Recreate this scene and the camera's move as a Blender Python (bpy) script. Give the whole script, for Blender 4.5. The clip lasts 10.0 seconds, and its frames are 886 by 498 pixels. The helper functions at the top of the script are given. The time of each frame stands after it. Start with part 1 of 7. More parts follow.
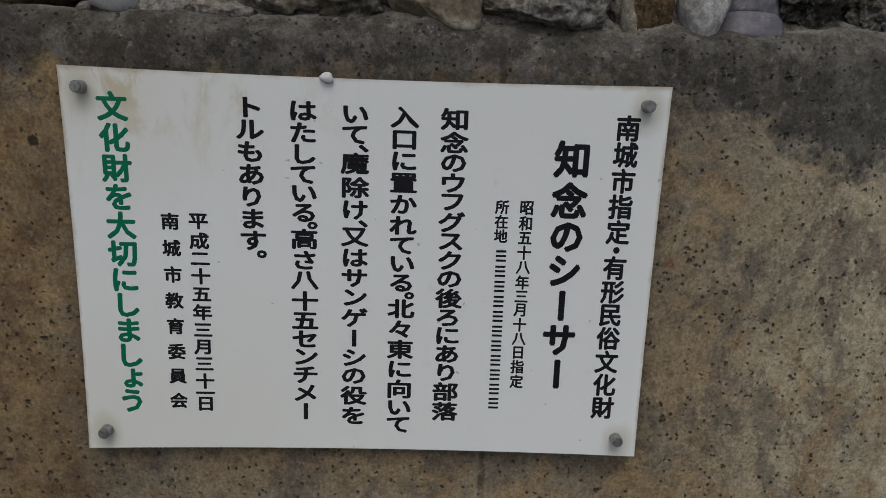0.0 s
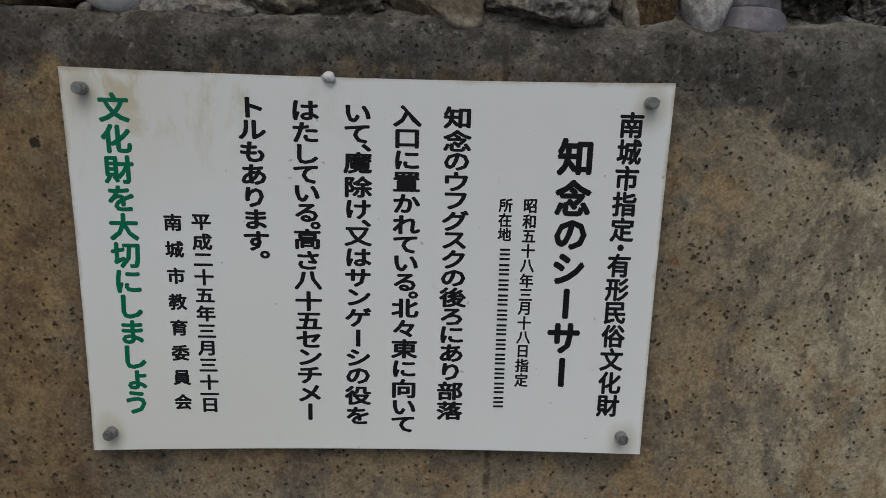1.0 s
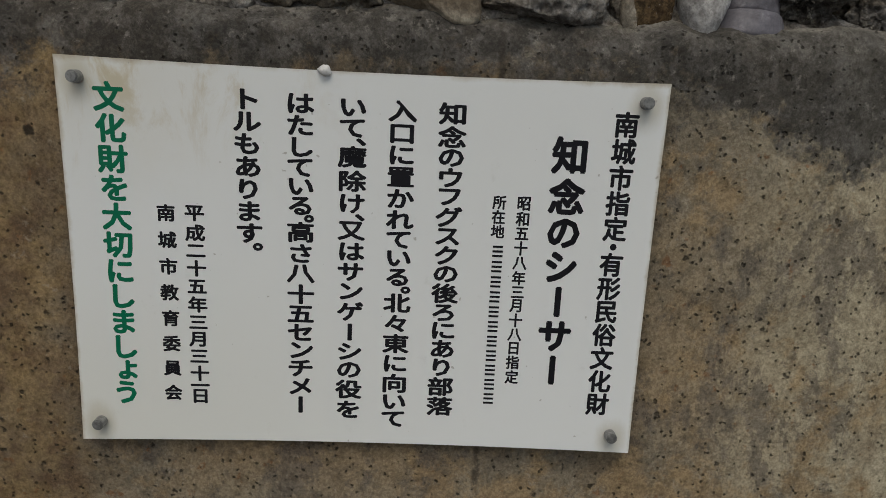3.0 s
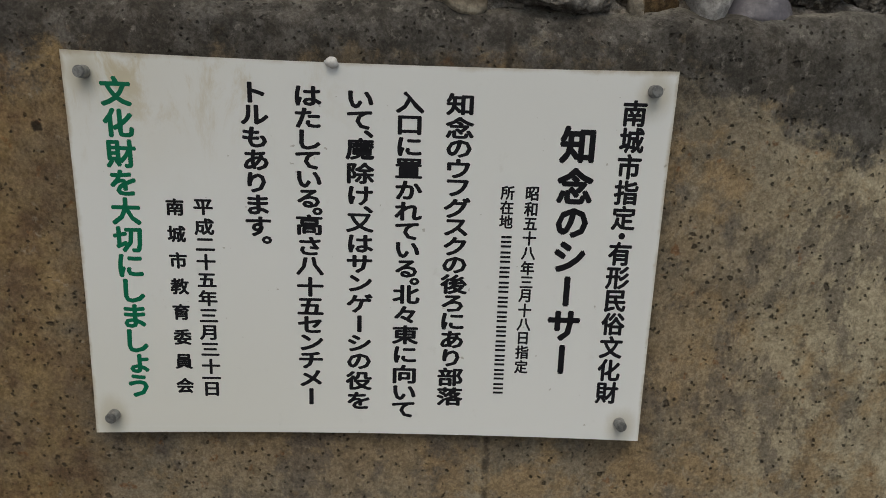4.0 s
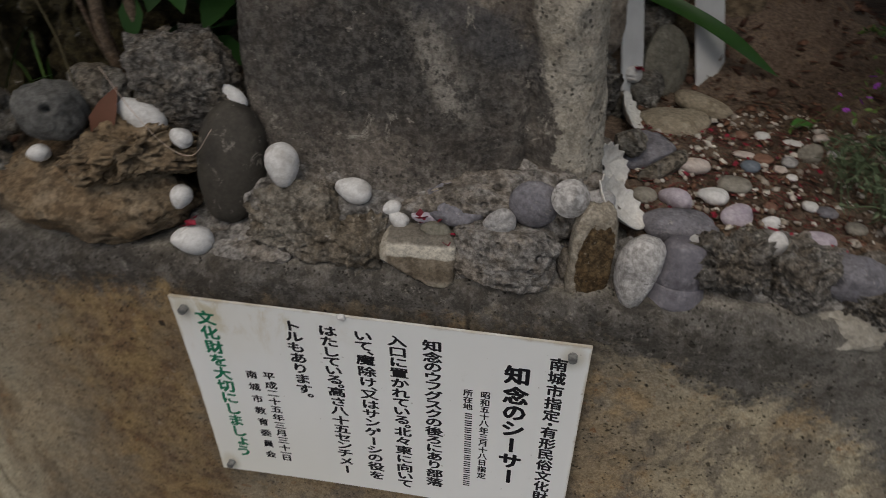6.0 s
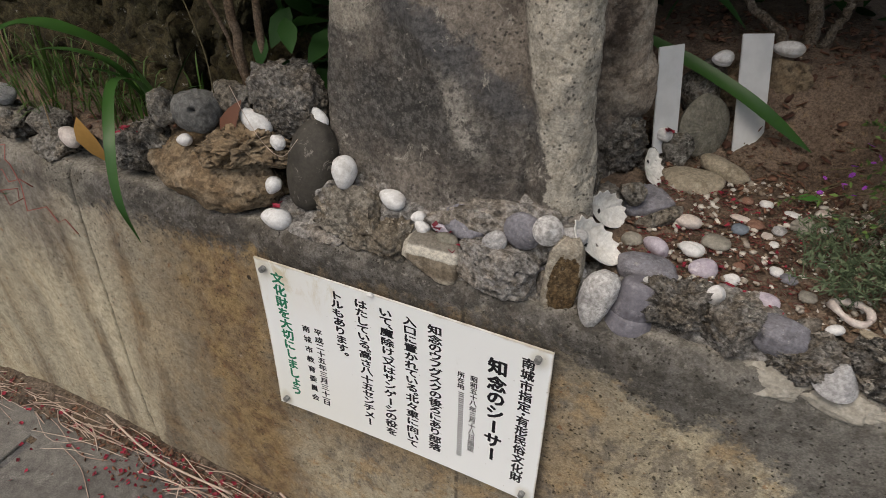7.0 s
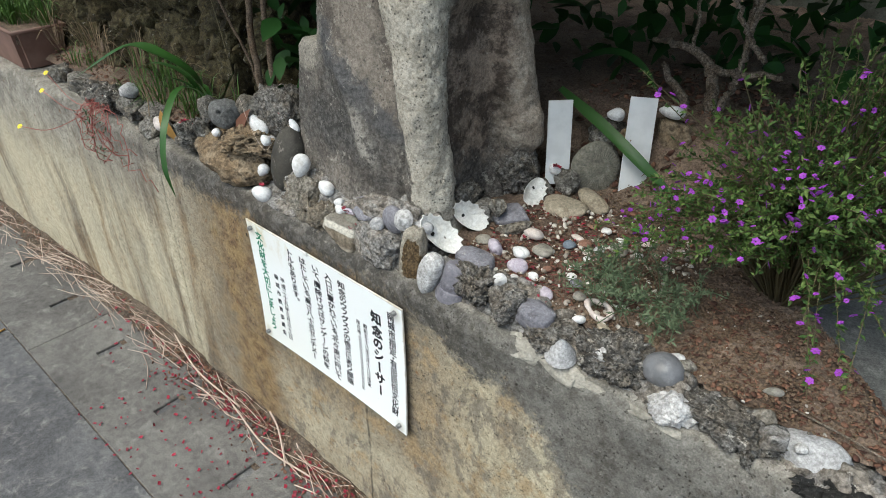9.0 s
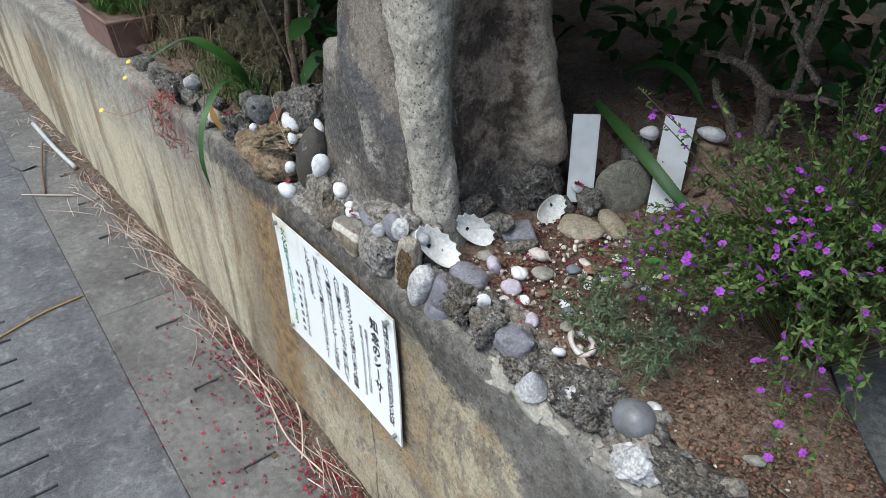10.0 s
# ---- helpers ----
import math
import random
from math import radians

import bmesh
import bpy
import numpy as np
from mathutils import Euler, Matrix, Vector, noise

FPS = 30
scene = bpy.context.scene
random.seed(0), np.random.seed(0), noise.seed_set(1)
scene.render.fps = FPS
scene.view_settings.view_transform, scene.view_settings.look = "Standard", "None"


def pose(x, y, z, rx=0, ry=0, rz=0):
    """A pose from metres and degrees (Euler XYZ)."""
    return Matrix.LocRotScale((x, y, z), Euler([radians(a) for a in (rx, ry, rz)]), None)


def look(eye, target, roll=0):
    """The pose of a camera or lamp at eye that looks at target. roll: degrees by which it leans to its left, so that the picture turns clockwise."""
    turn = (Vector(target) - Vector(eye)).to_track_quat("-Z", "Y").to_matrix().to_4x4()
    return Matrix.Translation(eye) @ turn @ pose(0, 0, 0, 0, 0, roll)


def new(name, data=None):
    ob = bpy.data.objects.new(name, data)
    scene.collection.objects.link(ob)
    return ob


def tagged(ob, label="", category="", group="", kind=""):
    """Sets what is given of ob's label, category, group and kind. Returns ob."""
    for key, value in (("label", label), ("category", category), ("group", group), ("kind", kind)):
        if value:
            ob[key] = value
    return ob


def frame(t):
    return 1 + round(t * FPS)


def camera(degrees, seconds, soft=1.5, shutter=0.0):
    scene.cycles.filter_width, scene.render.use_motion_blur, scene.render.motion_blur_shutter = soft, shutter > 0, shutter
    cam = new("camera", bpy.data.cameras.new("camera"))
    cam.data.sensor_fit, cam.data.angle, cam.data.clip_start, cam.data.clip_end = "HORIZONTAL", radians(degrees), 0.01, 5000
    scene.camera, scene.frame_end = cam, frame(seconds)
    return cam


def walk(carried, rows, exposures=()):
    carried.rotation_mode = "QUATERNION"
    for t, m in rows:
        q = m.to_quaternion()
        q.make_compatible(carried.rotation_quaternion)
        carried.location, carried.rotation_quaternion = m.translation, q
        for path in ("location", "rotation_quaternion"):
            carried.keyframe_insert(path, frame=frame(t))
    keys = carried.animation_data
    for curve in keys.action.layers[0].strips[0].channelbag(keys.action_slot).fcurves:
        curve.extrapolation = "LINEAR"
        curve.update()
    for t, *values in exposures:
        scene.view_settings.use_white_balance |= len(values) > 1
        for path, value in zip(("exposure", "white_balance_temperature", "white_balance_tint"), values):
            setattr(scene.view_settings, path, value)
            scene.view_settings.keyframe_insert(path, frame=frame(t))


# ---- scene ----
cam = camera(68.1, 10.0, soft=0.75, shutter=0.22)
PATH = [
    (0, (0.053, -0.675, 0.819), (0.125, 1.279, 0.398), 2.0),
    (0.5, (0.051, -0.674, 0.821), (0.128, 1.279, 0.398), 1.7),
    (1, (0.05, -0.673, 0.818), (0.12, 1.281, 0.395), 1.5),
    (1.5, (0.052, -0.672, 0.819), (0.125, 1.281, 0.394), 1.7),
    (2, (0.056, -0.671, 0.816), (0.12, 1.28, 0.382), 1.9),
    (2.5, (0.056, -0.673, 0.818), (0.134, 1.277, 0.384), 2.8),
    (4, (0.048, -0.674, 0.82), (0.12, 1.27, 0.353), 2.0),
    (4.5, (0.049, -0.662, 0.885), (0.017, 1.262, 0.34), -0.0),
    (5, (0.055, -0.642, 1.151), (0.015, 1.191, 0.352), -1.1),
    (5.5, (0.072, -0.667, 1.376), (0.1, 1.027, 0.314), -0.9),
    (6, (0.219, -0.65, 1.454), (-0.072, 0.939, 0.275), -0.2),
    (6.2, (0.29, -0.661, 1.467), (-0.225, 0.879, 0.3), 0.5),
    (7.3, (0.552, -0.812, 1.625), (-0.215, 0.649, 0.495), -0.2),
    (7.5, (0.636, -0.823, 1.642), (-0.228, 0.634, 0.579), -0.4),
    (8, (0.861, -0.774, 1.678), (-0.196, 0.579, 0.652), 2.7),
    (8.5, (1.039, -0.829, 1.721), (-0.108, 0.469, 0.72), 1.0),
    (8.6, (1.063, -0.831, 1.719), (-0.042, 0.468, 0.674), 1.6),
    (9, (1.131, -0.803, 1.742), (0.008, 0.45, 0.662), 0.2),
    (9.5, (1.208, -0.666, 1.739), (-0.056, 0.452, 0.666), 0.7),
    (10, (1.248, -0.593, 1.74), (-0.092, 0.424, 0.659), -0.8),
]
EXPOSURES = [(0, -0.46, 6450, 6), (2.5, -0.40, 6650, 4), (4.0, -0.36, 6950, 4), (4.5, -0.42, 6850, 6), (5.2, -0.72, 6800, 8), (6.0, -0.50, 6850, 8), (7.3, 0.54, 7050, 9), (8.0, 0.78, 7150, 11), (8.5, 0.93, 7100, 11), (9.0, 1.01, 6250, 0), (9.5, 1.00, 5950, 2), (10, 1.05, 5900, 3)]
walk(cam, [(t, look(eye, target, roll)) for t, eye, target, roll in PATH], EXPOSURES)

# ---- world, sun, light ----
world = bpy.data.worlds.new("overcast")
scene.world = world
world.use_nodes = True
wn = world.node_tree
sky = wn.nodes.new("ShaderNodeTexSky")
sky.sky_type = "NISHITA"
sky.sun_disc = False
sky.sun_elevation, sky.sun_rotation = radians(58), radians(200)
sky.air_density, sky.dust_density, sky.ozone_density = 1.0, 4.0, 1.0
wn.links.new(sky.outputs[0], wn.nodes["Background"].inputs[0])
wn.nodes["Background"].inputs[1].default_value = 0.12
sun = new("sun", bpy.data.lights.new("sun", "SUN"))
sun.data.energy, sun.data.angle, sun.data.color = 1.0, radians(35), (1.0, 0.97, 0.92)
sun.matrix_world = look((0.6, -1.1, 3.2), (0.2, 0.3, 0.5))

# ---- noise and mesh helpers ----


def lattice(i, j, k, seed):
    h = (i * 374761393 + j * 668265263 + k * 2147483647 + seed * 974634777) & 0xFFFFFFFF
    h = ((h ^ (h >> 13)) * 1274126177) & 0xFFFFFFFF
    h = ((h ^ (h >> 16)) * 2246822519) & 0xFFFFFFFF
    return ((h ^ (h >> 15)) & 0xFFFF) / 32767.5 - 1.0


def vnoise(p, seed=0):
    """Smooth value noise in -1..1 at the rows of p."""
    p = np.asarray(p, float)
    f = np.floor(p)
    i = f.astype(np.int64)
    u = p - f
    u = u * u * (3 - 2 * u)
    out = 0.0
    for a in (0, 1):
        for b in (0, 1):
            for c in (0, 1):
                w = (u[..., 0] if a else 1 - u[..., 0]) * (u[..., 1] if b else 1 - u[..., 1]) * (u[..., 2] if c else 1 - u[..., 2])
                out = out + w * lattice(i[..., 0] + a, i[..., 1] + b, i[..., 2] + c, seed)
    return out


def fbm(p, octaves=4, seed=0, gain=0.5):
    p = np.asarray(p, float)
    out, amp = 0.0, 1.0
    for o in range(octaves):
        out = out + amp * vnoise(p * 2.03 ** o + 17.3 * o, seed + o)
        amp *= gain
    return out


def link(name, verts, faces, material, parent=None, label="", smooth=True):
    me = bpy.data.meshes.new(name)
    me.from_pydata([tuple(v) for v in verts], [], [tuple(int(i) for i in f) for f in faces])
    me.materials.append(material)
    if smooth:
        me.polygons.foreach_set("use_smooth", [True] * len(me.polygons))
    me.update()
    ob = new(name, me)
    if parent is not None:
        ob.parent = parent
    if label:
        ob["label"] = label
    return ob


def part(name, bm, material, parent=None, label="", smooth=False):
    me = bpy.data.meshes.new(name)
    bm.to_mesh(me)
    bm.free()
    me.materials.append(material)
    if smooth:
        me.polygons.foreach_set("use_smooth", [True] * len(me.polygons))
    ob = new(name, me)
    if parent is not None:
        ob.parent = parent
    if label:
        ob["label"] = label
    return ob


def box(lo, hi, bevel=0.0, segments=2):
    bm = bmesh.new()
    bmesh.ops.create_cube(bm, size=1)
    for v in bm.verts:
        v.co = Vector([lo[i] + (v.co[i] + 0.5) * (hi[i] - lo[i]) for i in range(3)])
    if bevel:
        bmesh.ops.bevel(bm, geom=bm.edges[:], offset=bevel, segments=segments, affect="EDGES", profile=0.5)
    return bm


def sheet(nx, ny):
    """Faces of a grid of nx by ny points, row after row."""
    i, j = np.meshgrid(np.arange(nx - 1), np.arange(ny - 1))
    a = (j * nx + i).ravel()
    return np.stack([a, a + 1, a + 1 + nx, a + nx], 1)


def tube(points, radii, sides=6):
    """Rings round a bent line: verts and faces, closed at both ends."""
    pts = [Vector(p) for p in points]
    verts, faces = [], []
    ref = Vector((0.3, 0.5, 0.8)).normalized()
    for n, p in enumerate(pts):
        d = (pts[min(n + 1, len(pts) - 1)] - pts[max(n - 1, 0)]).normalized()
        a = d.cross(ref)
        if a.length < 0.05:
            a = d.cross(Vector((1, 0, 0)))
        a.normalize()
        b = d.cross(a)
        for s in range(sides):
            t = 2 * math.pi * s / sides
            verts.append(p + (a * math.cos(t) + b * math.sin(t)) * float(radii[n]))
    for n in range(len(pts) - 1):
        for s in range(sides):
            faces.append((n * sides + s, n * sides + (s + 1) % sides, (n + 1) * sides + (s + 1) % sides, (n + 1) * sides + s))
    faces.append(tuple(range(sides - 1, -1, -1)))
    faces.append(tuple((len(pts) - 1) * sides + s for s in range(sides)))
    return verts, faces


def gather(pieces):
    """Joins (verts, faces) pieces into one."""
    verts, faces = [], []
    for v, f in pieces:
        o = len(verts)
        verts += list(v)
        faces += [tuple(i + o for i in q) for q in f]
    return verts, faces


def bend(points, steps):
    """A smooth line through the points (Catmull-Rom)."""
    p = [np.array(q, float) for q in points]
    p = [2 * p[0] - p[1]] + p + [2 * p[-1] - p[-2]]
    out = []
    for i in range(1, len(p) - 2):
        for s in range(steps):
            t = s / steps
            out.append(0.5 * (2 * p[i] + (p[i + 1] - p[i - 1]) * t + (2 * p[i - 1] - 5 * p[i] + 4 * p[i + 1] - p[i + 2]) * t * t
                              + (3 * p[i] - p[i - 1] - 3 * p[i + 1] + p[i + 2]) * t ** 3))
    out.append(p[-2])
    return out


def surface_net(F, origin, h):
    """Verts and quads of the surface F = 0 of a field on a cubic grid (negative inside)."""
    s = F < 0
    nx, ny, nz = F.shape
    count = np.zeros((nx - 1, ny - 1, nz - 1))
    total = np.zeros((nx - 1, ny - 1, nz - 1, 3))
    corner = [(a, b, c) for a in (0, 1) for b in (0, 1) for c in (0, 1)]

    def cut(arr, o):
        return arr[o[0]:o[0] + nx - 1, o[1]:o[1] + ny - 1, o[2]:o[2] + nz - 1]
    for a in corner:
        for ax in range(3):
            if a[ax]:
                continue
            b = tuple(a[k] + (k == ax) for k in range(3))
            fa, fb = cut(F, a), cut(F, b)
            hit = cut(s, a) != cut(s, b)
            t = np.where(hit, fa / np.where(hit, fa - fb, 1.0), 0.0)
            count += hit
            for k in range(3):
                total[..., k] += np.where(hit, a[k] + (t if k == ax else 0.0), 0.0)
    live = count > 0
    index = -np.ones(live.shape, int)
    index[live] = np.arange(live.sum())
    cell = np.argwhere(live)
    verts = np.array(origin) + h * (cell + total[live] / count[live][:, None])
    quads = []
    for ax in range(3):
        u, v = (ax + 1) % 3, (ax + 2) % 3
        a = [slice(0, -1)] * 3
        b = [slice(0, -1)] * 3
        for k in (u, v):
            a[k] = b[k] = slice(1, -1)
        b[ax] = slice(1, None)
        sa, sb = s[tuple(a)], s[tuple(b)]
        for flip, mask in ((False, sa & ~sb), (True, ~sa & sb)):
            e = np.argwhere(mask)
            e[:, u] += 1
            e[:, v] += 1
            q = []
            for du, dv in ((-1, -1), (0, -1), (0, 0), (-1, 0)):
                c = e.copy()
                c[:, u] += du
                c[:, v] += dv
                q.append(index[c[:, 0], c[:, 1], c[:, 2]])
            q = np.stack(q, 1)
            quads.append(q[:, ::-1] if flip else q)
    quads = np.concatenate(quads)
    return verts, quads[(quads >= 0).all(1)]


# ---- materials ----


class Nodes:
    """Small helper to lay out one material."""

    def __init__(self, name, rough=0.8, metal=0.0):
        self.m = bpy.data.materials.new(name)
        self.m.use_nodes = True
        self.t = self.m.node_tree
        self.b = self.t.nodes["Principled BSDF"]
        self.b.inputs["Roughness"].default_value = rough
        self.b.inputs["Metallic"].default_value = metal
        self.b.inputs["Specular IOR Level"].default_value = 0.3
        co = self.t.nodes.new("ShaderNodeTexCoord")
        self.co = co.outputs["Object"]
        self.rand = None

    def put(self, socket, value):
        if isinstance(value, bpy.types.NodeSocket):
            self.t.links.new(value, socket)
        else:
            socket.default_value = value if not isinstance(value, tuple) or len(value) == 4 or socket.type == "VECTOR" else (*value, 1.0)

    def random(self):
        if self.rand is None:
            self.rand = self.t.nodes.new("ShaderNodeObjectInfo").outputs["Random"]
        return self.rand

    def shift(self):
        """Object coordinates moved by a random step for each object."""
        n = self.t.nodes.new("ShaderNodeVectorMath")
        n.operation = "MULTIPLY_ADD"
        c = self.t.nodes.new("ShaderNodeCombineXYZ")
        for k in range(3):
            self.put(c.inputs[k], self.random())
        self.put(n.inputs[0], c.outputs[0])
        n.inputs[1].default_value = (37.0, 23.0, 61.0)
        self.put(n.inputs[2], self.co)
        self.co = n.outputs[0]
        return self

    def scaled(self, x, y, z):
        n = self.t.nodes.new("ShaderNodeMapping")
        self.put(n.inputs["Vector"], self.co)
        n.inputs["Scale"].default_value = (x, y, z)
        return n.outputs[0]

    def noise(self, scale, detail=6.0, rough=0.6, co=None, warp=0.0):
        n = self.t.nodes.new("ShaderNodeTexNoise")
        self.put(n.inputs["Vector"], self.co if co is None else co)
        n.inputs["Scale"].default_value, n.inputs["Detail"].default_value = scale, detail
        n.inputs["Roughness"].default_value, n.inputs["Distortion"].default_value = rough, warp
        return n.outputs["Fac"]

    def cells(self, scale, feature="F1", co=None, out="Distance"):
        n = self.t.nodes.new("ShaderNodeTexVoronoi")
        n.feature = feature
        self.put(n.inputs["Vector"], self.co if co is None else co)
        n.inputs["Scale"].default_value = scale
        return n.outputs[out]

    def jittered(self, scale, by, co=None):
        """Coordinates pushed about by noise, for ragged outlines."""
        n = self.t.nodes.new("ShaderNodeTexNoise")
        self.put(n.inputs["Vector"], self.co if co is None else co)
        n.inputs["Scale"].default_value, n.inputs["Detail"].default_value = scale, 3.0
        m = self.t.nodes.new("ShaderNodeVectorMath")
        m.operation = "MULTIPLY_ADD"
        self.put(m.inputs[0], n.outputs["Color"])
        m.inputs[1].default_value = (by, by, by)
        self.put(m.inputs[2], self.co if co is None else co)
        return m.outputs[0]

    def ramp(self, value, lo, hi, a=0.0, b=1.0):
        n = self.t.nodes.new("ShaderNodeMapRange")
        n.interpolation_type = "SMOOTHSTEP"
        self.put(n.inputs["Value"], value)
        for k, v in ((1, lo), (2, hi), (3, a), (4, b)):
            self.put(n.inputs[k], v)
        return n.outputs[0]

    def math(self, op, a, b=0.0, c=0.0):
        n = self.t.nodes.new("ShaderNodeMath")
        n.operation = op
        for k, v in enumerate((a, b, c)):
            self.put(n.inputs[k], v)
        return n.outputs[0]

    def mix(self, f, a, b, mode="MIX"):
        n = self.t.nodes.new("ShaderNodeMix")
        n.data_type, n.blend_type = "RGBA", mode
        self.put(n.inputs[0], f)
        self.put(n.inputs[6], a)
        self.put(n.inputs[7], b)
        return n.outputs[2]

    def axis(self, k):
        n = self.t.nodes.new("ShaderNodeSeparateXYZ")
        self.put(n.inputs[0], self.co)
        return n.outputs[k]

    def bump(self, height, strength=0.5, distance=0.003):
        n = self.t.nodes.new("ShaderNodeBump")
        n.inputs["Strength"].default_value, n.inputs["Distance"].default_value = strength, distance
        self.put(n.inputs["Height"], height)
        prior = self.b.inputs["Normal"].links
        if prior:
            self.put(n.inputs["Normal"], prior[0].from_socket)
        self.put(self.b.inputs["Normal"], n.outputs[0])
        return self

    def colour(self, c):
        self.put(self.b.inputs["Base Color"], c)
        return self

    def done(self):
        return self.m


def stone_material(name, dark, mid, light, scale=18.0, lichen=None, amount=0.6, rough=0.9, bump=0.6, grain=180.0, relief=0.004, pits=0.0):
    n = Nodes(name, rough).shift()
    big = n.noise(scale, 5, 0.6)
    fine = n.noise(grain, 4, 0.75)
    c = n.mix(n.ramp(big, 0.32, 0.52), dark, mid)
    c = n.mix(n.ramp(n.noise(scale * 2.3, 6, 0.7), 0.5, 0.72), c, light)
    if lichen:
        c = n.mix(n.ramp(n.noise(scale * 1.6, 8, 0.75, warp=0.6), amount, amount + 0.06), c, lichen)
    k = bump / 0.6
    c = n.mix(min(1.0, 0.75 * k), c, n.mix(n.ramp(fine, 0.34, 0.64), (0.52, 0.51, 0.50), (1.12, 1.12, 1.11)), "MULTIPLY")
    c = n.mix(min(1.0, 0.8 * k), c, n.mix(n.ramp(n.noise(scale * 5.5, 5, 0.7), 0.38, 0.60), (0.50, 0.485, 0.465), (1.14, 1.14, 1.14)), "MULTIPLY")
    if bump >= 0.6:
        # broad dirty brown and dark patches
        c = n.mix(n.ramp(n.noise(scale * 0.75, 7, 0.7, warp=0.5), 0.46, 0.58, 0.0, 0.8), c, (0.84, 0.76, 0.66), "MULTIPLY")
        c = n.mix(n.ramp(n.noise(scale * 1.1, 7, 0.72, warp=0.5), 0.54, 0.64, 0.0, 0.75), c, (0.46, 0.45, 0.44), "MULTIPLY")
    if bump >= 0.7:
        c = n.mix(n.math("MULTIPLY", n.ramp(n.noise(scale * 4.0, 7, 0.75, warp=0.4), 0.62, 0.67), 0.6), c, (0.50, 0.485, 0.45))
    height = n.noise(scale * 4, 8, 0.7)
    if pits:
        hole = n.math("SUBTRACT", 1.0, n.ramp(n.cells(scale * 5.0), 0.16, 0.42))
        hole = n.math("MULTIPLY", hole, n.ramp(n.noise(scale * 2.0, 3, 0.5), 0.42, 0.55))
        c = n.mix(n.math("MULTIPLY", hole, pits), c, (0.025, 0.022, 0.02))
        n.bump(n.math("SUBTRACT", 0.0, hole), 0.9, 0.006)
    n.colour(c)
    n.bump(height, bump, relief).bump(fine, bump * 0.7, relief * 0.4)
    return n.done()


def plain_material(name, a, b, scale=60.0, rough=0.5, bump=0.0, metal=0.0, vary=0.0, sheen=0.3):
    n = Nodes(name, rough, metal).shift()
    c = n.mix(n.ramp(n.noise(scale, 5, 0.6), 0.35, 0.65), a, b)
    if vary:
        g = n.math("MULTIPLY_ADD", n.random(), vary * 2, 1 - vary)
        k = n.t.nodes.new("ShaderNodeCombineXYZ")
        for q in range(3):
            n.put(k.inputs[q], g)
        c = n.mix(1.0, c, k.outputs[0], "MULTIPLY")
    n.colour(c)
    n.b.inputs["Specular IOR Level"].default_value = sheen
    if bump:
        n.bump(n.noise(scale * 3, 5, 0.6), bump, 0.002)
    return n.done()


def banded_material():
    n = Nodes("banded_stone", 0.85)
    z = n.math("ADD", n.axis(2), n.math("MULTIPLY", n.math("SUBTRACT", n.noise(30.0, 4, 0.6), 0.5), 0.012))
    fine = n.noise(180.0, 4, 0.75)
    c = n.mix(n.ramp(n.noise(30.0, 6, 0.7), 0.4, 0.6), (0.15, 0.12, 0.085), (0.27, 0.225, 0.17))
    c = n.mix(n.ramp(z, 0.008, 0.012), c, (0.60, 0.56, 0.48))
    c = n.mix(n.ramp(z, 0.026, 0.031), c, (0.20, 0.18, 0.15))
    c = n.mix(n.math("SUBTRACT", 1.0, n.ramp(z, -0.032, -0.022)), c, (0.42, 0.37, 0.29))
    c = n.mix(n.math("SUBTRACT", 1.0, n.ramp(n.axis(0), -0.044, -0.038)), c, (0.45, 0.41, 0.34))
    c = n.mix(0.7, c, n.mix(n.ramp(fine, 0.36, 0.62), (0.5, 0.5, 0.5), (1.1, 1.1, 1.1)), "MULTIPLY")
    n.colour(c)
    n.bump(n.noise(60.0, 6, 0.7), 0.6, 0.004).bump(fine, 0.4, 0.0015)
    return n.done()


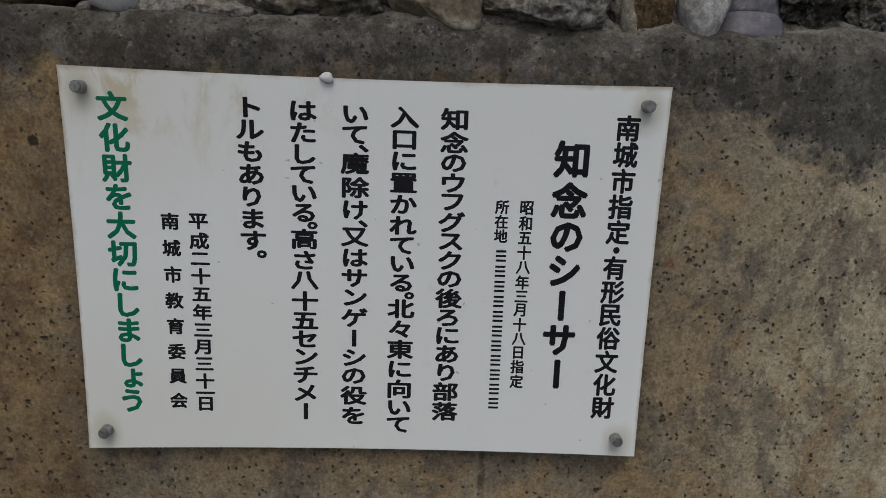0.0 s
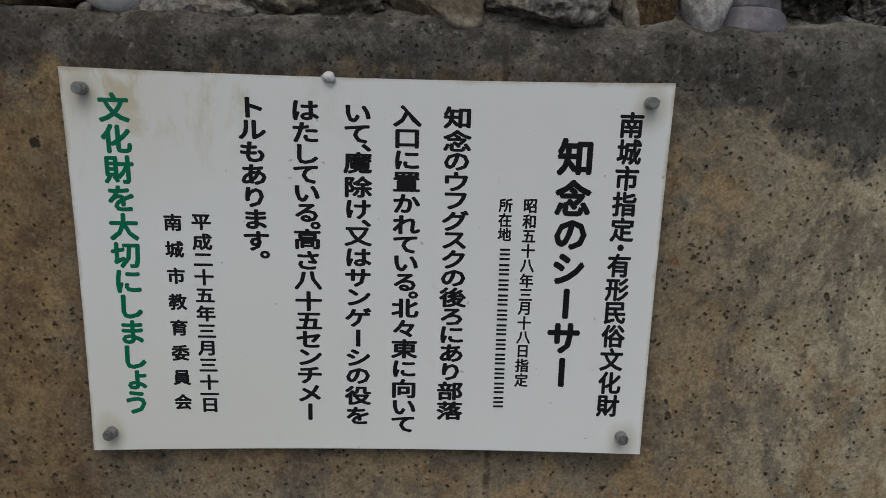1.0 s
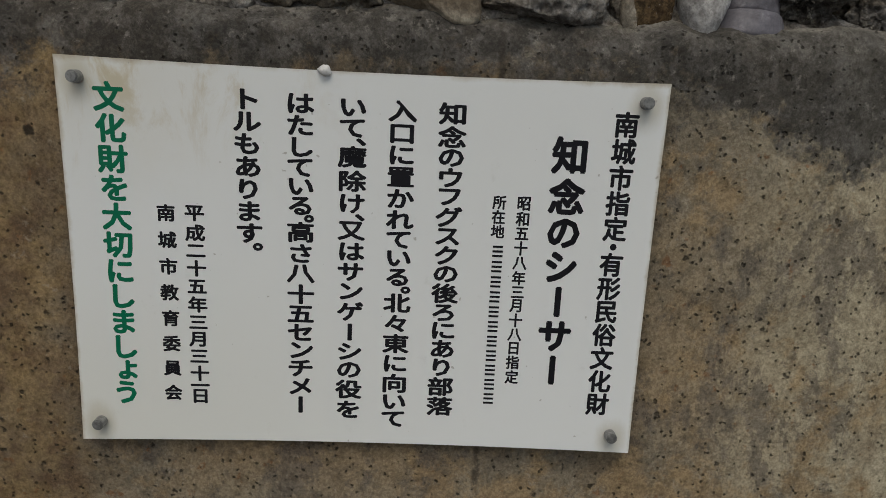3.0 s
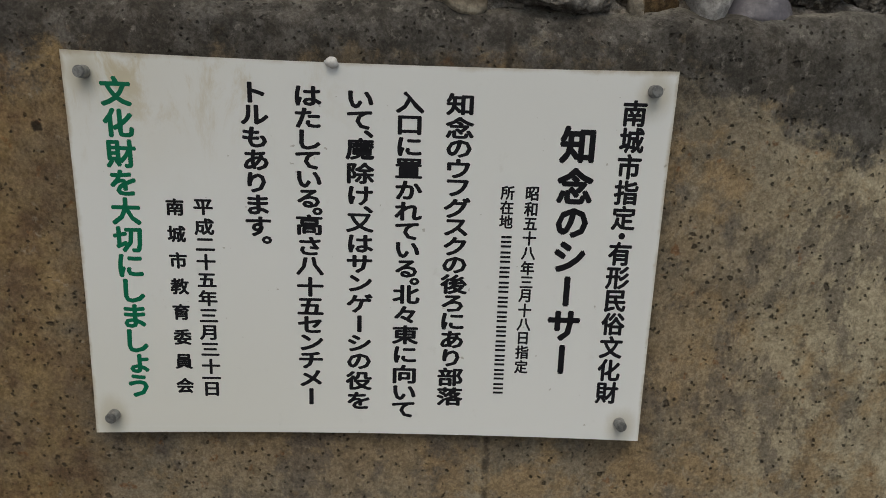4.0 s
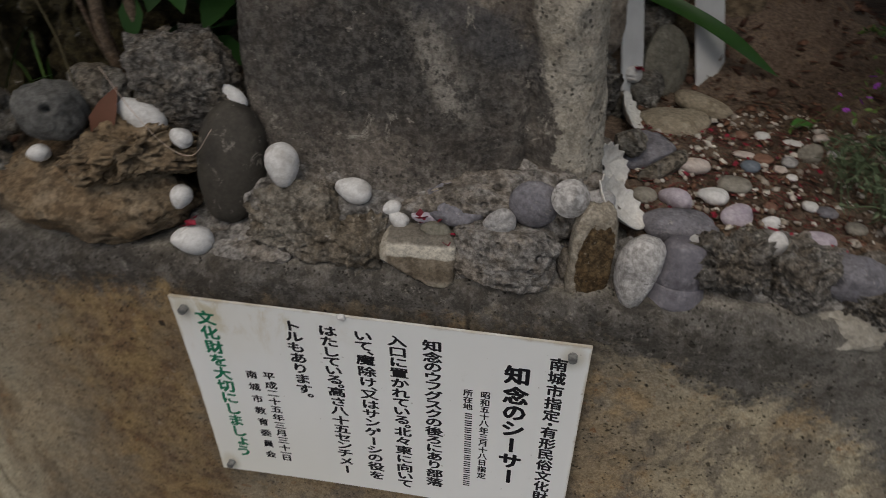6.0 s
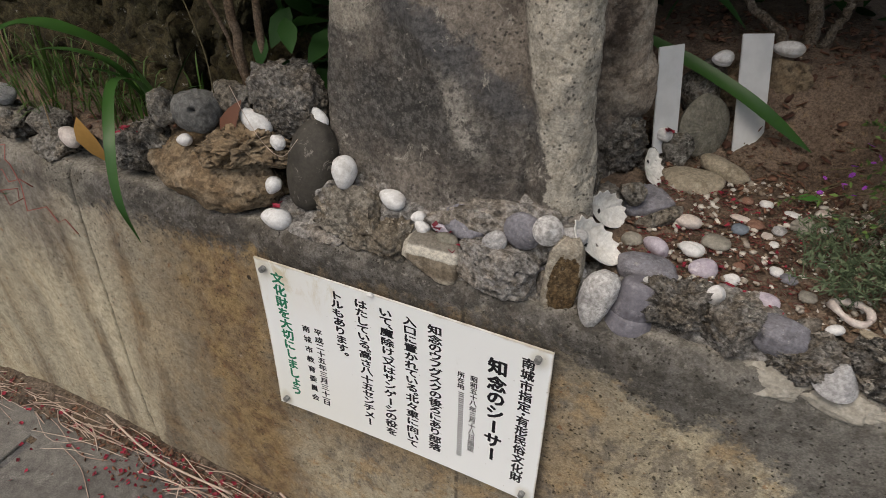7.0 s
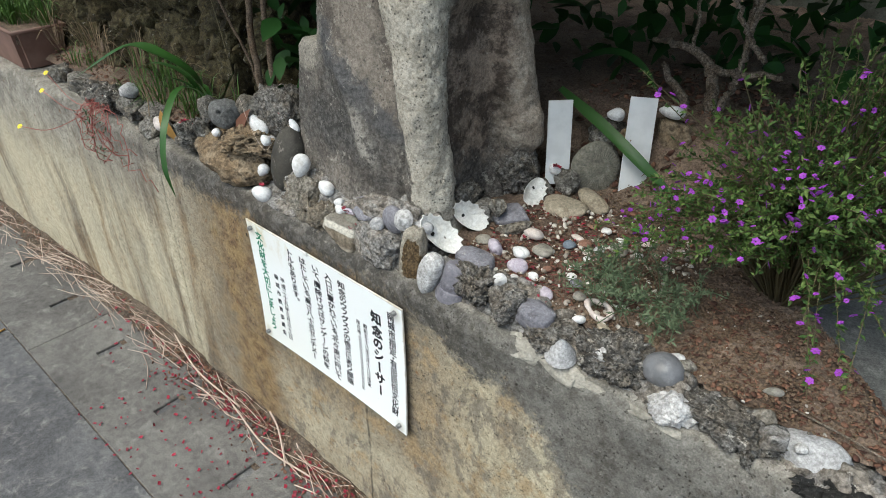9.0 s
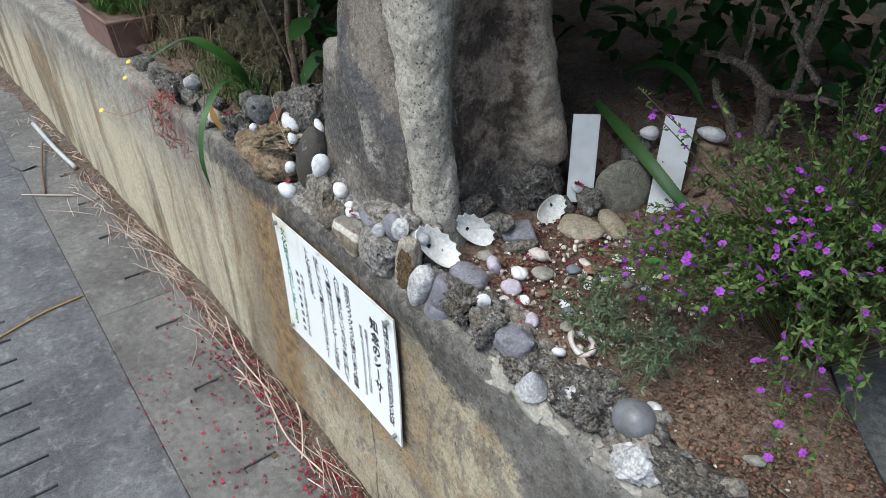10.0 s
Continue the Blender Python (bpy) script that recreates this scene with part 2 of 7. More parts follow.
def wall_material():
    n = Nodes("weathered_concrete", 0.92)
    x, z = n.axis(0), n.axis(2)
    mid = n.noise(11.0, 8, 0.72, warp=0.3)
    fine = n.noise(260.0, 4, 0.8)
    grain = n.cells(330.0, out="Color")
    tan, brown, warm, pale = (0.29, 0.205, 0.115), (0.14, 0.094, 0.056), (0.33, 0.228, 0.105), (0.57, 0.51, 0.375)
    grey, dark = (0.185, 0.152, 0.112), (0.052, 0.050, 0.047)
    c = n.mix(n.ramp(n.noise(3.2, 8, 0.7), 0.40, 0.58), tan, grey)
    c = n.mix(n.math("MULTIPLY", n.ramp(n.noise(14.0, 9, 0.75, warp=0.5), 0.50, 0.58), 0.7), c, brown)
    # pale lime wash that runs down, stronger away from the plate
    run = n.noise(1.0, 6, 0.55, co=n.scaled(4.5, 4.5, 0.8), warp=0.6)
    away = n.ramp(n.math("ABSOLUTE", n.math("ADD", x, 0.12)), 0.40, 0.80)
    c = n.mix(n.math("MULTIPLY", n.ramp(run, 0.40, 0.56), n.math("MULTIPLY_ADD", away, 0.84, 0.18)), c, pale)
    low = n.math("SUBTRACT", 1.0, n.ramp(n.math("ADD", z, n.math("MULTIPLY", n.math("SUBTRACT", run, 0.5), 0.4)), 0.22, 0.46))
    c = n.mix(n.math("MULTIPLY", n.math("MULTIPLY", low, n.ramp(x, -0.40, -0.20)), n.ramp(mid, 0.30, 0.56, 0.35, 0.85)), c, (0.50, 0.445, 0.33))
    side = n.math("MULTIPLY", n.ramp(x, 0.36, 0.50), n.ramp(n.noise(5.0, 7, 0.7), 0.38, 0.56))
    c = n.mix(n.math("MULTIPLY", side, 0.55), c, (0.48, 0.42, 0.295))
    # rusty band beside the plate
    band = n.math("SUBTRACT", 1.0, n.ramp(n.math("ABSOLUTE", n.math("ADD", n.math("ADD", x, 0.42), n.math("MULTIPLY", n.math("SUBTRACT", mid, 0.5), 0.35))), 0.05, 0.16))
    c = n.mix(n.math("MULTIPLY", band, n.ramp(n.noise(9.0, 8, 0.75), 0.30, 0.60, 0.45, 0.85)), c, n.mix(n.ramp(n.noise(20.0, 8, 0.75), 0.42, 0.6), warm, (0.17, 0.10, 0.05)))
    far = n.ramp(n.math("MULTIPLY", x, -1.0), 0.5, 1.1)
    # violet grey stains, drawn out downwards
    stain = n.noise(1.0, 10, 0.78, co=n.scaled(9.0, 9.0, 5.5), warp=0.15)
    right = n.ramp(x, -0.34, -0.22)
    c = n.mix(n.math("MULTIPLY", n.ramp(stain, 0.50, 0.57), n.math("MULTIPLY_ADD", right, 0.45, 0.15)), c, (0.125, 0.11, 0.10))
    # orange and sandy patches
    c = n.mix(n.math("MULTIPLY", n.ramp(n.noise(7.0, 9, 0.75), 0.50, 0.60), n.math("MULTIPLY_ADD", right, 0.55, 0.15)), c, (0.40, 0.285, 0.155))
    # dark runs far along the wall
    run2 = n.noise(1.0, 7, 0.64, co=n.scaled(7.5, 7.5, 0.5), warp=0.6)
    c = n.mix(n.math("MULTIPLY", n.math("MULTIPLY", n.ramp(run2, 0.46, 0.66), far), 0.34), c, (0.20, 0.19, 0.165))
    run3 = n.noise(1.0, 8, 0.7, co=n.scaled(26.0, 26.0, 2.2), warp=0.3)
    c = n.mix(n.math("MULTIPLY", n.math("MULTIPLY", n.ramp(run3, 0.50, 0.64), far), 0.30), c, (0.62, 0.57, 0.45))
    # grey bloom that creeps down from the crown
    bloom = n.math("MULTIPLY", n.ramp(n.math("ADD", z, n.math("MULTIPLY", n.math("SUBTRACT", run, 0.5), 0.5)), 0.50, 0.86), far)
    c = n.mix(n.math("MULTIPLY", bloom, 0.82), c, n.mix(n.ramp(n.noise(16.0, 8, 0.72), 0.4, 0.6), (0.19, 0.178, 0.162), (0.36, 0.34, 0.305)))
    # rust specks and pale sand specks
    c = n.mix(n.math("MULTIPLY", n.ramp(n.noise(42.0, 5, 0.65), 0.63, 0.70), 0.65), c, (0.27, 0.125, 0.05))
    c = n.mix(n.math("MULTIPLY", n.ramp(n.noise(58.0, 6, 0.7), 0.60, 0.68), 0.45), c, (0.44, 0.39, 0.31))
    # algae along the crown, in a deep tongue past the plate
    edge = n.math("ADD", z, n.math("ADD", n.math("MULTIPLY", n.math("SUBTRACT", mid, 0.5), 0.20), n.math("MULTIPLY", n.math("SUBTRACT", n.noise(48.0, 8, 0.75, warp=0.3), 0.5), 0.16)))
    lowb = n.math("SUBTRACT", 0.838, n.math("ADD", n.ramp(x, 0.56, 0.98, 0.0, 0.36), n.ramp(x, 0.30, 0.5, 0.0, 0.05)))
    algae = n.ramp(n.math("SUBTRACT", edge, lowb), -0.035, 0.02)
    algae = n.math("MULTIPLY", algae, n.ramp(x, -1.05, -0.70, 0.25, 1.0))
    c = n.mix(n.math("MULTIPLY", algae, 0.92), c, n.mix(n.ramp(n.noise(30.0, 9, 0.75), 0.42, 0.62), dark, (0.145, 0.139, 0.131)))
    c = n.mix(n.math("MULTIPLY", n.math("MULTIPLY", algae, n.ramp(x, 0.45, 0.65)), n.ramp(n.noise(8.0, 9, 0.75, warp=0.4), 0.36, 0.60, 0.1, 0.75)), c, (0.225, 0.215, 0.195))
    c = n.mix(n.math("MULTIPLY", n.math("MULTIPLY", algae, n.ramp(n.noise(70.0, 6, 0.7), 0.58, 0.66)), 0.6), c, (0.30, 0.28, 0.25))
    # grime and the plate's gap shadow, both painted round its rim
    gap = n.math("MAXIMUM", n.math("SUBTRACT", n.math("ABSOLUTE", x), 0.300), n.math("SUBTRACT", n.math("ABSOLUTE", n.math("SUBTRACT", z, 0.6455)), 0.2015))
    grime_shade = n.math("SUBTRACT", 1.0, n.ramp(n.math("ADD", gap, n.math("MULTIPLY", n.math("SUBTRACT", mid, 0.5), 0.02)), 0.001, 0.014))
    c = n.mix(n.math("MULTIPLY", grime_shade, 0.35), c, (0.05, 0.042, 0.032))
    # one deep hole beside the plate
    v = n.t.nodes.new("ShaderNodeCombineXYZ")
    n.put(v.inputs[0], n.math("ADD", x, 0.338))
    n.put(v.inputs[1], n.math("SUBTRACT", z, 0.773))
    length = n.t.nodes.new("ShaderNodeVectorMath")
    length.operation = "LENGTH"
    n.put(length.inputs[0], v.outputs[0])
    deep = n.math("SUBTRACT", 1.0, n.ramp(n.math("ADD", length.outputs["Value"], n.math("MULTIPLY", n.math("SUBTRACT", n.noise(120.0, 4, 0.7), 0.5), 0.008)), 0.004, 0.007))
    c = n.mix(n.math("MULTIPLY", deep, 0.9), c, (0.02, 0.016, 0.012))
    # dark line of the expansion joint
    joint = n.math("SUBTRACT", 1.0, n.ramp(n.math("ABSOLUTE", n.math("ADD", n.math("ADD", x, 0.825), n.math("MULTIPLY", n.math("SINE", n.math("MULTIPLY", z, 5.0)), 0.01))), 0.001, 0.0045))
    c = n.mix(n.math("MULTIPLY", joint, 0.75), c, (0.06, 0.052, 0.042))
    # dark line of the pour joint under the plate
    seam = n.math("SUBTRACT", 1.0, n.ramp(n.math("ABSOLUTE", n.math("ADD", n.math("SUBTRACT", x, 0.131), n.math("MULTIPLY", n.math("SUBTRACT", mid, 0.5), 0.012))), 0.0012, 0.006))
    c = n.mix(n.math("MULTIPLY", n.math("MULTIPLY", seam, n.ramp(n.noise(26.0, 5, 0.7), 0.36, 0.5)), 0.7), c, (0.05, 0.042, 0.034))
    # paler mortar on the upper side, light from above put into its colour
    upper = n.math("MULTIPLY", n.ramp(n.axis(1), 0.014, 0.034), n.ramp(z, 0.86, 0.89))
    c = n.mix(n.math("MULTIPLY", upper, 0.85), c, n.mix(n.ramp(n.noise(22.0, 8, 0.75), 0.40, 0.60), (0.17, 0.155, 0.13), (0.36, 0.335, 0.295)))
    # air holes of two sizes, ragged
    rag = n.jittered(160.0, 0.006)
    some = n.ramp(n.noise(17.0, 3, 0.6), 0.34, 0.46)
    pit = n.math("MULTIPLY", n.math("SUBTRACT", 1.0, n.ramp(n.cells(115.0, co=rag), 0.14, 0.26)), n.ramp(n.noise(60.0, 2, 0.5), 0.45, 0.51))
    pit = n.math("MULTIPLY", pit, some)
    hole = n.math("MULTIPLY", n.math("SUBTRACT", 1.0, n.ramp(n.cells(44.0, co=n.jittered(90.0, 0.014)), 0.08, 0.16)), n.ramp(n.noise(31.0, 2, 0.5), 0.51, 0.55))
    pit = n.math("MAXIMUM", pit, hole)
    c = n.mix(n.math("MULTIPLY", pit, 0.75), c, (0.03, 0.024, 0.018))
    c = n.mix(0.40, c, n.mix(grain, (0.55, 0.54, 0.52), (1.2, 1.2, 1.2)), "MULTIPLY")
    c = n.mix(0.62, c, n.mix(n.ramp(fine, 0.36, 0.62), (0.50, 0.49, 0.47), (1.10, 1.10, 1.10)), "MULTIPLY")
    c = n.mix(0.6, c, n.mix(n.ramp(n.noise(75.0, 6, 0.75), 0.36, 0.58), (0.55, 0.53, 0.50), (1.1, 1.1, 1.1)), "MULTIPLY")
    n.colour(c)
    n.bump(n.math("SUBTRACT", 0.0, pit), 0.9, 0.004).bump(n.noise(45.0, 8, 0.7), 0.5, 0.003).bump(n.noise(120.0, 5, 0.75), 0.6, 0.002).bump(fine, 0.5, 0.0012)
    return n.done()


def pavement_material(name, a, b):
    n = Nodes(name, 0.9).shift()
    fine = n.noise(260.0, 4, 0.75)
    c = n.mix(n.ramp(n.noise(3.0, 6, 0.65), 0.36, 0.62), a, b)
    c = n.mix(n.math("MULTIPLY", n.ramp(n.noise(14.0, 8, 0.75, warp=0.4), 0.50, 0.68), 0.55), c, (0.28, 0.268, 0.25))
    c = n.mix(n.math("MULTIPLY", n.ramp(n.noise(6.0, 6, 0.7), 0.58, 0.7), 0.6), c, (0.10, 0.095, 0.09))
    c = n.mix(0.8, c, n.mix(n.ramp(fine, 0.36, 0.62), (0.55, 0.55, 0.55), (1.15, 1.15, 1.15)), "MULTIPLY")
    c = n.mix(0.6, c, n.mix(n.ramp(n.noise(45.0, 6, 0.75), 0.36, 0.6), (0.6, 0.6, 0.6), (1.1, 1.1, 1.1)), "MULTIPLY")
    n.colour(c)
    n.bump(n.noise(60.0, 6, 0.7), 0.4, 0.002).bump(fine, 0.3, 0.001)
    return n.done()


def soil_material():
    n = Nodes("red_soil", 0.95)
    crumbs = n.cells(120.0)
    fine = n.noise(220.0, 4, 0.75)
    c = n.mix(n.ramp(n.noise(5.0, 6, 0.7), 0.38, 0.62), (0.108, 0.076, 0.056), (0.195, 0.144, 0.108))
    c = n.mix(n.ramp(n.noise(38.0, 6, 0.75), 0.54, 0.66), c, (0.21, 0.15, 0.10))
    c = n.mix(n.ramp(n.noise(55.0, 4, 0.7), 0.60, 0.68), c, (0.05, 0.024, 0.018))
    c = n.mix(0.8, c, n.mix(n.ramp(fine, 0.35, 0.62), (0.45, 0.44, 0.43), (1.2, 1.2, 1.2)), "MULTIPLY")
    n.colour(c)
    n.bump(crumbs, 0.7, 0.004).bump(fine, 0.6, 0.002)
    return n.done()


def statue_material():
    n = Nodes("old_statue_stone", 0.93)
    fine = n.noise(230.0, 4, 0.8)
    grit = n.noise(95.0, 5, 0.75)
    mid = n.noise(26.0, 8, 0.72)
    broad = n.noise(9.0, 7, 0.7)
    x, y, z = n.axis(0), n.axis(1), n.axis(2)
    wob = n.math("SUBTRACT", mid, 0.5)
    front = n.math("SUBTRACT", 1.0, n.ramp(y, 0.17, 0.20))
    # brown grey ground colour of the block and the trunk
    c = n.mix(n.ramp(broad, 0.40, 0.58), (0.135, 0.115, 0.098), (0.275, 0.238, 0.202))
    c = n.mix(n.math("MULTIPLY", n.ramp(n.noise(30.0, 7, 0.72), 0.54, 0.66), 0.45), c, (0.34, 0.305, 0.262))
    # black algae over the block, with a slanting edge below the trunk
    line = n.math("ADD", n.math("MULTIPLY_ADD", x, 0.70, z), n.math("MULTIPLY", wob, 0.16))
    below = n.math("SUBTRACT", 1.0, n.ramp(line, 1.305, 1.345))
    bl = n.math("MULTIPLY", n.math("MULTIPLY", below, front), n.ramp(n.noise(5.0, 9, 0.7, warp=0.4), 0.30, 0.56, 0.45, 1.0))
    bl = n.math("MULTIPLY", bl, n.ramp(n.math("ADD", z, n.math("MULTIPLY", wob, 0.3)), 1.02, 1.16, 0.35, 1.0))
    c = n.mix(n.math("MULTIPLY", bl, 0.88), c, n.mix(n.ramp(grit, 0.42, 0.62), (0.050, 0.049, 0.048), (0.120, 0.116, 0.110)))
    band = n.math("MULTIPLY", n.math("MULTIPLY", n.math("SUBTRACT", 1.0, n.ramp(n.math("ABSOLUTE", n.math("SUBTRACT", line, 1.300)), 0.015, 0.05)), front), n.ramp(z, 1.12, 1.20))
    c = n.mix(n.math("MULTIPLY", band, 0.55), c, (0.115, 0.115, 0.122))
    # pale cap of the block's left shoulder
    cap = n.math("MULTIPLY", n.ramp(n.math("ADD", z, n.math("MULTIPLY", wob, 0.05)), 1.258, 1.275), n.math("SUBTRACT", 1.0, n.ramp(n.math("ADD", x, n.math("MULTIPLY", wob, 0.10)), -0.115, -0.075)))
    c = n.mix(n.math("MULTIPLY", cap, 0.75), c, (0.43, 0.39, 0.33))
    # the leg is paler and sandier than the block beside it
    edge = n.math("ADD", n.math("MULTIPLY_ADD", z, 0.236, x), n.math("MULTIPLY", wob, n.ramp(z, 1.08, 1.22, 0.12, 0.012)))
    leg = n.math("MULTIPLY", n.ramp(edge, 0.474, 0.484), n.math("SUBTRACT", 1.0, n.ramp(y, 0.200, 0.225)))
    c = n.mix(n.math("MULTIPLY", leg, 0.88), c, n.mix(n.ramp(mid, 0.38, 0.62), (0.47, 0.425, 0.35), (0.64, 0.595, 0.51)))
    smoke = n.math("MULTIPLY", n.math("MULTIPLY", leg, n.ramp(broad, 0.52, 0.62)), n.math("SUBTRACT", 1.0, n.ramp(n.math("ABSOLUTE", n.math("SUBTRACT", z, 1.245)), 0.03, 0.09)))
    c = n.mix(n.math("MULTIPLY", smoke, 0.55), c, (0.17, 0.165, 0.155))
    # rusty brown flank, the hollow's shade put into the colour; dark at the foot
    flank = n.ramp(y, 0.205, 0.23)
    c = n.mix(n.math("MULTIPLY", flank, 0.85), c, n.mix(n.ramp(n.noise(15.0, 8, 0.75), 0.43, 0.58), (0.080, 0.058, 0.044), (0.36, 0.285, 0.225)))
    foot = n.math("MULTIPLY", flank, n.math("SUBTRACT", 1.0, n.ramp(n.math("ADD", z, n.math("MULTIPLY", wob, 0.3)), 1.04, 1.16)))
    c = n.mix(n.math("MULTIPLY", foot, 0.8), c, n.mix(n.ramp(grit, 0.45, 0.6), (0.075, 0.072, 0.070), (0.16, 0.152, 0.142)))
    hind = n.math("MULTIPLY", n.math("MULTIPLY", n.ramp(n.math("ADD", y, n.math("MULTIPLY", wob, 0.06)), 0.365, 0.41), n.ramp(z, 1.07, 1.12)), n.ramp(n.noise(10.0, 8, 0.7), 0.30, 0.52, 0.4, 1.0))
    c = n.mix(n.math("MULTIPLY", hind, 0.75), c, n.mix(n.ramp(mid, 0.4, 0.6), (0.44, 0.365, 0.29), (0.58, 0.51, 0.425)))
    # mortar splashed over the foot of the block
    splash = n.math("MULTIPLY", n.math("SUBTRACT", 1.0, n.ramp(n.math("ADD", z, n.math("MULTIPLY", wob, 0.22)), 0.99, 1.05)), front)
    c = n.mix(n.math("MULTIPLY", splash, 0.6), c, n.mix(n.ramp(grit, 0.42, 0.6), (0.20, 0.183, 0.165), (0.36, 0.335, 0.305)))
    # lichen crusts, thick along the ridge
    crest = n.math("MULTIPLY", n.math("SUBTRACT", 1.0, n.ramp(n.math("ABSOLUTE", n.math("SUBTRACT", n.math("MULTIPLY_ADD", z, 0.42, x), 0.570)), 0.004, 0.035)), n.math("SUBTRACT", 1.0, n.ramp(n.math("ABSOLUTE", n.math("SUBTRACT", z, 1.16)), 0.03, 0.09)))
    crest = n.math("MULTIPLY", n.math("MULTIPLY", crest, front), n.ramp(n.noise(34.0, 7, 0.75), 0.42, 0.52))
    c = n.mix(n.math("MULTIPLY", crest, 0.75), c, (0.46, 0.425, 0.375))
    c = n.mix(n.math("MULTIPLY", n.ramp(n.noise(17.0, 10, 0.8, warp=0.7), 0.59, 0.63), 0.75), c, (0.45, 0.42, 0.365))
    c = n.mix(n.math("MULTIPLY", n.ramp(n.noise(62.0, 5, 0.6), 0.66, 0.69), 0.7), c, (0.42, 0.39, 0.34))
    c = n.mix(0.6, c, n.mix(n.ramp(grit, 0.36, 0.6), (0.55, 0.54, 0.53), (1.14, 1.14, 1.13)), "MULTIPLY")
    c = n.mix(0.6, c, n.mix(n.ramp(fine, 0.36, 0.62), (0.52, 0.51, 0.50), (1.16, 1.16, 1.16)), "MULTIPLY")
    pock = n.math("MULTIPLY", n.math("SUBTRACT", 1.0, n.ramp(n.cells(120.0, co=n.jittered(120.0, 0.007)), 0.16, 0.32)), n.math("MULTIPLY", n.ramp(n.noise(50.0, 3, 0.6), 0.44, 0.54), n.math("MAXIMUM", n.ramp(n.noise(11.0, 4, 0.6), 0.42, 0.58), leg)))
    c = n.mix(n.math("MULTIPLY", pock, 0.7), c, (0.035, 0.032, 0.030))
    n.colour(c)
    n.bump(n.math("SUBTRACT", 0.0, pock), 0.8, 0.004).bump(mid, 0.45, 0.007).bump(grit, 0.9, 0.006).bump(fine, 0.8, 0.0025)
    return n.done()


def plate_material():
    n = Nodes("white_enamel", 0.30)
    x, z = n.axis(0), n.axis(2)
    blot = n.noise(9.0, 8, 0.72, co=n.scaled(2.2, 1.0, 1.0), warp=0.5)
    left = n.ramp(n.math("MULTIPLY", x, -1.0), -0.05, 0.28)
    stain = n.math("MULTIPLY", n.math("MULTIPLY", n.ramp(z, 0.70, 0.86), n.ramp(blot, 0.50, 0.66)), left)
    rim = n.ramp(n.math("ADD", z, n.math("MULTIPLY", n.noise(26.0, 6, 0.7), 0.016)), 0.848, 0.858)
    c = n.mix(n.math("MULTIPLY", stain, 0.9), (0.85, 0.87, 0.87), (0.58, 0.50, 0.33))
    side = n.ramp(n.math("ADD", n.math("ABSOLUTE", x), n.math("MULTIPLY", n.noise(26.0, 6, 0.7), 0.012)), 0.302, 0.309)
    wash = n.math("MULTIPLY", n.math("MULTIPLY", n.ramp(z, 0.60, 0.85), n.ramp(n.math("MULTIPLY", x, -1.0), 0.0, 0.32)), n.ramp(n.noise(4.0, 5, 0.6), 0.35, 0.65))
    c = n.mix(n.math("MULTIPLY", wash, 0.35), c, (0.66, 0.60, 0.44))
    aged = n.math("MULTIPLY", n.math("SUBTRACT", 1.0, n.ramp(z, 0.46, 0.70)), n.ramp(n.math("MULTIPLY", x, -1.0), -0.2, 0.30))
    c = n.mix(n.math("MULTIPLY", aged, 0.45), c, (0.72, 0.71, 0.62))
    c = n.mix(n.math("MULTIPLY", n.math("MAXIMUM", rim, side), 0.8), c, (0.42, 0.34, 0.21))
    for bx, bz in ((-0.281, 0.829), (-0.281, 0.467), (0.279, 0.828), (0.279, 0.463)):
        v = n.t.nodes.new("ShaderNodeCombineXYZ")
        n.put(v.inputs[0], n.math("SUBTRACT", x, bx))
        n.put(v.inputs[1], n.math("MULTIPLY", n.math("SUBTRACT", z, bz - 0.004), 0.7))
        length = n.t.nodes.new("ShaderNodeVectorMath")
        length.operation = "LENGTH"
        n.put(length.inputs[0], v.outputs[0])
        halo = n.math("SUBTRACT", 1.0, n.ramp(n.math("ADD", length.outputs["Value"], n.math("MULTIPLY", n.math("SUBTRACT", blot, 0.5), 0.02)), 0.006, 0.022))
        c = n.mix(n.math("MULTIPLY", halo, 0.4), c, (0.46, 0.40, 0.25))
    c = n.mix(n.math("MULTIPLY", n.ramp(n.noise(34.0, 7, 0.7), 0.60, 0.78), 0.22), c, (0.52, 0.52, 0.46))
    c = n.mix(n.math("MULTIPLY", n.ramp(n.noise(120.0, 2, 0.5), 0.74, 0.78), 0.5), c, (0.30, 0.27, 0.22))
    n.colour(c)
    n.b.inputs["Specular IOR Level"].default_value = 0.5
    return n.done()


def leaf_material(name, a, b, rough=0.45, vary=0.35, gloss=0.35):
    n = Nodes(name, rough)
    g = n.t.nodes.new("ShaderNodeNewGeometry").outputs["Random Per Island"]
    c = n.mix(g, a, b)
    c = n.mix(n.math("MULTIPLY", n.noise(90.0, 4, 0.6), vary), c, (0.02, 0.03, 0.01))
    n.colour(c)
    n.b.inputs["Specular IOR Level"].default_value = gloss
    return n.done()


M_WALL = wall_material()
M_PAVE = pavement_material("gutter_concrete", (0.108, 0.102, 0.095), (0.168, 0.16, 0.147))
M_ROAD = pavement_material("worn_road", (0.088, 0.087, 0.090), (0.145, 0.144, 0.146))
M_SLAB = pavement_material("grey_screed", (0.095, 0.097, 0.092), (0.14, 0.14, 0.132))
M_SOIL = soil_material()
M_DIRT = stone_material("grey_brown_dirt", (0.075, 0.055, 0.042), (0.14, 0.11, 0.085), (0.22, 0.18, 0.14), 16, (0.12, 0.05, 0.04), 0.60, rough=0.95, bump=0.9)
M_STATUE = statue_material()
M_PLATE = plate_material()
M_INK = plain_material("black_lettering", (0.008, 0.008, 0.011), (0.014, 0.014, 0.018), rough=0.55, sheen=0.15)
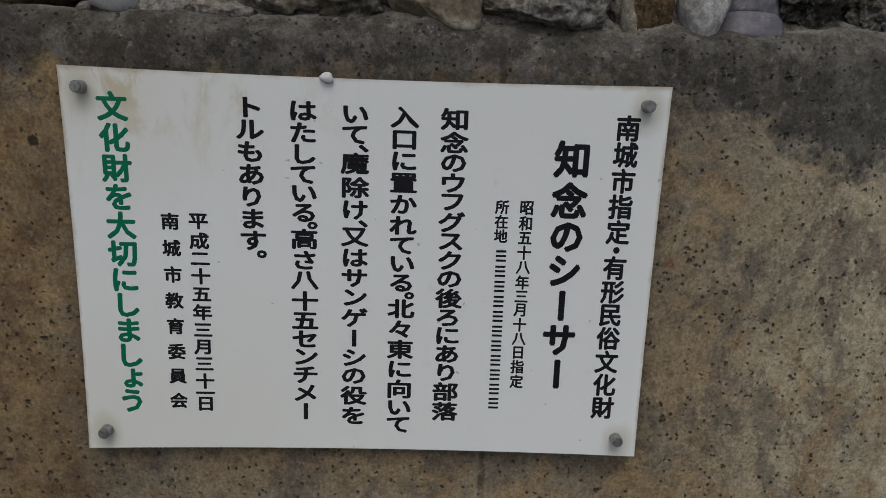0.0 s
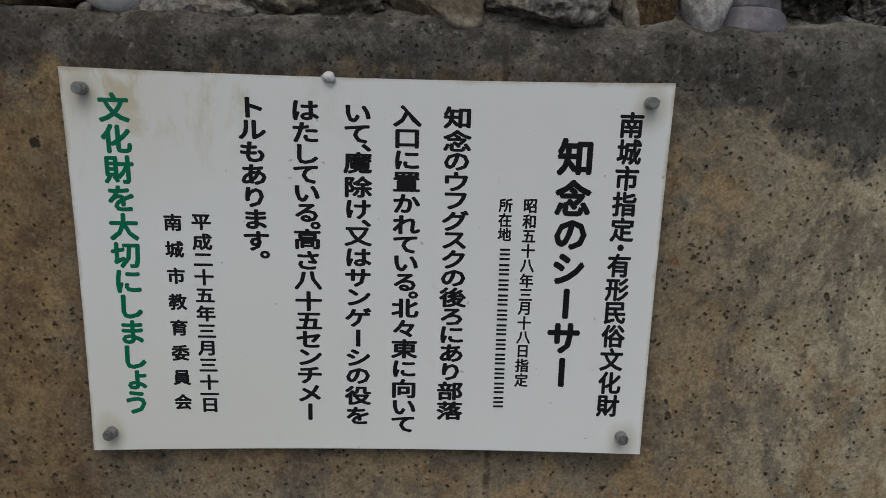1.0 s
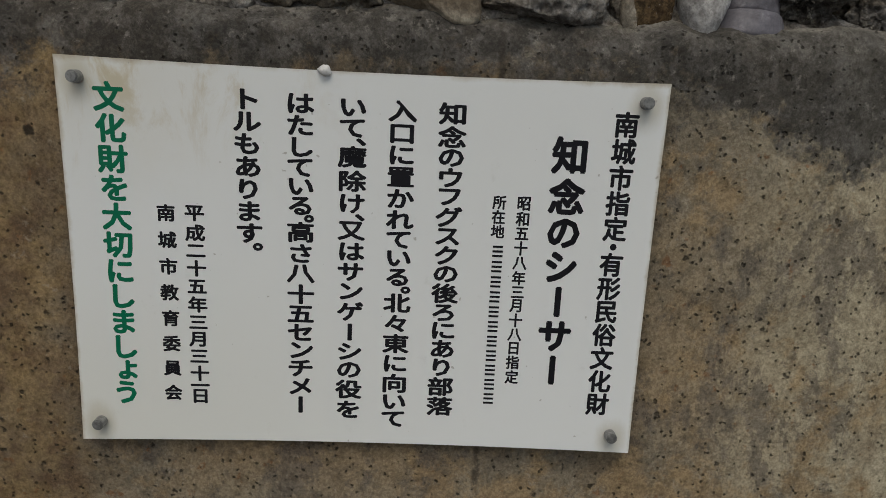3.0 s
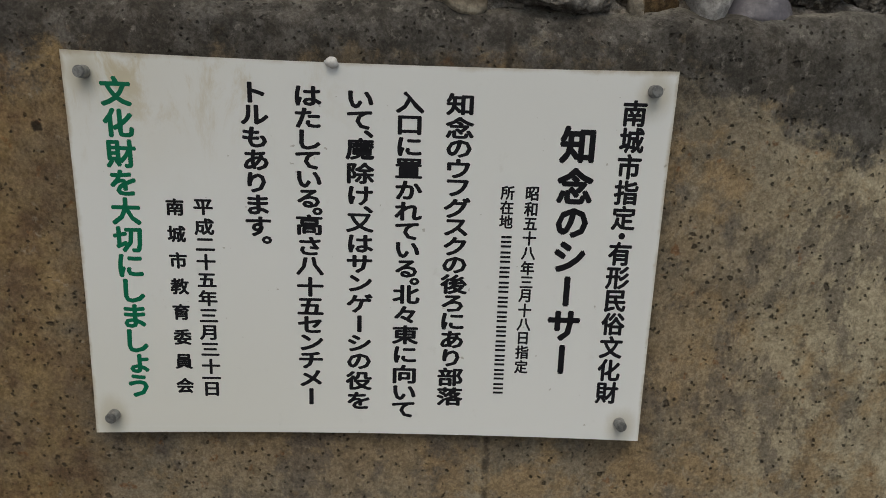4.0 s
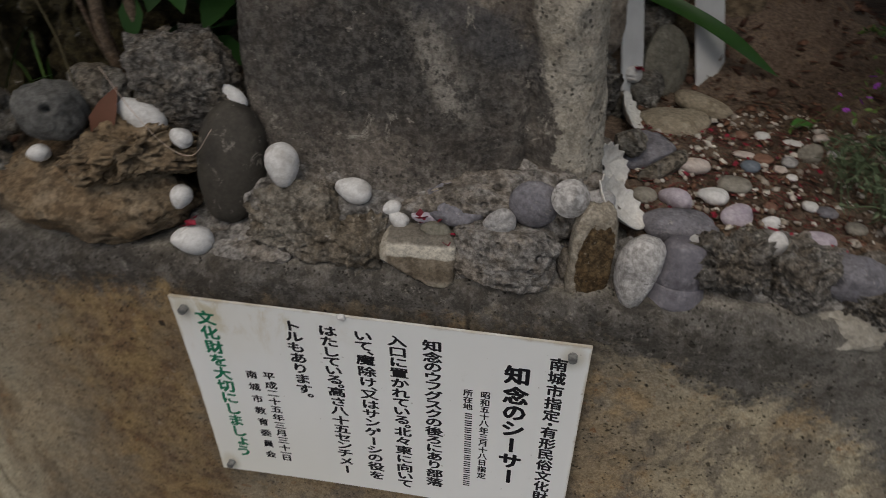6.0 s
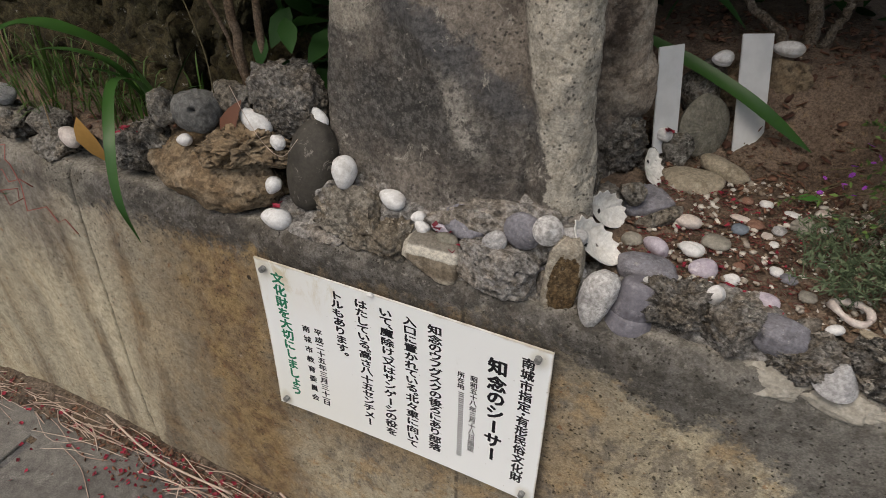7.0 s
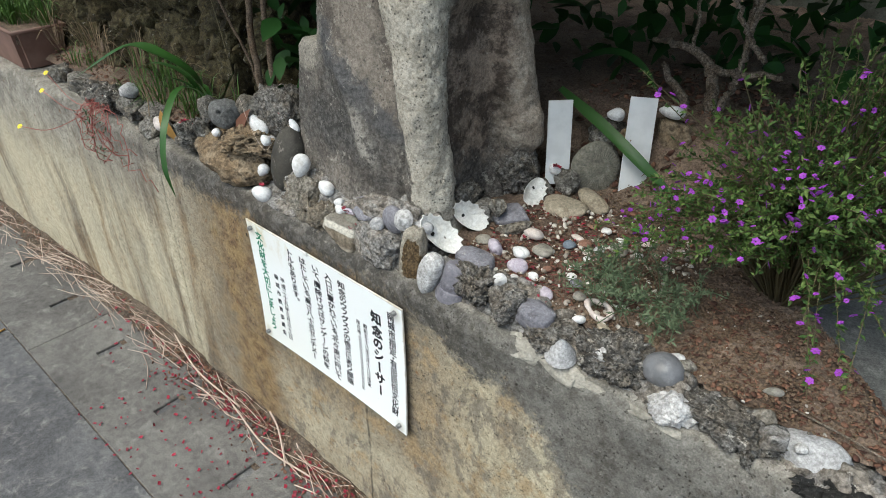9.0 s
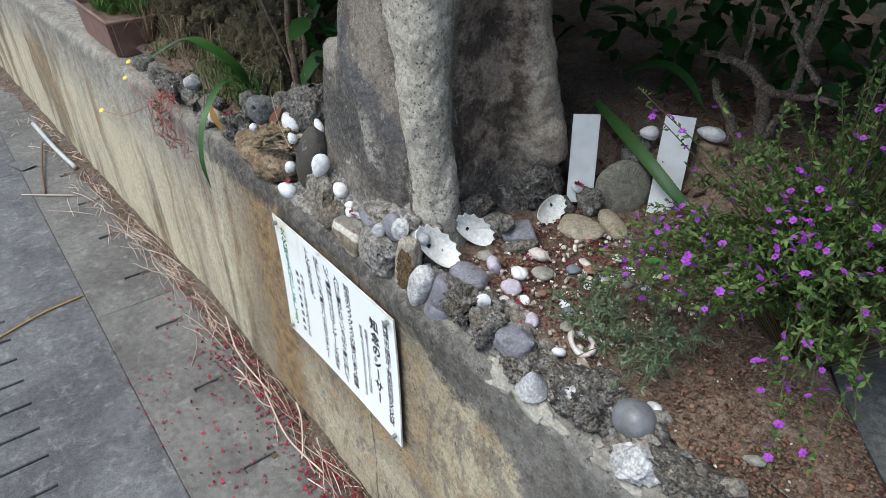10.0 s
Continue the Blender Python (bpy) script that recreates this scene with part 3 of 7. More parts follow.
M_GREEN = plain_material("green_lettering", (0.0, 0.15, 0.075), (0.0, 0.17, 0.085), rough=0.4)
M_BOLT = plain_material("dull_zinc", (0.22, 0.22, 0.22), (0.34, 0.34, 0.33), 300, 0.5, 0.1, 0.7)
M_CORAL = stone_material("coral_limestone", (0.13, 0.123, 0.11), (0.245, 0.232, 0.21), (0.36, 0.342, 0.312), 20, (0.45, 0.435, 0.40), 0.60, bump=0.75, relief=0.008, pits=0.6)
M_CORALDARK = stone_material("blackened_coral", (0.05, 0.047, 0.045), (0.19, 0.18, 0.168), (0.36, 0.345, 0.32), 30, (0.52, 0.505, 0.47), 0.56, bump=0.85, relief=0.008, pits=0.7)
M_TAN = stone_material("tan_limestone", (0.145, 0.105, 0.067), (0.25, 0.193, 0.13), (0.36, 0.29, 0.205), 12, (0.25, 0.222, 0.185), 0.6, bump=0.6, relief=0.005, pits=0.3)
M_CEMENT = stone_material("lumpy_mortar", (0.18, 0.172, 0.165), (0.285, 0.273, 0.262), (0.40, 0.387, 0.372), 12, (0.40, 0.385, 0.36), 0.60, bump=0.75, relief=0.006, pits=0.35)
M_CREAM = stone_material("cream_mortar", (0.21, 0.195, 0.165), (0.31, 0.29, 0.25), (0.41, 0.387, 0.338), 20, (0.20, 0.185, 0.16), 0.60, bump=0.3)
M_DARKSTONE = stone_material("dark_river_stone", (0.042, 0.038, 0.032), (0.060, 0.054, 0.045), (0.074, 0.067, 0.056), 20, (0.22, 0.20, 0.175), 0.575, rough=0.75, bump=0.2)
M_GREYSTONE = stone_material("grey_pebble", (0.125, 0.121, 0.138), (0.21, 0.205, 0.232), (0.30, 0.295, 0.322), 30, (0.42, 0.405, 0.385), 0.60, rough=0.75, bump=0.35)
M_BUFF = stone_material("buff_pebble", (0.24, 0.20, 0.145), (0.36, 0.31, 0.235), (0.46, 0.41, 0.32), 28, None, rough=0.8, bump=0.35)
M_BAND = banded_material()
M_DUSK = stone_material("shaded_coral", (0.085, 0.079, 0.073), (0.215, 0.202, 0.187), (0.36, 0.343, 0.32), 22, (0.42, 0.40, 0.355), 0.59, bump=0.8, relief=0.007, pits=0.4)
M_GREYCORAL = stone_material("grey_coral", (0.10, 0.094, 0.086), (0.235, 0.224, 0.205), (0.37, 0.355, 0.325), 26, (0.50, 0.485, 0.45), 0.57, bump=0.7, relief=0.006, pits=0.25)
M_CRYSTAL = stone_material("brown_crystalline_rock", (0.10, 0.085, 0.066), (0.22, 0.20, 0.17), (0.36, 0.34, 0.305), 15, (0.42, 0.40, 0.365), 0.58, bump=0.7, relief=0.006)
M_RIND = stone_material("pale_stone_rind", (0.22, 0.19, 0.15), (0.34, 0.305, 0.25), (0.46, 0.425, 0.36), 24, (0.17, 0.13, 0.085), 0.58, bump=0.5)
M_HOLED = stone_material("grey_holed_stone", (0.08, 0.08, 0.078), (0.135, 0.134, 0.13), (0.20, 0.198, 0.19), 26, (0.27, 0.26, 0.24), 0.62, bump=0.4)
M_BROWN = stone_material("brown_split_stone", (0.05, 0.032, 0.016), (0.12, 0.082, 0.042), (0.22, 0.165, 0.098), 30, (0.34, 0.29, 0.215), 0.60, bump=0.8)
M_REDSTONE = stone_material("red_pebble", (0.16, 0.08, 0.055), (0.23, 0.125, 0.09), (0.30, 0.19, 0.145), 40, None, bump=0.3)
M_BLUESTONE = stone_material("blue_grey_pebble", (0.10, 0.13, 0.17), (0.15, 0.18, 0.22), (0.2, 0.23, 0.27), 40, None, rough=0.6, bump=0.2)
M_SHELL = stone_material("white_shell", (0.50, 0.485, 0.47), (0.69, 0.685, 0.68), (0.78, 0.78, 0.785), 34, (0.50, 0.47, 0.435), 0.61, rough=0.6, bump=0.15, grain=260)
M_CLAM = stone_material("white_clam", (0.60, 0.575, 0.53), (0.75, 0.735, 0.70), (0.81, 0.80, 0.78), 24, (0.50, 0.47, 0.42), 0.66, rough=0.5, bump=0.2)
M_SHELLGREY = stone_material("grey_shell", (0.28, 0.275, 0.278), (0.42, 0.415, 0.42), (0.55, 0.545, 0.545), 34, (0.62, 0.61, 0.58), 0.62, rough=0.65, bump=0.4)
M_OYSTER = stone_material("oyster_shell", (0.33, 0.32, 0.318), (0.51, 0.50, 0.495), (0.66, 0.65, 0.645), 22, (0.18, 0.17, 0.165), 0.60, rough=0.7, bump=0.5)
M_GLOSS = stone_material("glossy_grey_shell", (0.12, 0.12, 0.125), (0.17, 0.17, 0.178), (0.23, 0.23, 0.24), 24, (0.34, 0.33, 0.33), 0.66, rough=0.28, bump=0.08)
M_BELL = stone_material("bell_shell_grey", (0.095, 0.090, 0.105), (0.16, 0.153, 0.176), (0.25, 0.24, 0.265), 30, (0.36, 0.35, 0.35), 0.62, rough=0.5, bump=0.2)
M_DISC = stone_material("olive_grey_stone", (0.13, 0.125, 0.10), (0.20, 0.19, 0.155), (0.27, 0.255, 0.21), 16, (0.33, 0.31, 0.26), 0.66, rough=0.85, bump=0.4)
M_BLACK = stone_material("black_crust", (0.012, 0.012, 0.013), (0.03, 0.03, 0.03), (0.07, 0.07, 0.068), 26, (0.22, 0.21, 0.2), 0.66, rough=0.85, bump=0.9)
M_LILAC = stone_material("lilac_shell", (0.36, 0.31, 0.37), (0.48, 0.43, 0.49), (0.60, 0.56, 0.60), 40, None, rough=0.5, bump=0.2)
M_PINK = stone_material("pinkish_shell", (0.50, 0.42, 0.38), (0.60, 0.53, 0.49), (0.68, 0.63, 0.59), 40, None, rough=0.5, bump=0.2)
M_BOARD = plain_material("white_board", (0.60, 0.61, 0.61), (0.67, 0.68, 0.68), 25, 0.4)
M_BLADE = leaf_material("strap_leaf", (0.020, 0.072, 0.015), (0.042, 0.118, 0.020), 0.42)
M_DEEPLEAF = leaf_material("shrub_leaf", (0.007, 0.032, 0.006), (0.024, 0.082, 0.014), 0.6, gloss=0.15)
M_BUSHLEAF = leaf_material("bush_leaf", (0.026, 0.068, 0.016), (0.130, 0.195, 0.048), 0.6, gloss=0.2)
M_SILVER = leaf_material("grey_green_leaf", (0.065, 0.100, 0.050), (0.140, 0.178, 0.100), 0.7)
M_GRASS = leaf_material("grass", (0.05, 0.12, 0.02), (0.10, 0.17, 0.035), 0.5)
M_FLOWER = leaf_material("purple_petal", (0.18, 0.028, 0.30), (0.31, 0.05, 0.43), 0.6, 0.12)
M_RED = leaf_material("crimson_petal", (0.13, 0.006, 0.020), (0.36, 0.016, 0.050), 0.6, 0.3)
M_STRAW = leaf_material("dry_straw", (0.30, 0.205, 0.165), (0.70, 0.585, 0.49), 0.8, 0.2)
M_DRYBROWN = leaf_material("dry_brown_grass", (0.12, 0.075, 0.045), (0.30, 0.22, 0.14), 0.8)
M_FRESH = leaf_material("fresh_leaf", (0.06, 0.20, 0.035), (0.07, 0.22, 0.04), 0.5)
M_DEADLEAF = leaf_material("dead_leaf", (0.13, 0.050, 0.032), (0.16, 0.062, 0.038), 0.7)
M_YELLOWLEAF = leaf_material("withered_leaf", (0.40, 0.21, 0.05), (0.44, 0.25, 0.07), 0.7)
M_YELLOW = leaf_material("yellow_petal", (0.75, 0.62, 0.03), (0.8, 0.68, 0.05), 0.6, 0.1)
M_REDSTEM = leaf_material("red_stem", (0.30, 0.075, 0.070), (0.44, 0.14, 0.12), 0.6)
M_REDTHREAD = leaf_material("red_thread", (0.10, 0.018, 0.020), (0.26, 0.060, 0.052), 0.7)
M_TWIG = leaf_material("green_brown_twig", (0.07, 0.075, 0.03), (0.12, 0.08, 0.045), 0.7)
M_GRIT = leaf_material("shell_grit", (0.20, 0.15, 0.11), (0.72, 0.68, 0.62), 0.7, 0.2)
M_CRUMB = leaf_material("earth_crumb", (0.10, 0.064, 0.044), (0.235, 0.16, 0.112), 0.95, 0.3, 0.1)
M_CLOD = leaf_material("dry_clod", (0.115, 0.077, 0.053), (0.215, 0.15, 0.106), 0.95, 0.3, 0.05)
M_LITTER = leaf_material("leaf_crumb", (0.07, 0.027, 0.02), (0.24, 0.12, 0.078), 0.85, 0.3)
M_BARK = stone_material("shrub_bark", (0.10, 0.07, 0.05), (0.17, 0.125, 0.09), (0.24, 0.19, 0.14), 40, None, bump=0.6)
M_PALEBARK = stone_material("pale_bark", (0.11, 0.09, 0.07), (0.22, 0.185, 0.15), (0.33, 0.29, 0.24), 40, None, bump=0.8)
M_POT = plain_material("brown_plastic", (0.15, 0.085, 0.065), (0.20, 0.12, 0.095), 12, 0.55, 0.1)
M_PIPE = plain_material("white_plastic", (0.36, 0.36, 0.35), (0.46, 0.46, 0.44), 20, 0.5)
M_BACKROCK = stone_material("mossy_wall_stone", (0.038, 0.031, 0.014), (0.088, 0.074, 0.036), (0.16, 0.138, 0.076), 9, (0.20, 0.175, 0.115), 0.62, bump=0.9, relief=0.010, pits=0.35)
M_BACKWALL = stone_material("dark_block_wall", (0.10, 0.102, 0.085), (0.165, 0.168, 0.14), (0.23, 0.232, 0.195), 3, None, bump=0.4)

# ---- setting ----
ground = link("ground", [(-150, -150, -0.012), (150, -150, -0.012), (150, 150, -0.012), (-150, 150, -0.012)], [(0, 1, 2, 3)], M_ROAD)
tagged(ground, "worn grey road surface beside the gutter", "ground", kind="structure")


def pavement():
    """Gutter strip along the wall: a row of long covers with a hand slot, and a second row with narrow drain slots."""
    strip = new("pavement")
    tagged(strip, "grey concrete gutter covers with dark drain slots", "pavement", kind="structure")

    def cover(x0, x1, y0, y1, slots, along, material):
        """One slab, cut into cells round its slots. slots: (lo, hi) spans in x, (y0, y1) in along."""
        xs = [x0] + [v for s in slots for v in s] + [x1]
        ys = [y0, along[0], along[1], y1]
        bm = bmesh.new()
        for i in range(len(xs) - 1):
            for j in range(3):
                if i % 2 and j == 1:
                    continue
                a = [bm.verts.new((xs[i + di], ys[j + dj], 0.0)) for di, dj in ((0, 0), (1, 0), (1, 1), (0, 1))]
                bm.faces.new(a)
        bmesh.ops.remove_doubles(bm, verts=bm.verts[:], dist=1e-5)
        out = bmesh.ops.extrude_face_region(bm, geom=bm.faces[:])
        for v in out["geom"]:
            if isinstance(v, bmesh.types.BMVert):
                v.co.z -= 0.06
        bmesh.ops.recalc_face_normals(bm, faces=bm.faces[:])
        bmesh.ops.bevel(bm, geom=[e for e in bm.edges if e.calc_face_angle(0) > 1 and max(v.co.z for v in e.verts) > -0.01 and min(v.co.z for v in e.verts) > -0.01], offset=0.003, segments=1, affect="EDGES")
        part("cover", bm, material, strip)
    step, first = 0.455, -1.398
    for k in range(-12, 8, 4):
        x0 = first + k * step
        slots = [(x0 + step * (0.5 + m) - 0.015, x0 + step * (0.5 + m) + 0.015) for m in range(4)]
        cover(x0 + 0.0015, x0 + 4 * step - 0.0015, -0.438, 0.006, slots, (-0.262, -0.150), M_PAVE)
    for k in range(-4, 2):
        x0 = -0.20 + k * 1.5
        slots = [(x0 + 0.075 + 0.15 * m - 0.0075, x0 + 0.075 + 0.15 * m + 0.0075) for m in range(10)]
        cover(x0 + 0.001, x0 + 1.499, -1.05, -0.4405, slots, (-0.96, -0.755), M_ROAD)
    part("joint_fill", box((-6.6, -0.4415, -0.03), (2.2, -0.4370, -0.0035)), M_DIRT, strip, "dirt packed into the joint")
    bed = part("bed", box((-6.6, -1.06, -0.075), (2.2, 0.01, -0.016)), M_DIRT, strip)
    bed.location.z = -0.004
    return strip


def wall_bend(x):
    return -0.045 * np.maximum(0.0, -np.asarray(x, float) - 1.2)


def wall():
    """Retaining wall: one swept profile, front face and rounded crown, rough all over, with a vertical joint groove."""
    xs = np.concatenate([np.linspace(-9, -2.2, 70)[:-1], np.linspace(-2.2, -0.86, 140)[:-1], np.linspace(-0.86, -0.76, 40)[:-1], np.linspace(-0.76, 1.35, 260)])
    prof = [(0.0, z) for z in np.linspace(-0.1, 0.865, 70)]
    prof += [(0.035 - 0.035 * math.cos(a), 0.87 + 0.035 * math.sin(a)) for a in np.linspace(0.15, math.pi / 2, 8)]
    prof += [(y, 0.905) for y in np.linspace(0.045, 0.2, 22)] + [(0.2, 0.7), (0.2, -0.1)]
    prof = np.array(prof)
    X, K = np.meshgrid(xs, np.arange(len(prof)))
    P = np.stack([X, prof[K, 0], prof[K, 1]], -1).reshape(-1, 3)
    rough = 0.004 * fbm(P * 9, 4, 3) + 0.0015 * fbm(P * 55, 3, 9)
    crown = np.clip((P[:, 2] - 0.84) / 0.06, 0, 1)
    low = np.where(P[:, 1] < 0.19, 1.0, 0.0)
    P[:, 1] += low * (rough + crown * 0.010 * fbm(P * 16, 4, 21))
    P[:, 2] += low * crown * (0.006 * fbm(P * 20, 4, 5) + 0.004)
    P[:, 1] += 0.004
    face = (P[:, 1] < 0.03)
    P[:, 1] += wall_bend(P[:, 0])
    groove = np.exp(-((P[:, 0] + 0.825 + 0.01 * np.sin(P[:, 2] * 5)) / 0.0035) ** 2) * face
    P[:, 1] += 0.008 * groove
    seam = np.exp(-((P[:, 0] - 0.131) / 0.006) ** 2) * face
    P[:, 1] += -0.0025 * seam
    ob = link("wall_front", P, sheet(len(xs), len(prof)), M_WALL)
    return tagged(ob, "weathered concrete retaining wall with tan stains and dark algae", "wall", kind="structure")


def soil_height(x, y):
    z = 0.945 + 0.02 * np.clip((y - 0.1) / 0.3, 0, 1)
    bank = np.clip((y - 0.56) / 0.22, 0, 1)
    z = z + 0.17 * bank * bank * (3 - 2 * bank) * np.clip((0.95 - x) / 0.25, 0.15, 1)
    left = np.clip((-0.25 - x) / 0.3, 0, 1)
    z = z + left * (0.0 + 0.07 * np.clip((y - 0.1) / 0.3, 0, 1))
    end = np.clip(((x - 0.93) * 0.724 + (y - 0.52) * 0.69 + 0.035) / 0.05, 0, 1) * np.clip((y - 0.16) / 0.06, 0, 1)
    end = end * np.where(y < 0.56, 1.0, np.clip((x - 0.98 - 0.21 * (y - 0.60)) / 0.05, 0, 1))
    return z - (z - 0.885) * end


def soil():
    xs = np.concatenate([np.linspace(-7, -1.3, 40)[:-1], np.linspace(-1.3, 0.25, 120)[:-1], np.linspace(0.25, 1.3, 190)])
    ys = np.concatenate([np.linspace(0.1, 0.75, 120)[:-1], np.linspace(0.75, 2.6, 50)])
    X, Y = np.meshgrid(xs, ys)
    X, Y = X.ravel(), Y.ravel()
    Z = soil_height(X, Y)
    P = np.stack([X, Y, Z], 1)
    P[:, 2] += 0.006 * fbm(P * 11, 3, 2) + 0.005 * fbm(P * 24, 4, 14, 0.65) + 0.0035 * np.abs(fbm(P * 60, 3, 8)) + 0.003 * fbm(P * 130, 2, 12)
    ob = link("soil", P, sheet(len(xs), len(ys)), M_SOIL)
    return tagged(ob, "red-brown crumbly garden soil scattered with shell grit", "soil", kind="structure")


pavement()
wall()
soil()
bm = bmesh.new()
ring = [bm.verts.new((x, y, 0.92)) for x, y in ((0.93, 0.52), (1.01, 0.42), (1.09, 0.335), (1.15, 0.275), (1.22, 0.215), (2.4, 0.21), (2.4, 1.4), (1.16, 1.4), (0.99, 0.60))]
bm.faces.new(ring)
low = bmesh.ops.extrude_face_region(bm, geom=bm.faces[:])
for v in low["geom"]:
    if isinstance(v, bmesh.types.BMVert):
        v.co.z -= 0.2
bmesh.ops.recalc_face_normals(bm, faces=bm.faces[:])
bmesh.ops.bevel(bm, geom=[e for e in bm.edges if min(v.co.z for v in e.verts) > 0.9], offset=0.012, segments=3, affect="EDGES")
slab = part("path_slab", bm, M_SLAB)
tagged(slab, "smooth grey concrete path slab beside the flower bed", "slab", kind="structure")
back = part("wall_back", box((-9, 2.2, -0.1), (4.5, 2.4, 3.2)), M_BACKWALL)
tagged(back, "dark weathered block wall behind the shrubs", "wall", kind="structure")

# ---- information plate ----
PLATE_X, PLATE_Z0, PLATE_Z1, PLATE_Y = 0.300, 0.444, 0.847, -0.0120


def bow(x, z):
    """The plate is pressed in at the middle and stands off at its bolts."""
    u, v = x / PLATE_X, (z - 0.6455) / 0.2015
    return PLATE_Y + 0.008 * max(0.0, 1 - 0.5 * u * u - 0.5 * v * v)


def warped(x, z):
    """The upper and lower edges of the old plate run slightly hollow."""
    v = (z - 0.6455) / 0.2015
    return z - (1 - (x / PLATE_X) ** 2) * (0.0032 * max(0.0, v) ** 3 - 0.0022 * max(0.0, -v) ** 3)


def glyph(ch, width, height, bold):
    """Flat mesh of one character round the middle of its ink, and the height of the ink: a few copies side by side thicken the strokes."""
    cu = bpy.data.curves.new("glyph", "FONT")
    cu.body = ch
    cu.resolution_u = 2
    ob = bpy.data.objects.new("glyph", cu)
    scene.collection.objects.link(ob)
    bpy.context.view_layer.update()
    me = bpy.data.meshes.new_from_object(ob.evaluated_get(bpy.context.evaluated_depsgraph_get()))
    v = np.array([q.co[:] for q in me.vertices])
    f = [tuple(p.vertices) for p in me.polygons]
    bpy.data.objects.remove(ob)
    bpy.data.curves.remove(cu)
    bpy.data.meshes.remove(me)
    v = v[:, :2] - np.array([0.5, 0.38])
    if ch == "ー":
        v = np.stack([v[:, 1], -v[:, 0]], 1)
    if ch in "、。":
        v = v + np.array([0.60, 0.0])
    if ch == "ょ":
        v = v + np.array([0.08, 0.0])
    lo, hi = v[:, 1].min(), v[:, 1].max()
    v[:, 1] -= (lo + hi) / 2
    verts, faces = [], []
    for k, (dx, dy) in enumerate(((1, 0), (-0.5, 0.87), (-0.5, -0.87), (0.5, 0.87), (-1, 0), (0.5, -0.87))):
        o = len(verts)
        verts += [(width * (a + bold * dx), -0.000004 * k, height * (b + bold * dy)) for a, b in v]
        faces += [tuple(i + o for i in q) for q in f]
    room = {"・": 0.42, "、": 0.16, "。": 0.16, "ー": hi - lo + 0.12}.get(ch, hi - lo + 1.74 * bold)
    return verts, faces, height * room


def information_plate():
    plate = new("information_plate")
    tagged(plate, "white notice plate with black and green writing bolted to the wall", "sign")
    xs, zs = np.linspace(-PLATE_X, PLATE_X, 41), np.linspace(PLATE_Z0, PLATE_Z1, 31)
    front = [(x, bow(x, warped(x, z)), warped(x, z)) for z in zs for x in xs]
    rear = [(x, y + 0.004, z) for x, y, z in front]
    n, k = len(front), 41
    faces = [tuple(q) for q in sheet(41, 31)]
    faces += [tuple(int(i) + n for i in reversed(q)) for q in sheet(41, 31)]
    rim = list(range(k)) + [k * r + k - 1 for r in range(1, 31)] + [30 * k + c for c in range(k - 2, -1, -1)] + [k * r for r in range(29, 0, -1)]
    faces += [(rim[i], rim[i - 1], rim[i - 1] + n, rim[i] + n) for i in range(len(rim))]
    link("panel", front + rear, faces, M_PLATE, plate, smooth=False)
    for x in (-0.279, 0.2765):
        for z in (0.466, 0.827):
            bm = bmesh.new()
            bmesh.ops.create_cone(bm, cap_ends=True, segments=20, radius1=0.0064, radius2=0.0059, depth=0.011)
            bmesh.ops.bevel(bm, geom=[e for e in bm.edges if abs(e.verts[0].co.z - 0.0055) < 1e-4 and abs(e.verts[1].co.z - 0.0055) < 1e-4], offset=0.0012, segments=2, affect="EDGES")
            bmesh.ops.rotate(bm, verts=bm.verts[:], cent=(0, 0, 0), matrix=Matrix.Rotation(radians(90), 3, "X"))
            bmesh.ops.translate(bm, verts=bm.verts[:], vec=(x, PLATE_Y - 0.005, z))
            part("bolt", bm, M_BOLT, plate, "dull zinc bolt head", smooth=False)

    def column(text, x, top, bottom, width, height, material, bold=0.026):
        """One upright line of characters, set close by the height of their ink."""
        cells = [glyph(ch, width, height, bold) for ch in text]
        gap = (top - bottom - sum(c[2] for c in cells)) / (len(cells) - 1)
        pieces, z = [], top
        for v, f, tall in cells:
            zc = z - tall / 2
            z -= tall + gap
            pieces.append(([(x + a, bow(x + a, zc + c) - 0.00008 + b, zc + c) for a, b, c in v], f))
        v, f = gather(pieces)
        link("lettering", v, f, material, plate, smooth=False)
    column("南城市指定・有形民俗文化財", 0.2600, 0.818, 0.488, 0.0255, 0.0265, M_INK, 0.036)
    column("知念のシーサー", 0.2065, 0.791, 0.521, 0.0375, 0.0385, M_INK, 0.044)
    column("昭和五十八年三月十八日指定", 0.1630, 0.728, 0.521, 0.0150, 0.0160, M_INK, 0.034)
    column("所在地", 0.1375, 0.728, 0.683, 0.0145, 0.0152, M_INK, 0.034)
    column("知念のウフグスクの後ろにあり部落", 0.0855, 0.819, 0.481, 0.0290, 0.0222, M_INK, 0.038)
    column("入口に置かれている。北々東に向いて", 0.0350, 0.819, 0.466, 0.0290, 0.0222, M_INK, 0.038)
    column("いて、魔除け、又はサンゲーシの役を", -0.0145, 0.818, 0.475, 0.0290, 0.0222, M_INK, 0.038)
    column("はたしている。高さ八十五センチメー", -0.0665, 0.821, 0.479, 0.0290, 0.0222, M_INK, 0.038)
    column("トルもあります。", -0.1190, 0.823, 0.662, 0.0290, 0.0230, M_INK, 0.038)
    column("平成二十五年三月三十一日", -0.1740, 0.705, 0.488, 0.0205, 0.0180, M_INK, 0.038)
    column("南城市教育委員会", -0.2025, 0.705, 0.491, 0.0190, 0.0180, M_INK, 0.038)
    column("文化財を大切にしましょう", -0.2515, 0.824, 0.486, 0.0300, 0.0290, M_GREEN, 0.040)
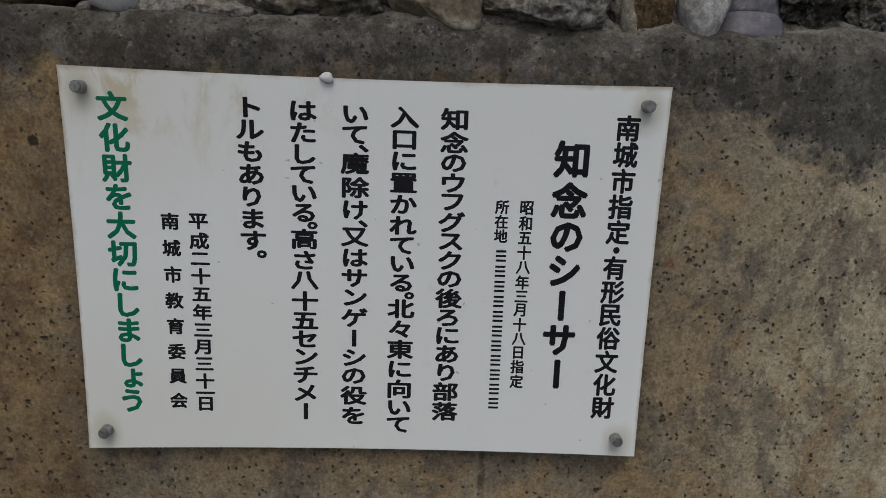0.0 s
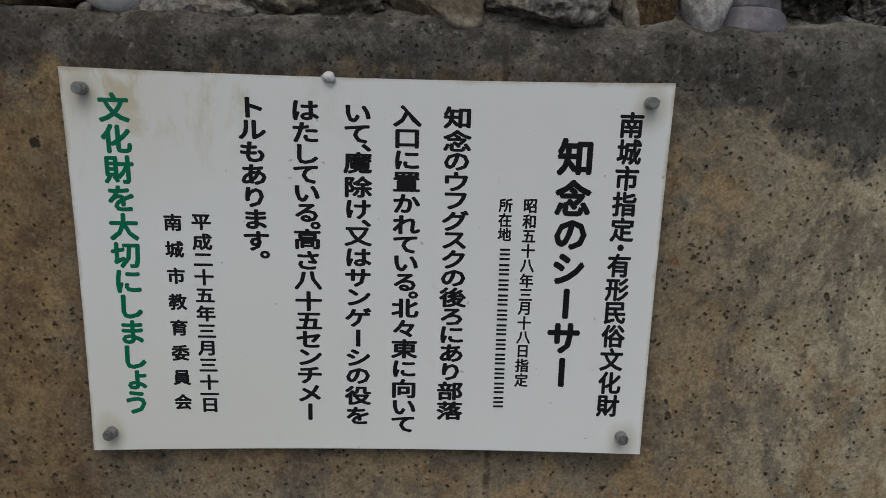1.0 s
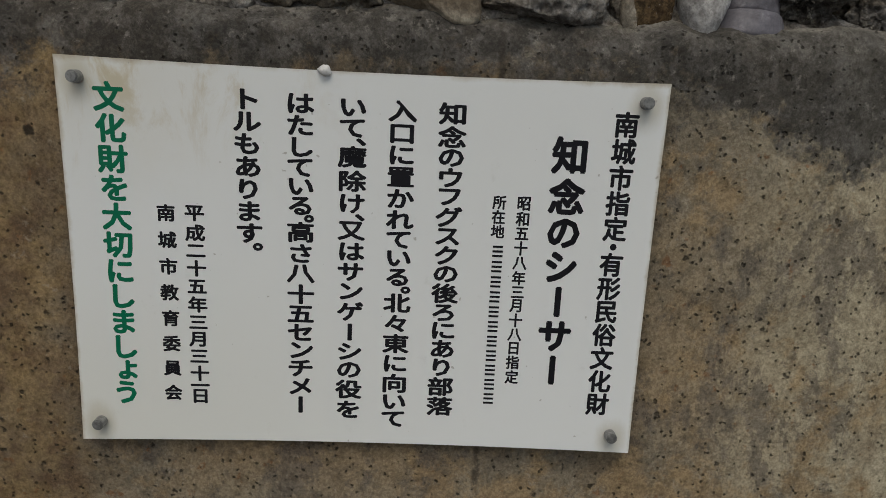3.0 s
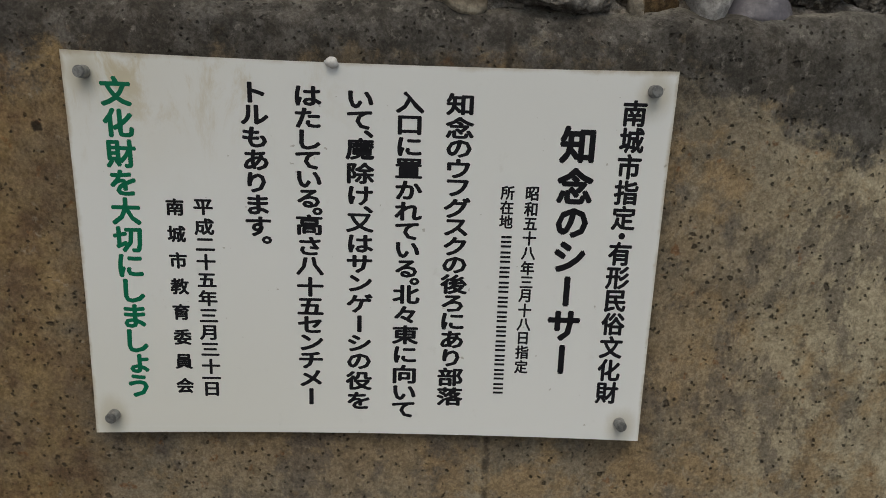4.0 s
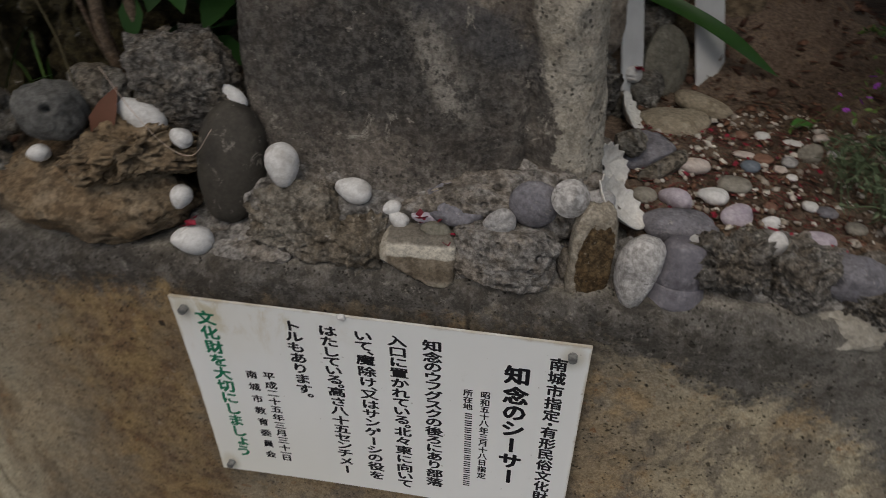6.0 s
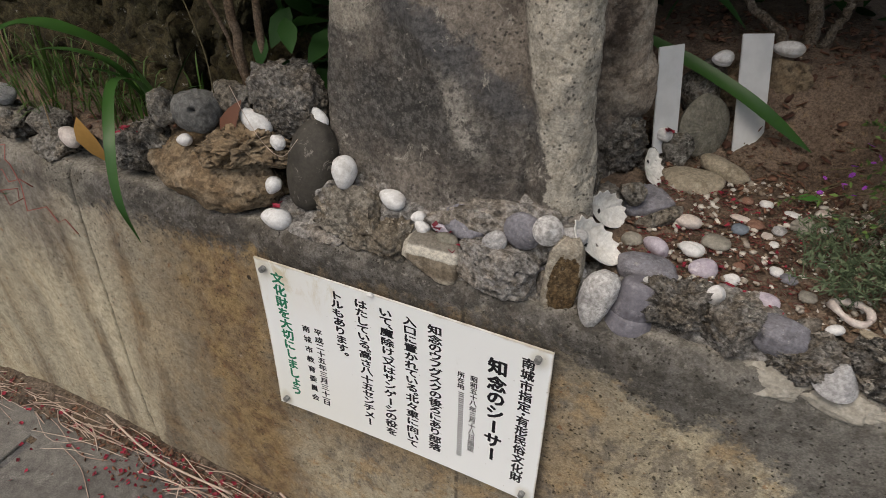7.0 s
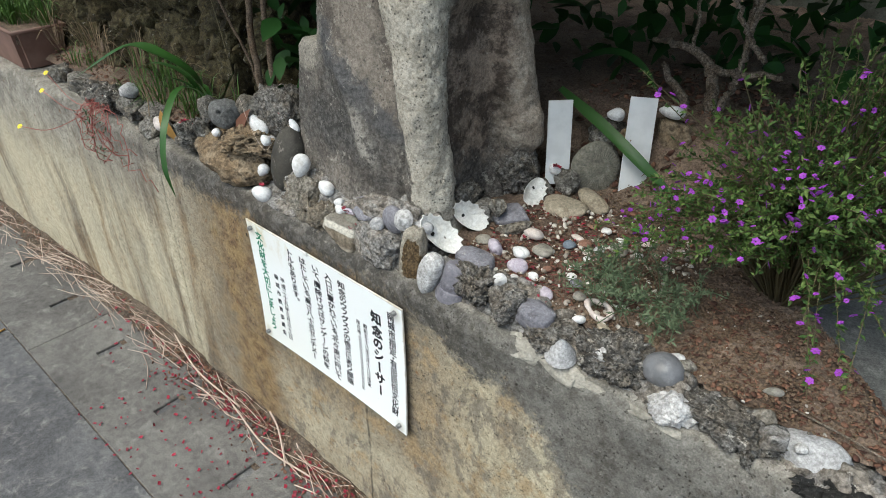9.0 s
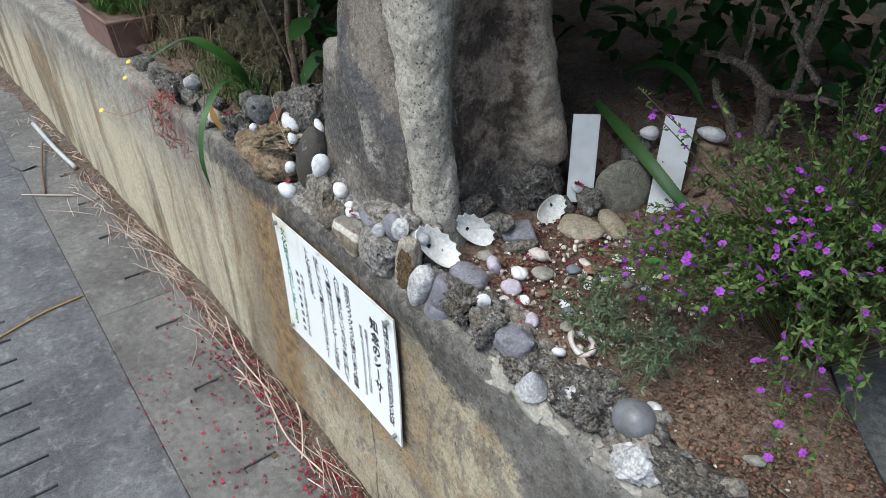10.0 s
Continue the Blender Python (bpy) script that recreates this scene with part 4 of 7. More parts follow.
    # the address line as plain bars
    for k in range(11):
        for row in range(3):
            z1 = 0.675 - 0.0166 * k - 0.0050 * row
            y = bow(0.137, z1)
            part("lettering_bar", box((0.1335, y - 0.0003, z1 - 0.0023), (0.1443, y + 0.001, z1)), M_INK, plate)
    return plate


information_plate()

# ---- stone statue ----


def soft_min(a, b, k):
    h = np.clip(0.5 + 0.5 * (b - a) / k, 0, 1)
    return b * (1 - h) + a * h - k * h * (1 - h)


def block_field(P, lo, hi, r):
    c, half = (np.array(lo) + np.array(hi)) / 2, (np.array(hi) - np.array(lo)) / 2 - r
    q = np.abs(P - c) - half
    return np.linalg.norm(np.maximum(q, 0), axis=-1) + np.minimum(q.max(-1), 0) - r


def pillar_field(P, points, k=None):
    """Round limb through (x, y, z, radius) stations."""
    d = np.full(P.shape[:-1], 1e3)
    for a, b in zip(points[:-1], points[1:]):
        A, B = np.array(a[:3]), np.array(b[:3])
        t = np.clip(((P - A) @ (B - A)) / ((B - A) @ (B - A)), 0, 1)
        d = np.minimum(d, np.linalg.norm(P - A - t[..., None] * (B - A), axis=-1) - (a[3] + t * (b[3] - a[3])))
    return d


def statue():
    h = 0.0052
    lo, hi = np.array([-0.27, 0.03, 0.88]), np.array([0.36, 0.58, 1.80])
    n = ((hi - lo) / h).astype(int)
    g = np.stack(np.meshgrid(*[lo[k] + h * np.arange(n[k]) for k in range(3)], indexing="ij"), -1)
    Q = g.copy()
    # the front face turns back towards its left end and draws in beside the leg
    turn = -0.13 * np.minimum(g[..., 0], 0.05) + 0.16 * np.maximum(0.0, g[..., 0] - 0.07)
    Q[..., 1] -= turn + 0.10 * np.clip(g[..., 2] - 1.06, -0.2, 0.5)
    Q[..., 0] -= 0.08 * np.clip(g[..., 2] - 1.10, -0.1, 0.22)
    d = block_field(Q, (-0.198, 0.092, 0.80), (0.19, 0.44, 1.325), 0.018)
    # trunk above the block, its flank, and the belly that overhangs the hollow
    d = soft_min(d, block_field(Q, (-0.135, 0.093, 1.10), (0.17, 0.44, 1.72), 0.03), 0.008)
    d = soft_min(d, block_field(g, (-0.10, 0.18, 0.80), (0.224, 0.47, 1.70), 0.03), 0.02)
    d = soft_min(d, block_field(g, (-0.08, 0.17, 1.44), (0.255, 0.49, 1.72), 0.05), 0.05)
    # fore leg
    d = soft_min(d, pillar_field(g, [(0.222, 0.165, 0.90, 0.085), (0.230, 0.160, 1.03, 0.058), (0.228, 0.154, 1.13, 0.049), (0.216, 0.150, 1.25, 0.053), (0.206, 0.153, 1.35, 0.057), (0.190, 0.160, 1.45, 0.068), (0.165, 0.185, 1.62, 0.10)]), 0.010)
    d = soft_min(d, pillar_field(g, [(0.252, 0.172, 1.14, 0.026), (0.256, 0.176, 1.09, 0.026)]), 0.025)
    # hind leg with its knuckle, undercut above the ground
    d = soft_min(d, pillar_field(g, [(0.215, 0.43, 0.86, 0.085), (0.222, 0.44, 1.05, 0.058), (0.242, 0.457, 1.10, 0.060), (0.240, 0.453, 1.16, 0.060), (0.231, 0.432, 1.26, 0.059), (0.220, 0.412, 1.36, 0.060), (0.195, 0.40, 1.50, 0.085)]), 0.022)
    d = soft_min(d, pillar_field(g, [(0.284, 0.462, 1.150, 0.022), (0.286, 0.462, 1.105, 0.024)]), 0.03)
    # raised ridge that runs down the front block
    d = soft_min(d, pillar_field(g, [(-0.03, 0.128, 1.33, 0.012), (0.03, 0.117, 1.26, 0.018), (0.068, 0.112, 1.20, 0.018), (0.092, 0.107, 1.11, 0.016)]), 0.03)
    d = soft_min(d, pillar_field(g, [(0.20, 0.13, 0.93, 0.05), (0.24, 0.30, 0.93, 0.06)]), 0.04)
    near = np.abs(d) < 0.05
    q = g[near]
    legs = np.clip((q[:, 0] + 0.236 * q[:, 2] - 0.4776) / 0.02, 0, 1)
    d[near] += 0.0048 * fbm(q * 7, 2, 31) + (0.0012 + 0.0014 * legs) * fbm(q * 20, 2, 33, 0.6) + 0.0019 * fbm(q * 36, 2, 37, 0.7) + (0.0015 + 0.0009 * legs) * fbm(q * 105, 2, 39, 0.7)
    v, f = surface_net(d, lo, h)
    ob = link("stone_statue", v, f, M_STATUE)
    return tagged(ob, "old grey stone guardian statue with lichen on the wall", "statue")


statue()

# ---- stones and shells ----
BALLS = {}


def ball(level):
    if level not in BALLS:
        bm = bmesh.new()
        bmesh.ops.create_icosphere(bm, subdivisions=level, radius=1.0)
        BALLS[level] = (np.array([v.co[:] for v in bm.verts]), [tuple(v.index for v in f.verts) for f in bm.faces])
        bm.free()
    return BALLS[level]


def rock(name, at, size, material, label, category="stone", seed=1, rough=0.18, cuts=7, square=2.6, turn=(0, 0, 0), level=4, group="", pits=0.0, fine=0.03, hole=None):
    """A stone of that full size centred at a place: squarish ball, cut by random planes, worn by noise."""
    d, f = ball(level)
    rng = np.random.RandomState(seed)
    off = rng.rand(3) * 50
    p = d / (np.abs(d) ** square).sum(1, keepdims=True) ** (1 / square)
    p = p * (1 + rough * fbm(d * 1.6 + off, 3, seed))[:, None]
    for _ in range(cuts):
        m = rng.randn(3)
        m /= np.linalg.norm(m)
        lim = 0.72 + 0.2 * rng.rand()
        over = np.maximum(p @ m - lim, 0)
        p = p - 0.88 * over[:, None] * m
    p = p * (1 + fine * fbm(d * 7 + off, 4, seed + 3, 0.6))[:, None]
    if level >= 5:
        p = p * (1 + 0.35 * fine * fbm(d * 22 + off, 4, seed + 5, 0.7))[:, None]
    if pits:
        w = fbm(d * 4.5 + off, 3, seed + 9, 0.6)
        p = p * (1 - pits * np.clip(w - 0.1, 0, 0.6))[:, None]
    if hole:
        a = np.array(hole) / np.linalg.norm(hole)
        p = p * (1 - 0.5 * np.exp(-(np.arccos(np.clip(d @ a, -1, 1)) / 0.14) ** 4))[:, None]
    p = p * (np.array(size) / 2)
    ob = link(name, p, f, material)
    ob.matrix_world = Matrix.Translation(at) @ Euler([radians(a) for a in turn]).to_matrix().to_4x4()
    return tagged(ob, label, category, group)


def aimed(axis, spin=0.0):
    """Turn that lays local x along an axis."""
    return Vector(axis).to_track_quat("X", "Z").to_matrix().to_4x4() @ Matrix.Rotation(spin, 4, "X")


def egg_shell(at, size, axis, label="white egg-shaped sea shell with a weathered surface", material=None, ridges=0.012, seed=1, growth=0.004):
    """Closed rounded shell, thicker at one end, with fine ribs and a slit on the underside."""
    d, f = ball(4)
    p = d.copy()
    w = 1 + 0.22 * p[:, 0]
    p[:, 1] *= w
    p[:, 2] *= w
    ang = np.arctan2(p[:, 2], p[:, 1])
    p = p * (1 + ridges * np.sin(ang * 22) * (1 - np.abs(d[:, 0])) + growth * np.sin(d[:, 0] * 26 + 2 * d[:, 2]) + 0.06 * vnoise(d * 1.7 + seed, seed) + 0.012 * vnoise(d * 7 + seed, seed + 1))[:, None]
    slit = np.exp(-(d[:, 1] / 0.12) ** 2) * (d[:, 2] < -0.2)
    p = p * (1 - 0.12 * slit)[:, None]
    p = p * (np.array(size) * 0.465)
    ob = link("sea_shell", p, f, material or M_SHELL)
    ob.matrix_world = Matrix.Translation(at) @ aimed(axis, 0.4 * seed)
    return tagged(ob, label, "shell", "sea shells round the statue")


def top_shell(at, radius, height, turn, label, material=None):
    """Conical whorled shell: a spiral step round a cone, with beaded ridges and a dished base."""
    nu, nv = 72, 120
    verts, faces = [], []
    for j in range(nv):
        t = j / (nv - 1)
        for i in range(nu):
            a = 2 * math.pi * i / nu
            if t < 0.86:
                s = t / 0.86
                ph = (s * 5.0 + i / nu) % 1.0
                r = radius * (0.04 + 0.96 * s ** 0.9) * (1 + 0.018 * math.sin(ph * math.pi) - 0.01 + 0.02 * math.sin(a * 22 + s * 7) * max(0.0, math.sin(s * 48)))
                z = height * (1 - s)
            else:
                s = (t - 0.86) / 0.14
                r = radius * (1 - s) * (1 + 0.02 * math.sin(s * 20))
                z = -height * 0.10 * math.sin(s * math.pi) * (1 - 0.4 * s)
            verts.append((r * math.cos(a), r * math.sin(a), z))
    for j in range(nv - 1):
        for i in range(nu):
            faces.append((j * nu + i, (j + 1) * nu + i, (j + 1) * nu + (i + 1) % nu, j * nu + (i + 1) % nu))
    ob = link("top_shell", verts, faces, material or M_SHELLGREY)
    ob.matrix_world = Matrix.Translation(at) @ Euler([radians(a) for a in turn]).to_matrix().to_4x4()
    return tagged(ob, label, "shell", "sea shells round the statue")


def lathe_shell(name, at, profile, turn, label, material, wave=0.02):
    """Shell turned from a list of (radius, height), slightly wavy round its axis."""
    pts = bend([(r, 0, z) for r, z in profile], 4)
    n = 40
    verts, faces = [], []
    for k, q in enumerate(pts):
        for i in range(n):
            a = 2 * math.pi * i / n
            r = max(float(q[0]), 0.0002) * (1 + wave * math.sin(3 * a + 0.4 * k) + 0.5 * wave * math.sin(11 * a))
            verts.append((r * math.cos(a), 0.85 * r * math.sin(a), float(q[2])))
    for k in range(len(pts) - 1):
        for i in range(n):
            faces.append((k * n + i, (k + 1) * n + i, (k + 1) * n + (i + 1) % n, k * n + (i + 1) % n))
    ob = link(name, verts, faces, material)
    ob.matrix_world = Matrix.Translation(at) @ Euler([radians(a) for a in turn]).to_matrix().to_4x4()
    return tagged(ob, label, "shell", "sea shells round the statue")


def clam_shell(at, size, opening, toothed, label="half of a white fluted clam shell lying open", teeth=7, depth=0.42, thick=0.055, long=1.3):
    """One valve: a bowl whose ribs end in rounded teeth along half of its lip, with a thick rim."""
    nu, nv = 120, 22
    top, under = [(0, 0, -depth)], [(0, 0, -depth - thick * 1.4)]
    for j in range(1, nv):
        s = j / (nv - 1)
        for i in range(nu):
            a = 2 * math.pi * i / nu
            front = max(0.0, min(1.0, 0.3 + 1.4 * math.cos(a)))
            fold = (1 - 2 * abs(math.sin(a * teeth))) * front
            rad = s * (1 + 0.085 * s ** 4 * fold - 0.10 * max(0.0, -math.cos(a)) ** 3)
            ca, sa = math.cos(a), math.sin(a)
            x, y = rad * (math.cos(a) * 0.98), rad * math.sin(a) * long
            z = -depth * (1 - s ** 2.4) + 0.05 * s * s * fold + 0.06 * s * vnoise(np.array([[3 * ca, 3 * sa, size * 100]]), 5)[0]
            top.append((x, y, z))
            under.append((x * 1.02, y * 1.02, z - thick * (1.4 - 0.7 * s)))
    k = len(top)
    faces = []
    for i in range(nu):
        m = (i + 1) % nu
        faces.append((0, 1 + i, 1 + m))
        faces.append((k, k + 1 + m, k + 1 + i))
        for j in range(nv - 2):
            q = (1 + j * nu + i, 1 + (j + 1) * nu + i, 1 + (j + 1) * nu + m, 1 + j * nu + m)
            faces.append(q)
            faces.append(tuple(k + n for n in reversed(q)))
        o = 1 + (nv - 2) * nu
        faces.append((o + i, k + o + i, k + o + m, o + m))
    v = np.array(top + under) * (size / 2)
    ob = link("clam_shell", v, faces, M_CLAM)
    nz = Vector(opening).normalized()
    ny = nz.cross(Vector(toothed)).normalized()
    nx = ny.cross(nz)
    ob.matrix_world = Matrix.Translation(at) @ Matrix((nx, ny, nz)).transposed().to_4x4()
    scar = rock("mark", (0, 0, 0), (0.15 * size, 0.12 * size, 0.05 * size), M_BLACK, "", "", seed=7, rough=0.2, cuts=0, level=2)
    scar.parent = ob
    scar.name = "scar"
    scar.matrix_basis = Matrix.Translation((-0.12 * size, 0.22 * size, -0.185 * size))
    return tagged(ob, label, "shell", "sea shells round the statue")


# row along the crown of the wall
G_ROW = "stones along the wall"
rock("limestone_rock", (-0.432, 0.090, 0.965), (0.300, 0.19, 0.140), M_TAN, "broad tan limestone rock lying on the wall edge", seed=4, rough=0.14, cuts=9, group=G_ROW, level=6, turn=(0, 3, 0), fine=0.022)
rock("coral_rock", (-0.350, 0.080, 1.030), (0.19, 0.13, 0.085), M_TAN, "pitted brown coral rock on a tan stone", seed=14, rough=0.3, pits=0.55, group=G_ROW, level=6, fine=0.085)
rock("coral_rock", (-0.282, 0.150, 1.105), (0.145, 0.11, 0.135), M_DUSK, "rough dark grey coral block behind white shells", seed=6, rough=0.16, group=G_ROW, level=6, fine=0.07, square=4)
rock("river_stone", (-0.213, 0.090, 1.015), (0.098, 0.075, 0.180), M_DARKSTONE, "smooth dark upright oval stone leaning on the statue", seed=9, rough=0.05, cuts=0, square=2.1, turn=(-12, 8, 0), fine=0.004)
rock("crystalline_rock", (-0.105, 0.070, 0.940), (0.175, 0.11, 0.115), M_CRYSTAL, "brown and grey crystalline rock below white shells", seed=12, rough=0.24, cuts=9, group=G_ROW, level=6, fine=0.05, pits=0.25)
rock("coral_rock", (-0.015, 0.050, 0.930), (0.085, 0.08, 0.085), M_CRYSTAL, "small brown rock set in grey mortar", seed=13, rough=0.25, pits=0.3, group=G_ROW, level=5, fine=0.09)
rock("mortar_lump", (-0.165, 0.085, 0.955), (0.07, 0.07, 0.105), M_CEMENT, "grey mortar plug beside a dark upright stone", seed=24, rough=0.2, cuts=3, group=G_ROW, level=5, fine=0.03)
rock("mortar_lump", (-0.04, 0.085, 0.965), (0.16, 0.06, 0.06), M_CEMENT, "grey mortar packed against the statue foot", seed=26, rough=0.25, cuts=3, group=G_ROW, level=5, fine=0.04)
rock("mortar_lump", (0.165, 0.100, 0.985), (0.26, 0.085, 0.095), M_CEMENT, "lichen-flecked mortar packed under the statue", seed=28, rough=0.25, cuts=3, group=G_ROW, level=5, fine=0.05)
rock("mortar_lump", (-0.185, 0.050, 0.900), (0.13, 0.07, 0.045), M_CEMENT, "low smooth grey mortar fillet on the wall", seed=22, rough=0.15, cuts=3, group=G_ROW, level=5, fine=0.02)
rock("banded_stone", (0.060, 0.047, 0.928), (0.098, 0.07, 0.076), M_BAND, "block of stone with a white band across its face", seed=15, rough=0.05, square=7, cuts=1, group=G_ROW, level=5, turn=(-8, 2, 6), fine=0.03)
egg_shell((0.082, 0.045, 0.968), (0.044, 0.026, 0.016), (0.95, 0.1, -0.2), "small crusted oyster on a banded stone", M_DISC, 0.05, seed=33, growth=0.03)
rock("quartz_lump", (0.105, 0.078, 0.992), (0.088, 0.06, 0.055), M_GREYSTONE, "pale grey faceted lump at the foot of the statue", seed=17, rough=0.12, cuts=9, group=G_ROW, fine=0.01)
rock("grey_ball_stone", (0.206, 0.066, 1.008), (0.066, 0.040, 0.066), M_GREYSTONE, "smooth round bluish grey stone against the statue", seed=18, rough=0.03, cuts=0, square=2.0, fine=0.004)
rock("mortar_block", (0.175, 0.052, 0.938), (0.135, 0.09, 0.085), M_CEMENT, "dark grey crusted rock in the wall row", seed=19, rough=0.12, cuts=3, square=4.5, group=G_ROW, level=6, fine=0.04)


def split_stone(at, width, depth, height, turn):
    """Upright arched stone whose front is broken open: a brown hollow inside a pale rind."""
    d, f = ball(5)
    p = d / (np.abs(d) ** 4.5).sum(1, keepdims=True) ** (1 / 4.5)
    top = np.clip(p[:, 2], 0, 1)
    p[:, 0] *= 1 - 0.22 * top ** 2
    p = p * (1 + 0.05 * fbm(d * 2.5 + 7, 3, 3) + 0.025 * fbm(d * 9, 3, 5, 0.65))[:, None]
    u, w = (p[:, 0] - 0.16) / 0.86, (p[:, 2] + 0.22) / 0.94
    edge = 1 - (np.abs(u) ** 3 + np.abs(w) ** 3) + 0.25 * fbm(d * 5, 3, 8)
    inner = np.clip(edge / 0.35, 0, 1) * (p[:, 1] < 0)
    p[:, 1] += inner * (0.17 + 0.14 * fbm(d * 7, 3, 11))
    q = p * np.array((width, depth, height)) / 2
    ob = link("split_stone", q, f, M_RIND)
    ob.data.materials.append(M_BROWN)
    for poly, face in zip(ob.data.polygons, f):
        poly.material_index = int(min(inner[list(face)]) > 0.25)
    ob.matrix_world = Matrix.Translation(at) @ Euler([radians(a) for a in turn]).to_matrix().to_4x4()
    return tagged(ob, "upright split stone, brown inside with a pale rind", "stone", G_ROW)


split_stone((0.284, 0.045, 0.960), 0.056, 0.036, 0.128, (-6, 3, 4))
rock("coral_rock", (0.452, 0.058, 0.950), (0.092, 0.08, 0.085), M_DUSK, "knobbly grey coral rock in the wall row", seed=25, rough=0.38, pits=0.6, group=G_ROW, level=6, fine=0.11)
rock("coral_rock", (0.495, 0.085, 0.955), (0.06, 0.06, 0.06), M_GREYCORAL, "small pale coral lump behind the row", seed=26, rough=0.3, group=G_ROW, level=5, fine=0.08)
rock("coral_rock", (0.535, 0.052, 0.945), (0.080, 0.075, 0.085), M_DUSK, "rounded dark grey coral rock in the wall row", seed=27, rough=0.25, pits=0.2, cuts=4, group=G_ROW, level=6, fine=0.06)
rock("grey_cobble", (0.602, 0.060, 0.952), (0.076, 0.070, 0.060), M_GREYSTONE, "angular lilac grey cobble on the wall", seed=29, rough=0.1, cuts=9, group=G_ROW)
rock("coral_rock", (0.635, 0.050, 0.925), (0.125, 0.08, 0.06), M_DUSK, "crusted grey rock below a cobble", seed=31, rough=0.3, pits=0.35, group=G_ROW, level=6, fine=0.09)
rock("coral_rock", (0.772, 0.070, 0.938), (0.145, 0.11, 0.085), M_CORALDARK, "blackened coral rock with white specks", seed=33, rough=0.3, pits=0.5, group=G_ROW, level=5, fine=0.12)
rock("coral_rock", (0.995, 0.080, 0.915), (0.20, 0.13, 0.075), M_CORALDARK, "long blackened coral rock beside the soil", seed=35, rough=0.3, pits=0.5, group=G_ROW, level=5, fine=0.12)
rock("black_rock", (1.17, 0.060, 0.905), (0.17, 0.13, 0.075), M_BLACK, "jagged black crusted rock at the end of the row", seed=37, rough=0.35, group=G_ROW, level=5, fine=0.14, pits=0.4)


def mortar_bed():
    """Lumpy bed of mortar in which the row of stones is set."""
    xs, ys = np.linspace(-0.34, 1.25, 560), np.linspace(0.026, 0.17, 60)
    X, Y = np.meshgrid(xs, ys)
    P = np.stack([X.ravel(), Y.ravel(), np.zeros(X.size)], 1)
    hump = np.sin(np.clip((P[:, 1] - 0.026) / 0.144, 0, 1) * math.pi) ** 0.36
    hump = hump * np.clip((P[:, 0] + 0.34) / 0.05, 0, 1)
    P[:, 2] = 0.872 + hump * (0.078 - 0.022 * np.clip((P[:, 0] - 0.5) / 0.15, 0, 1) + 0.030 * fbm(P * 14, 4, 81)) + 0.004 * fbm(P * 60, 3, 83, 0.65) * hump
    foot = np.exp(-((P[:, 1] - 0.105) / 0.035) ** 2) * np.clip((P[:, 0] + 0.20) / 0.06, 0, 1) * np.clip((0.34 - P[:, 0]) / 0.06, 0, 1)
    P[:, 2] += foot * (0.052 + 0.03 * fbm(P * 17, 3, 85)) + 0.003 * fbm(P * 90, 2, 87)
    ob = link("mortar_bed", P, sheet(len(xs), len(ys)), M_CEMENT)
    return tagged(ob, "lumpy grey mortar bed on the wall crown", "mortar", kind="structure")


mortar_bed()
rng2 = np.random.RandomState(77)
CHIPS = (M_CEMENT, M_CORAL, M_CRYSTAL, M_GREYSTONE, M_OYSTER, M_CEMENT, M_DUSK, M_CREAM)
for k in range(46):
    w = 0.018 + 0.030 * rng2.rand() ** 1.5
    cx = -0.20 + 1.30 * rng2.rand()
    cy = 0.048 + 0.075 * rng2.rand()
    rock("rubble_chip", (cx, cy, 0.936 + 0.012 * rng2.rand()), (w, w * (0.7 + 0.4 * rng2.rand()), w * (0.6 + 0.3 * rng2.rand())), CHIPS[k % 8], "small rubble chip set in the mortar", seed=500 + k, rough=0.25,
         group="rubble chips in the mortar", level=3, fine=0.06, turn=(40 * rng2.randn(), 40 * rng2.randn(), 90 * rng2.rand()))
# cream mortar smears on the crown
for x, w, h, k in ((0.515, 0.07, 0.022, 1), (0.60, 0.13, 0.040, 2), (0.70, 0.10, 0.036, 3), (0.765, 0.08, 0.022, 4), (0.835, 0.09, 0.028, 5), (0.90, 0.06, 0.018, 6)):
    rock("mortar_smear", (x, 0.0175, 0.8935), (w * 0.9, h * (1.15 if k in (2, 3) else 0.9), 0.015), M_CREAM, "cream mortar smear under the stones on the wall", "mortar", seed=40 + k, rough=0.35, cuts=4, group="mortar smears", turn=(48, 0, 0), level=5, fine=0.05)
rock("mortar_lump", (0.222, 0.118, 0.992), (0.12, 0.11, 0.105), M_CEMENT, "rough mortar round the foot of the leg", seed=126, rough=0.28, cuts=3, group=G_ROW, level=5, fine=0.07, pits=0.2)
rock("mortar_lump", (0.246, 0.245, 0.985), (0.07, 0.17, 0.10), M_DUSK, "crumbled dark mortar along the flank of the statue", seed=127, rough=0.3, cuts=3, group=G_ROW, level=5, fine=0.08, pits=0.3)
rock("crusted_rock", (0.280, 0.440, 1.020), (0.10, 0.11, 0.125), M_DUSK, "crusted dark rock wedged under the hind leg", seed=128, rough=0.25, cuts=5, group=G_ROW, level=5, fine=0.09, pits=0.4)
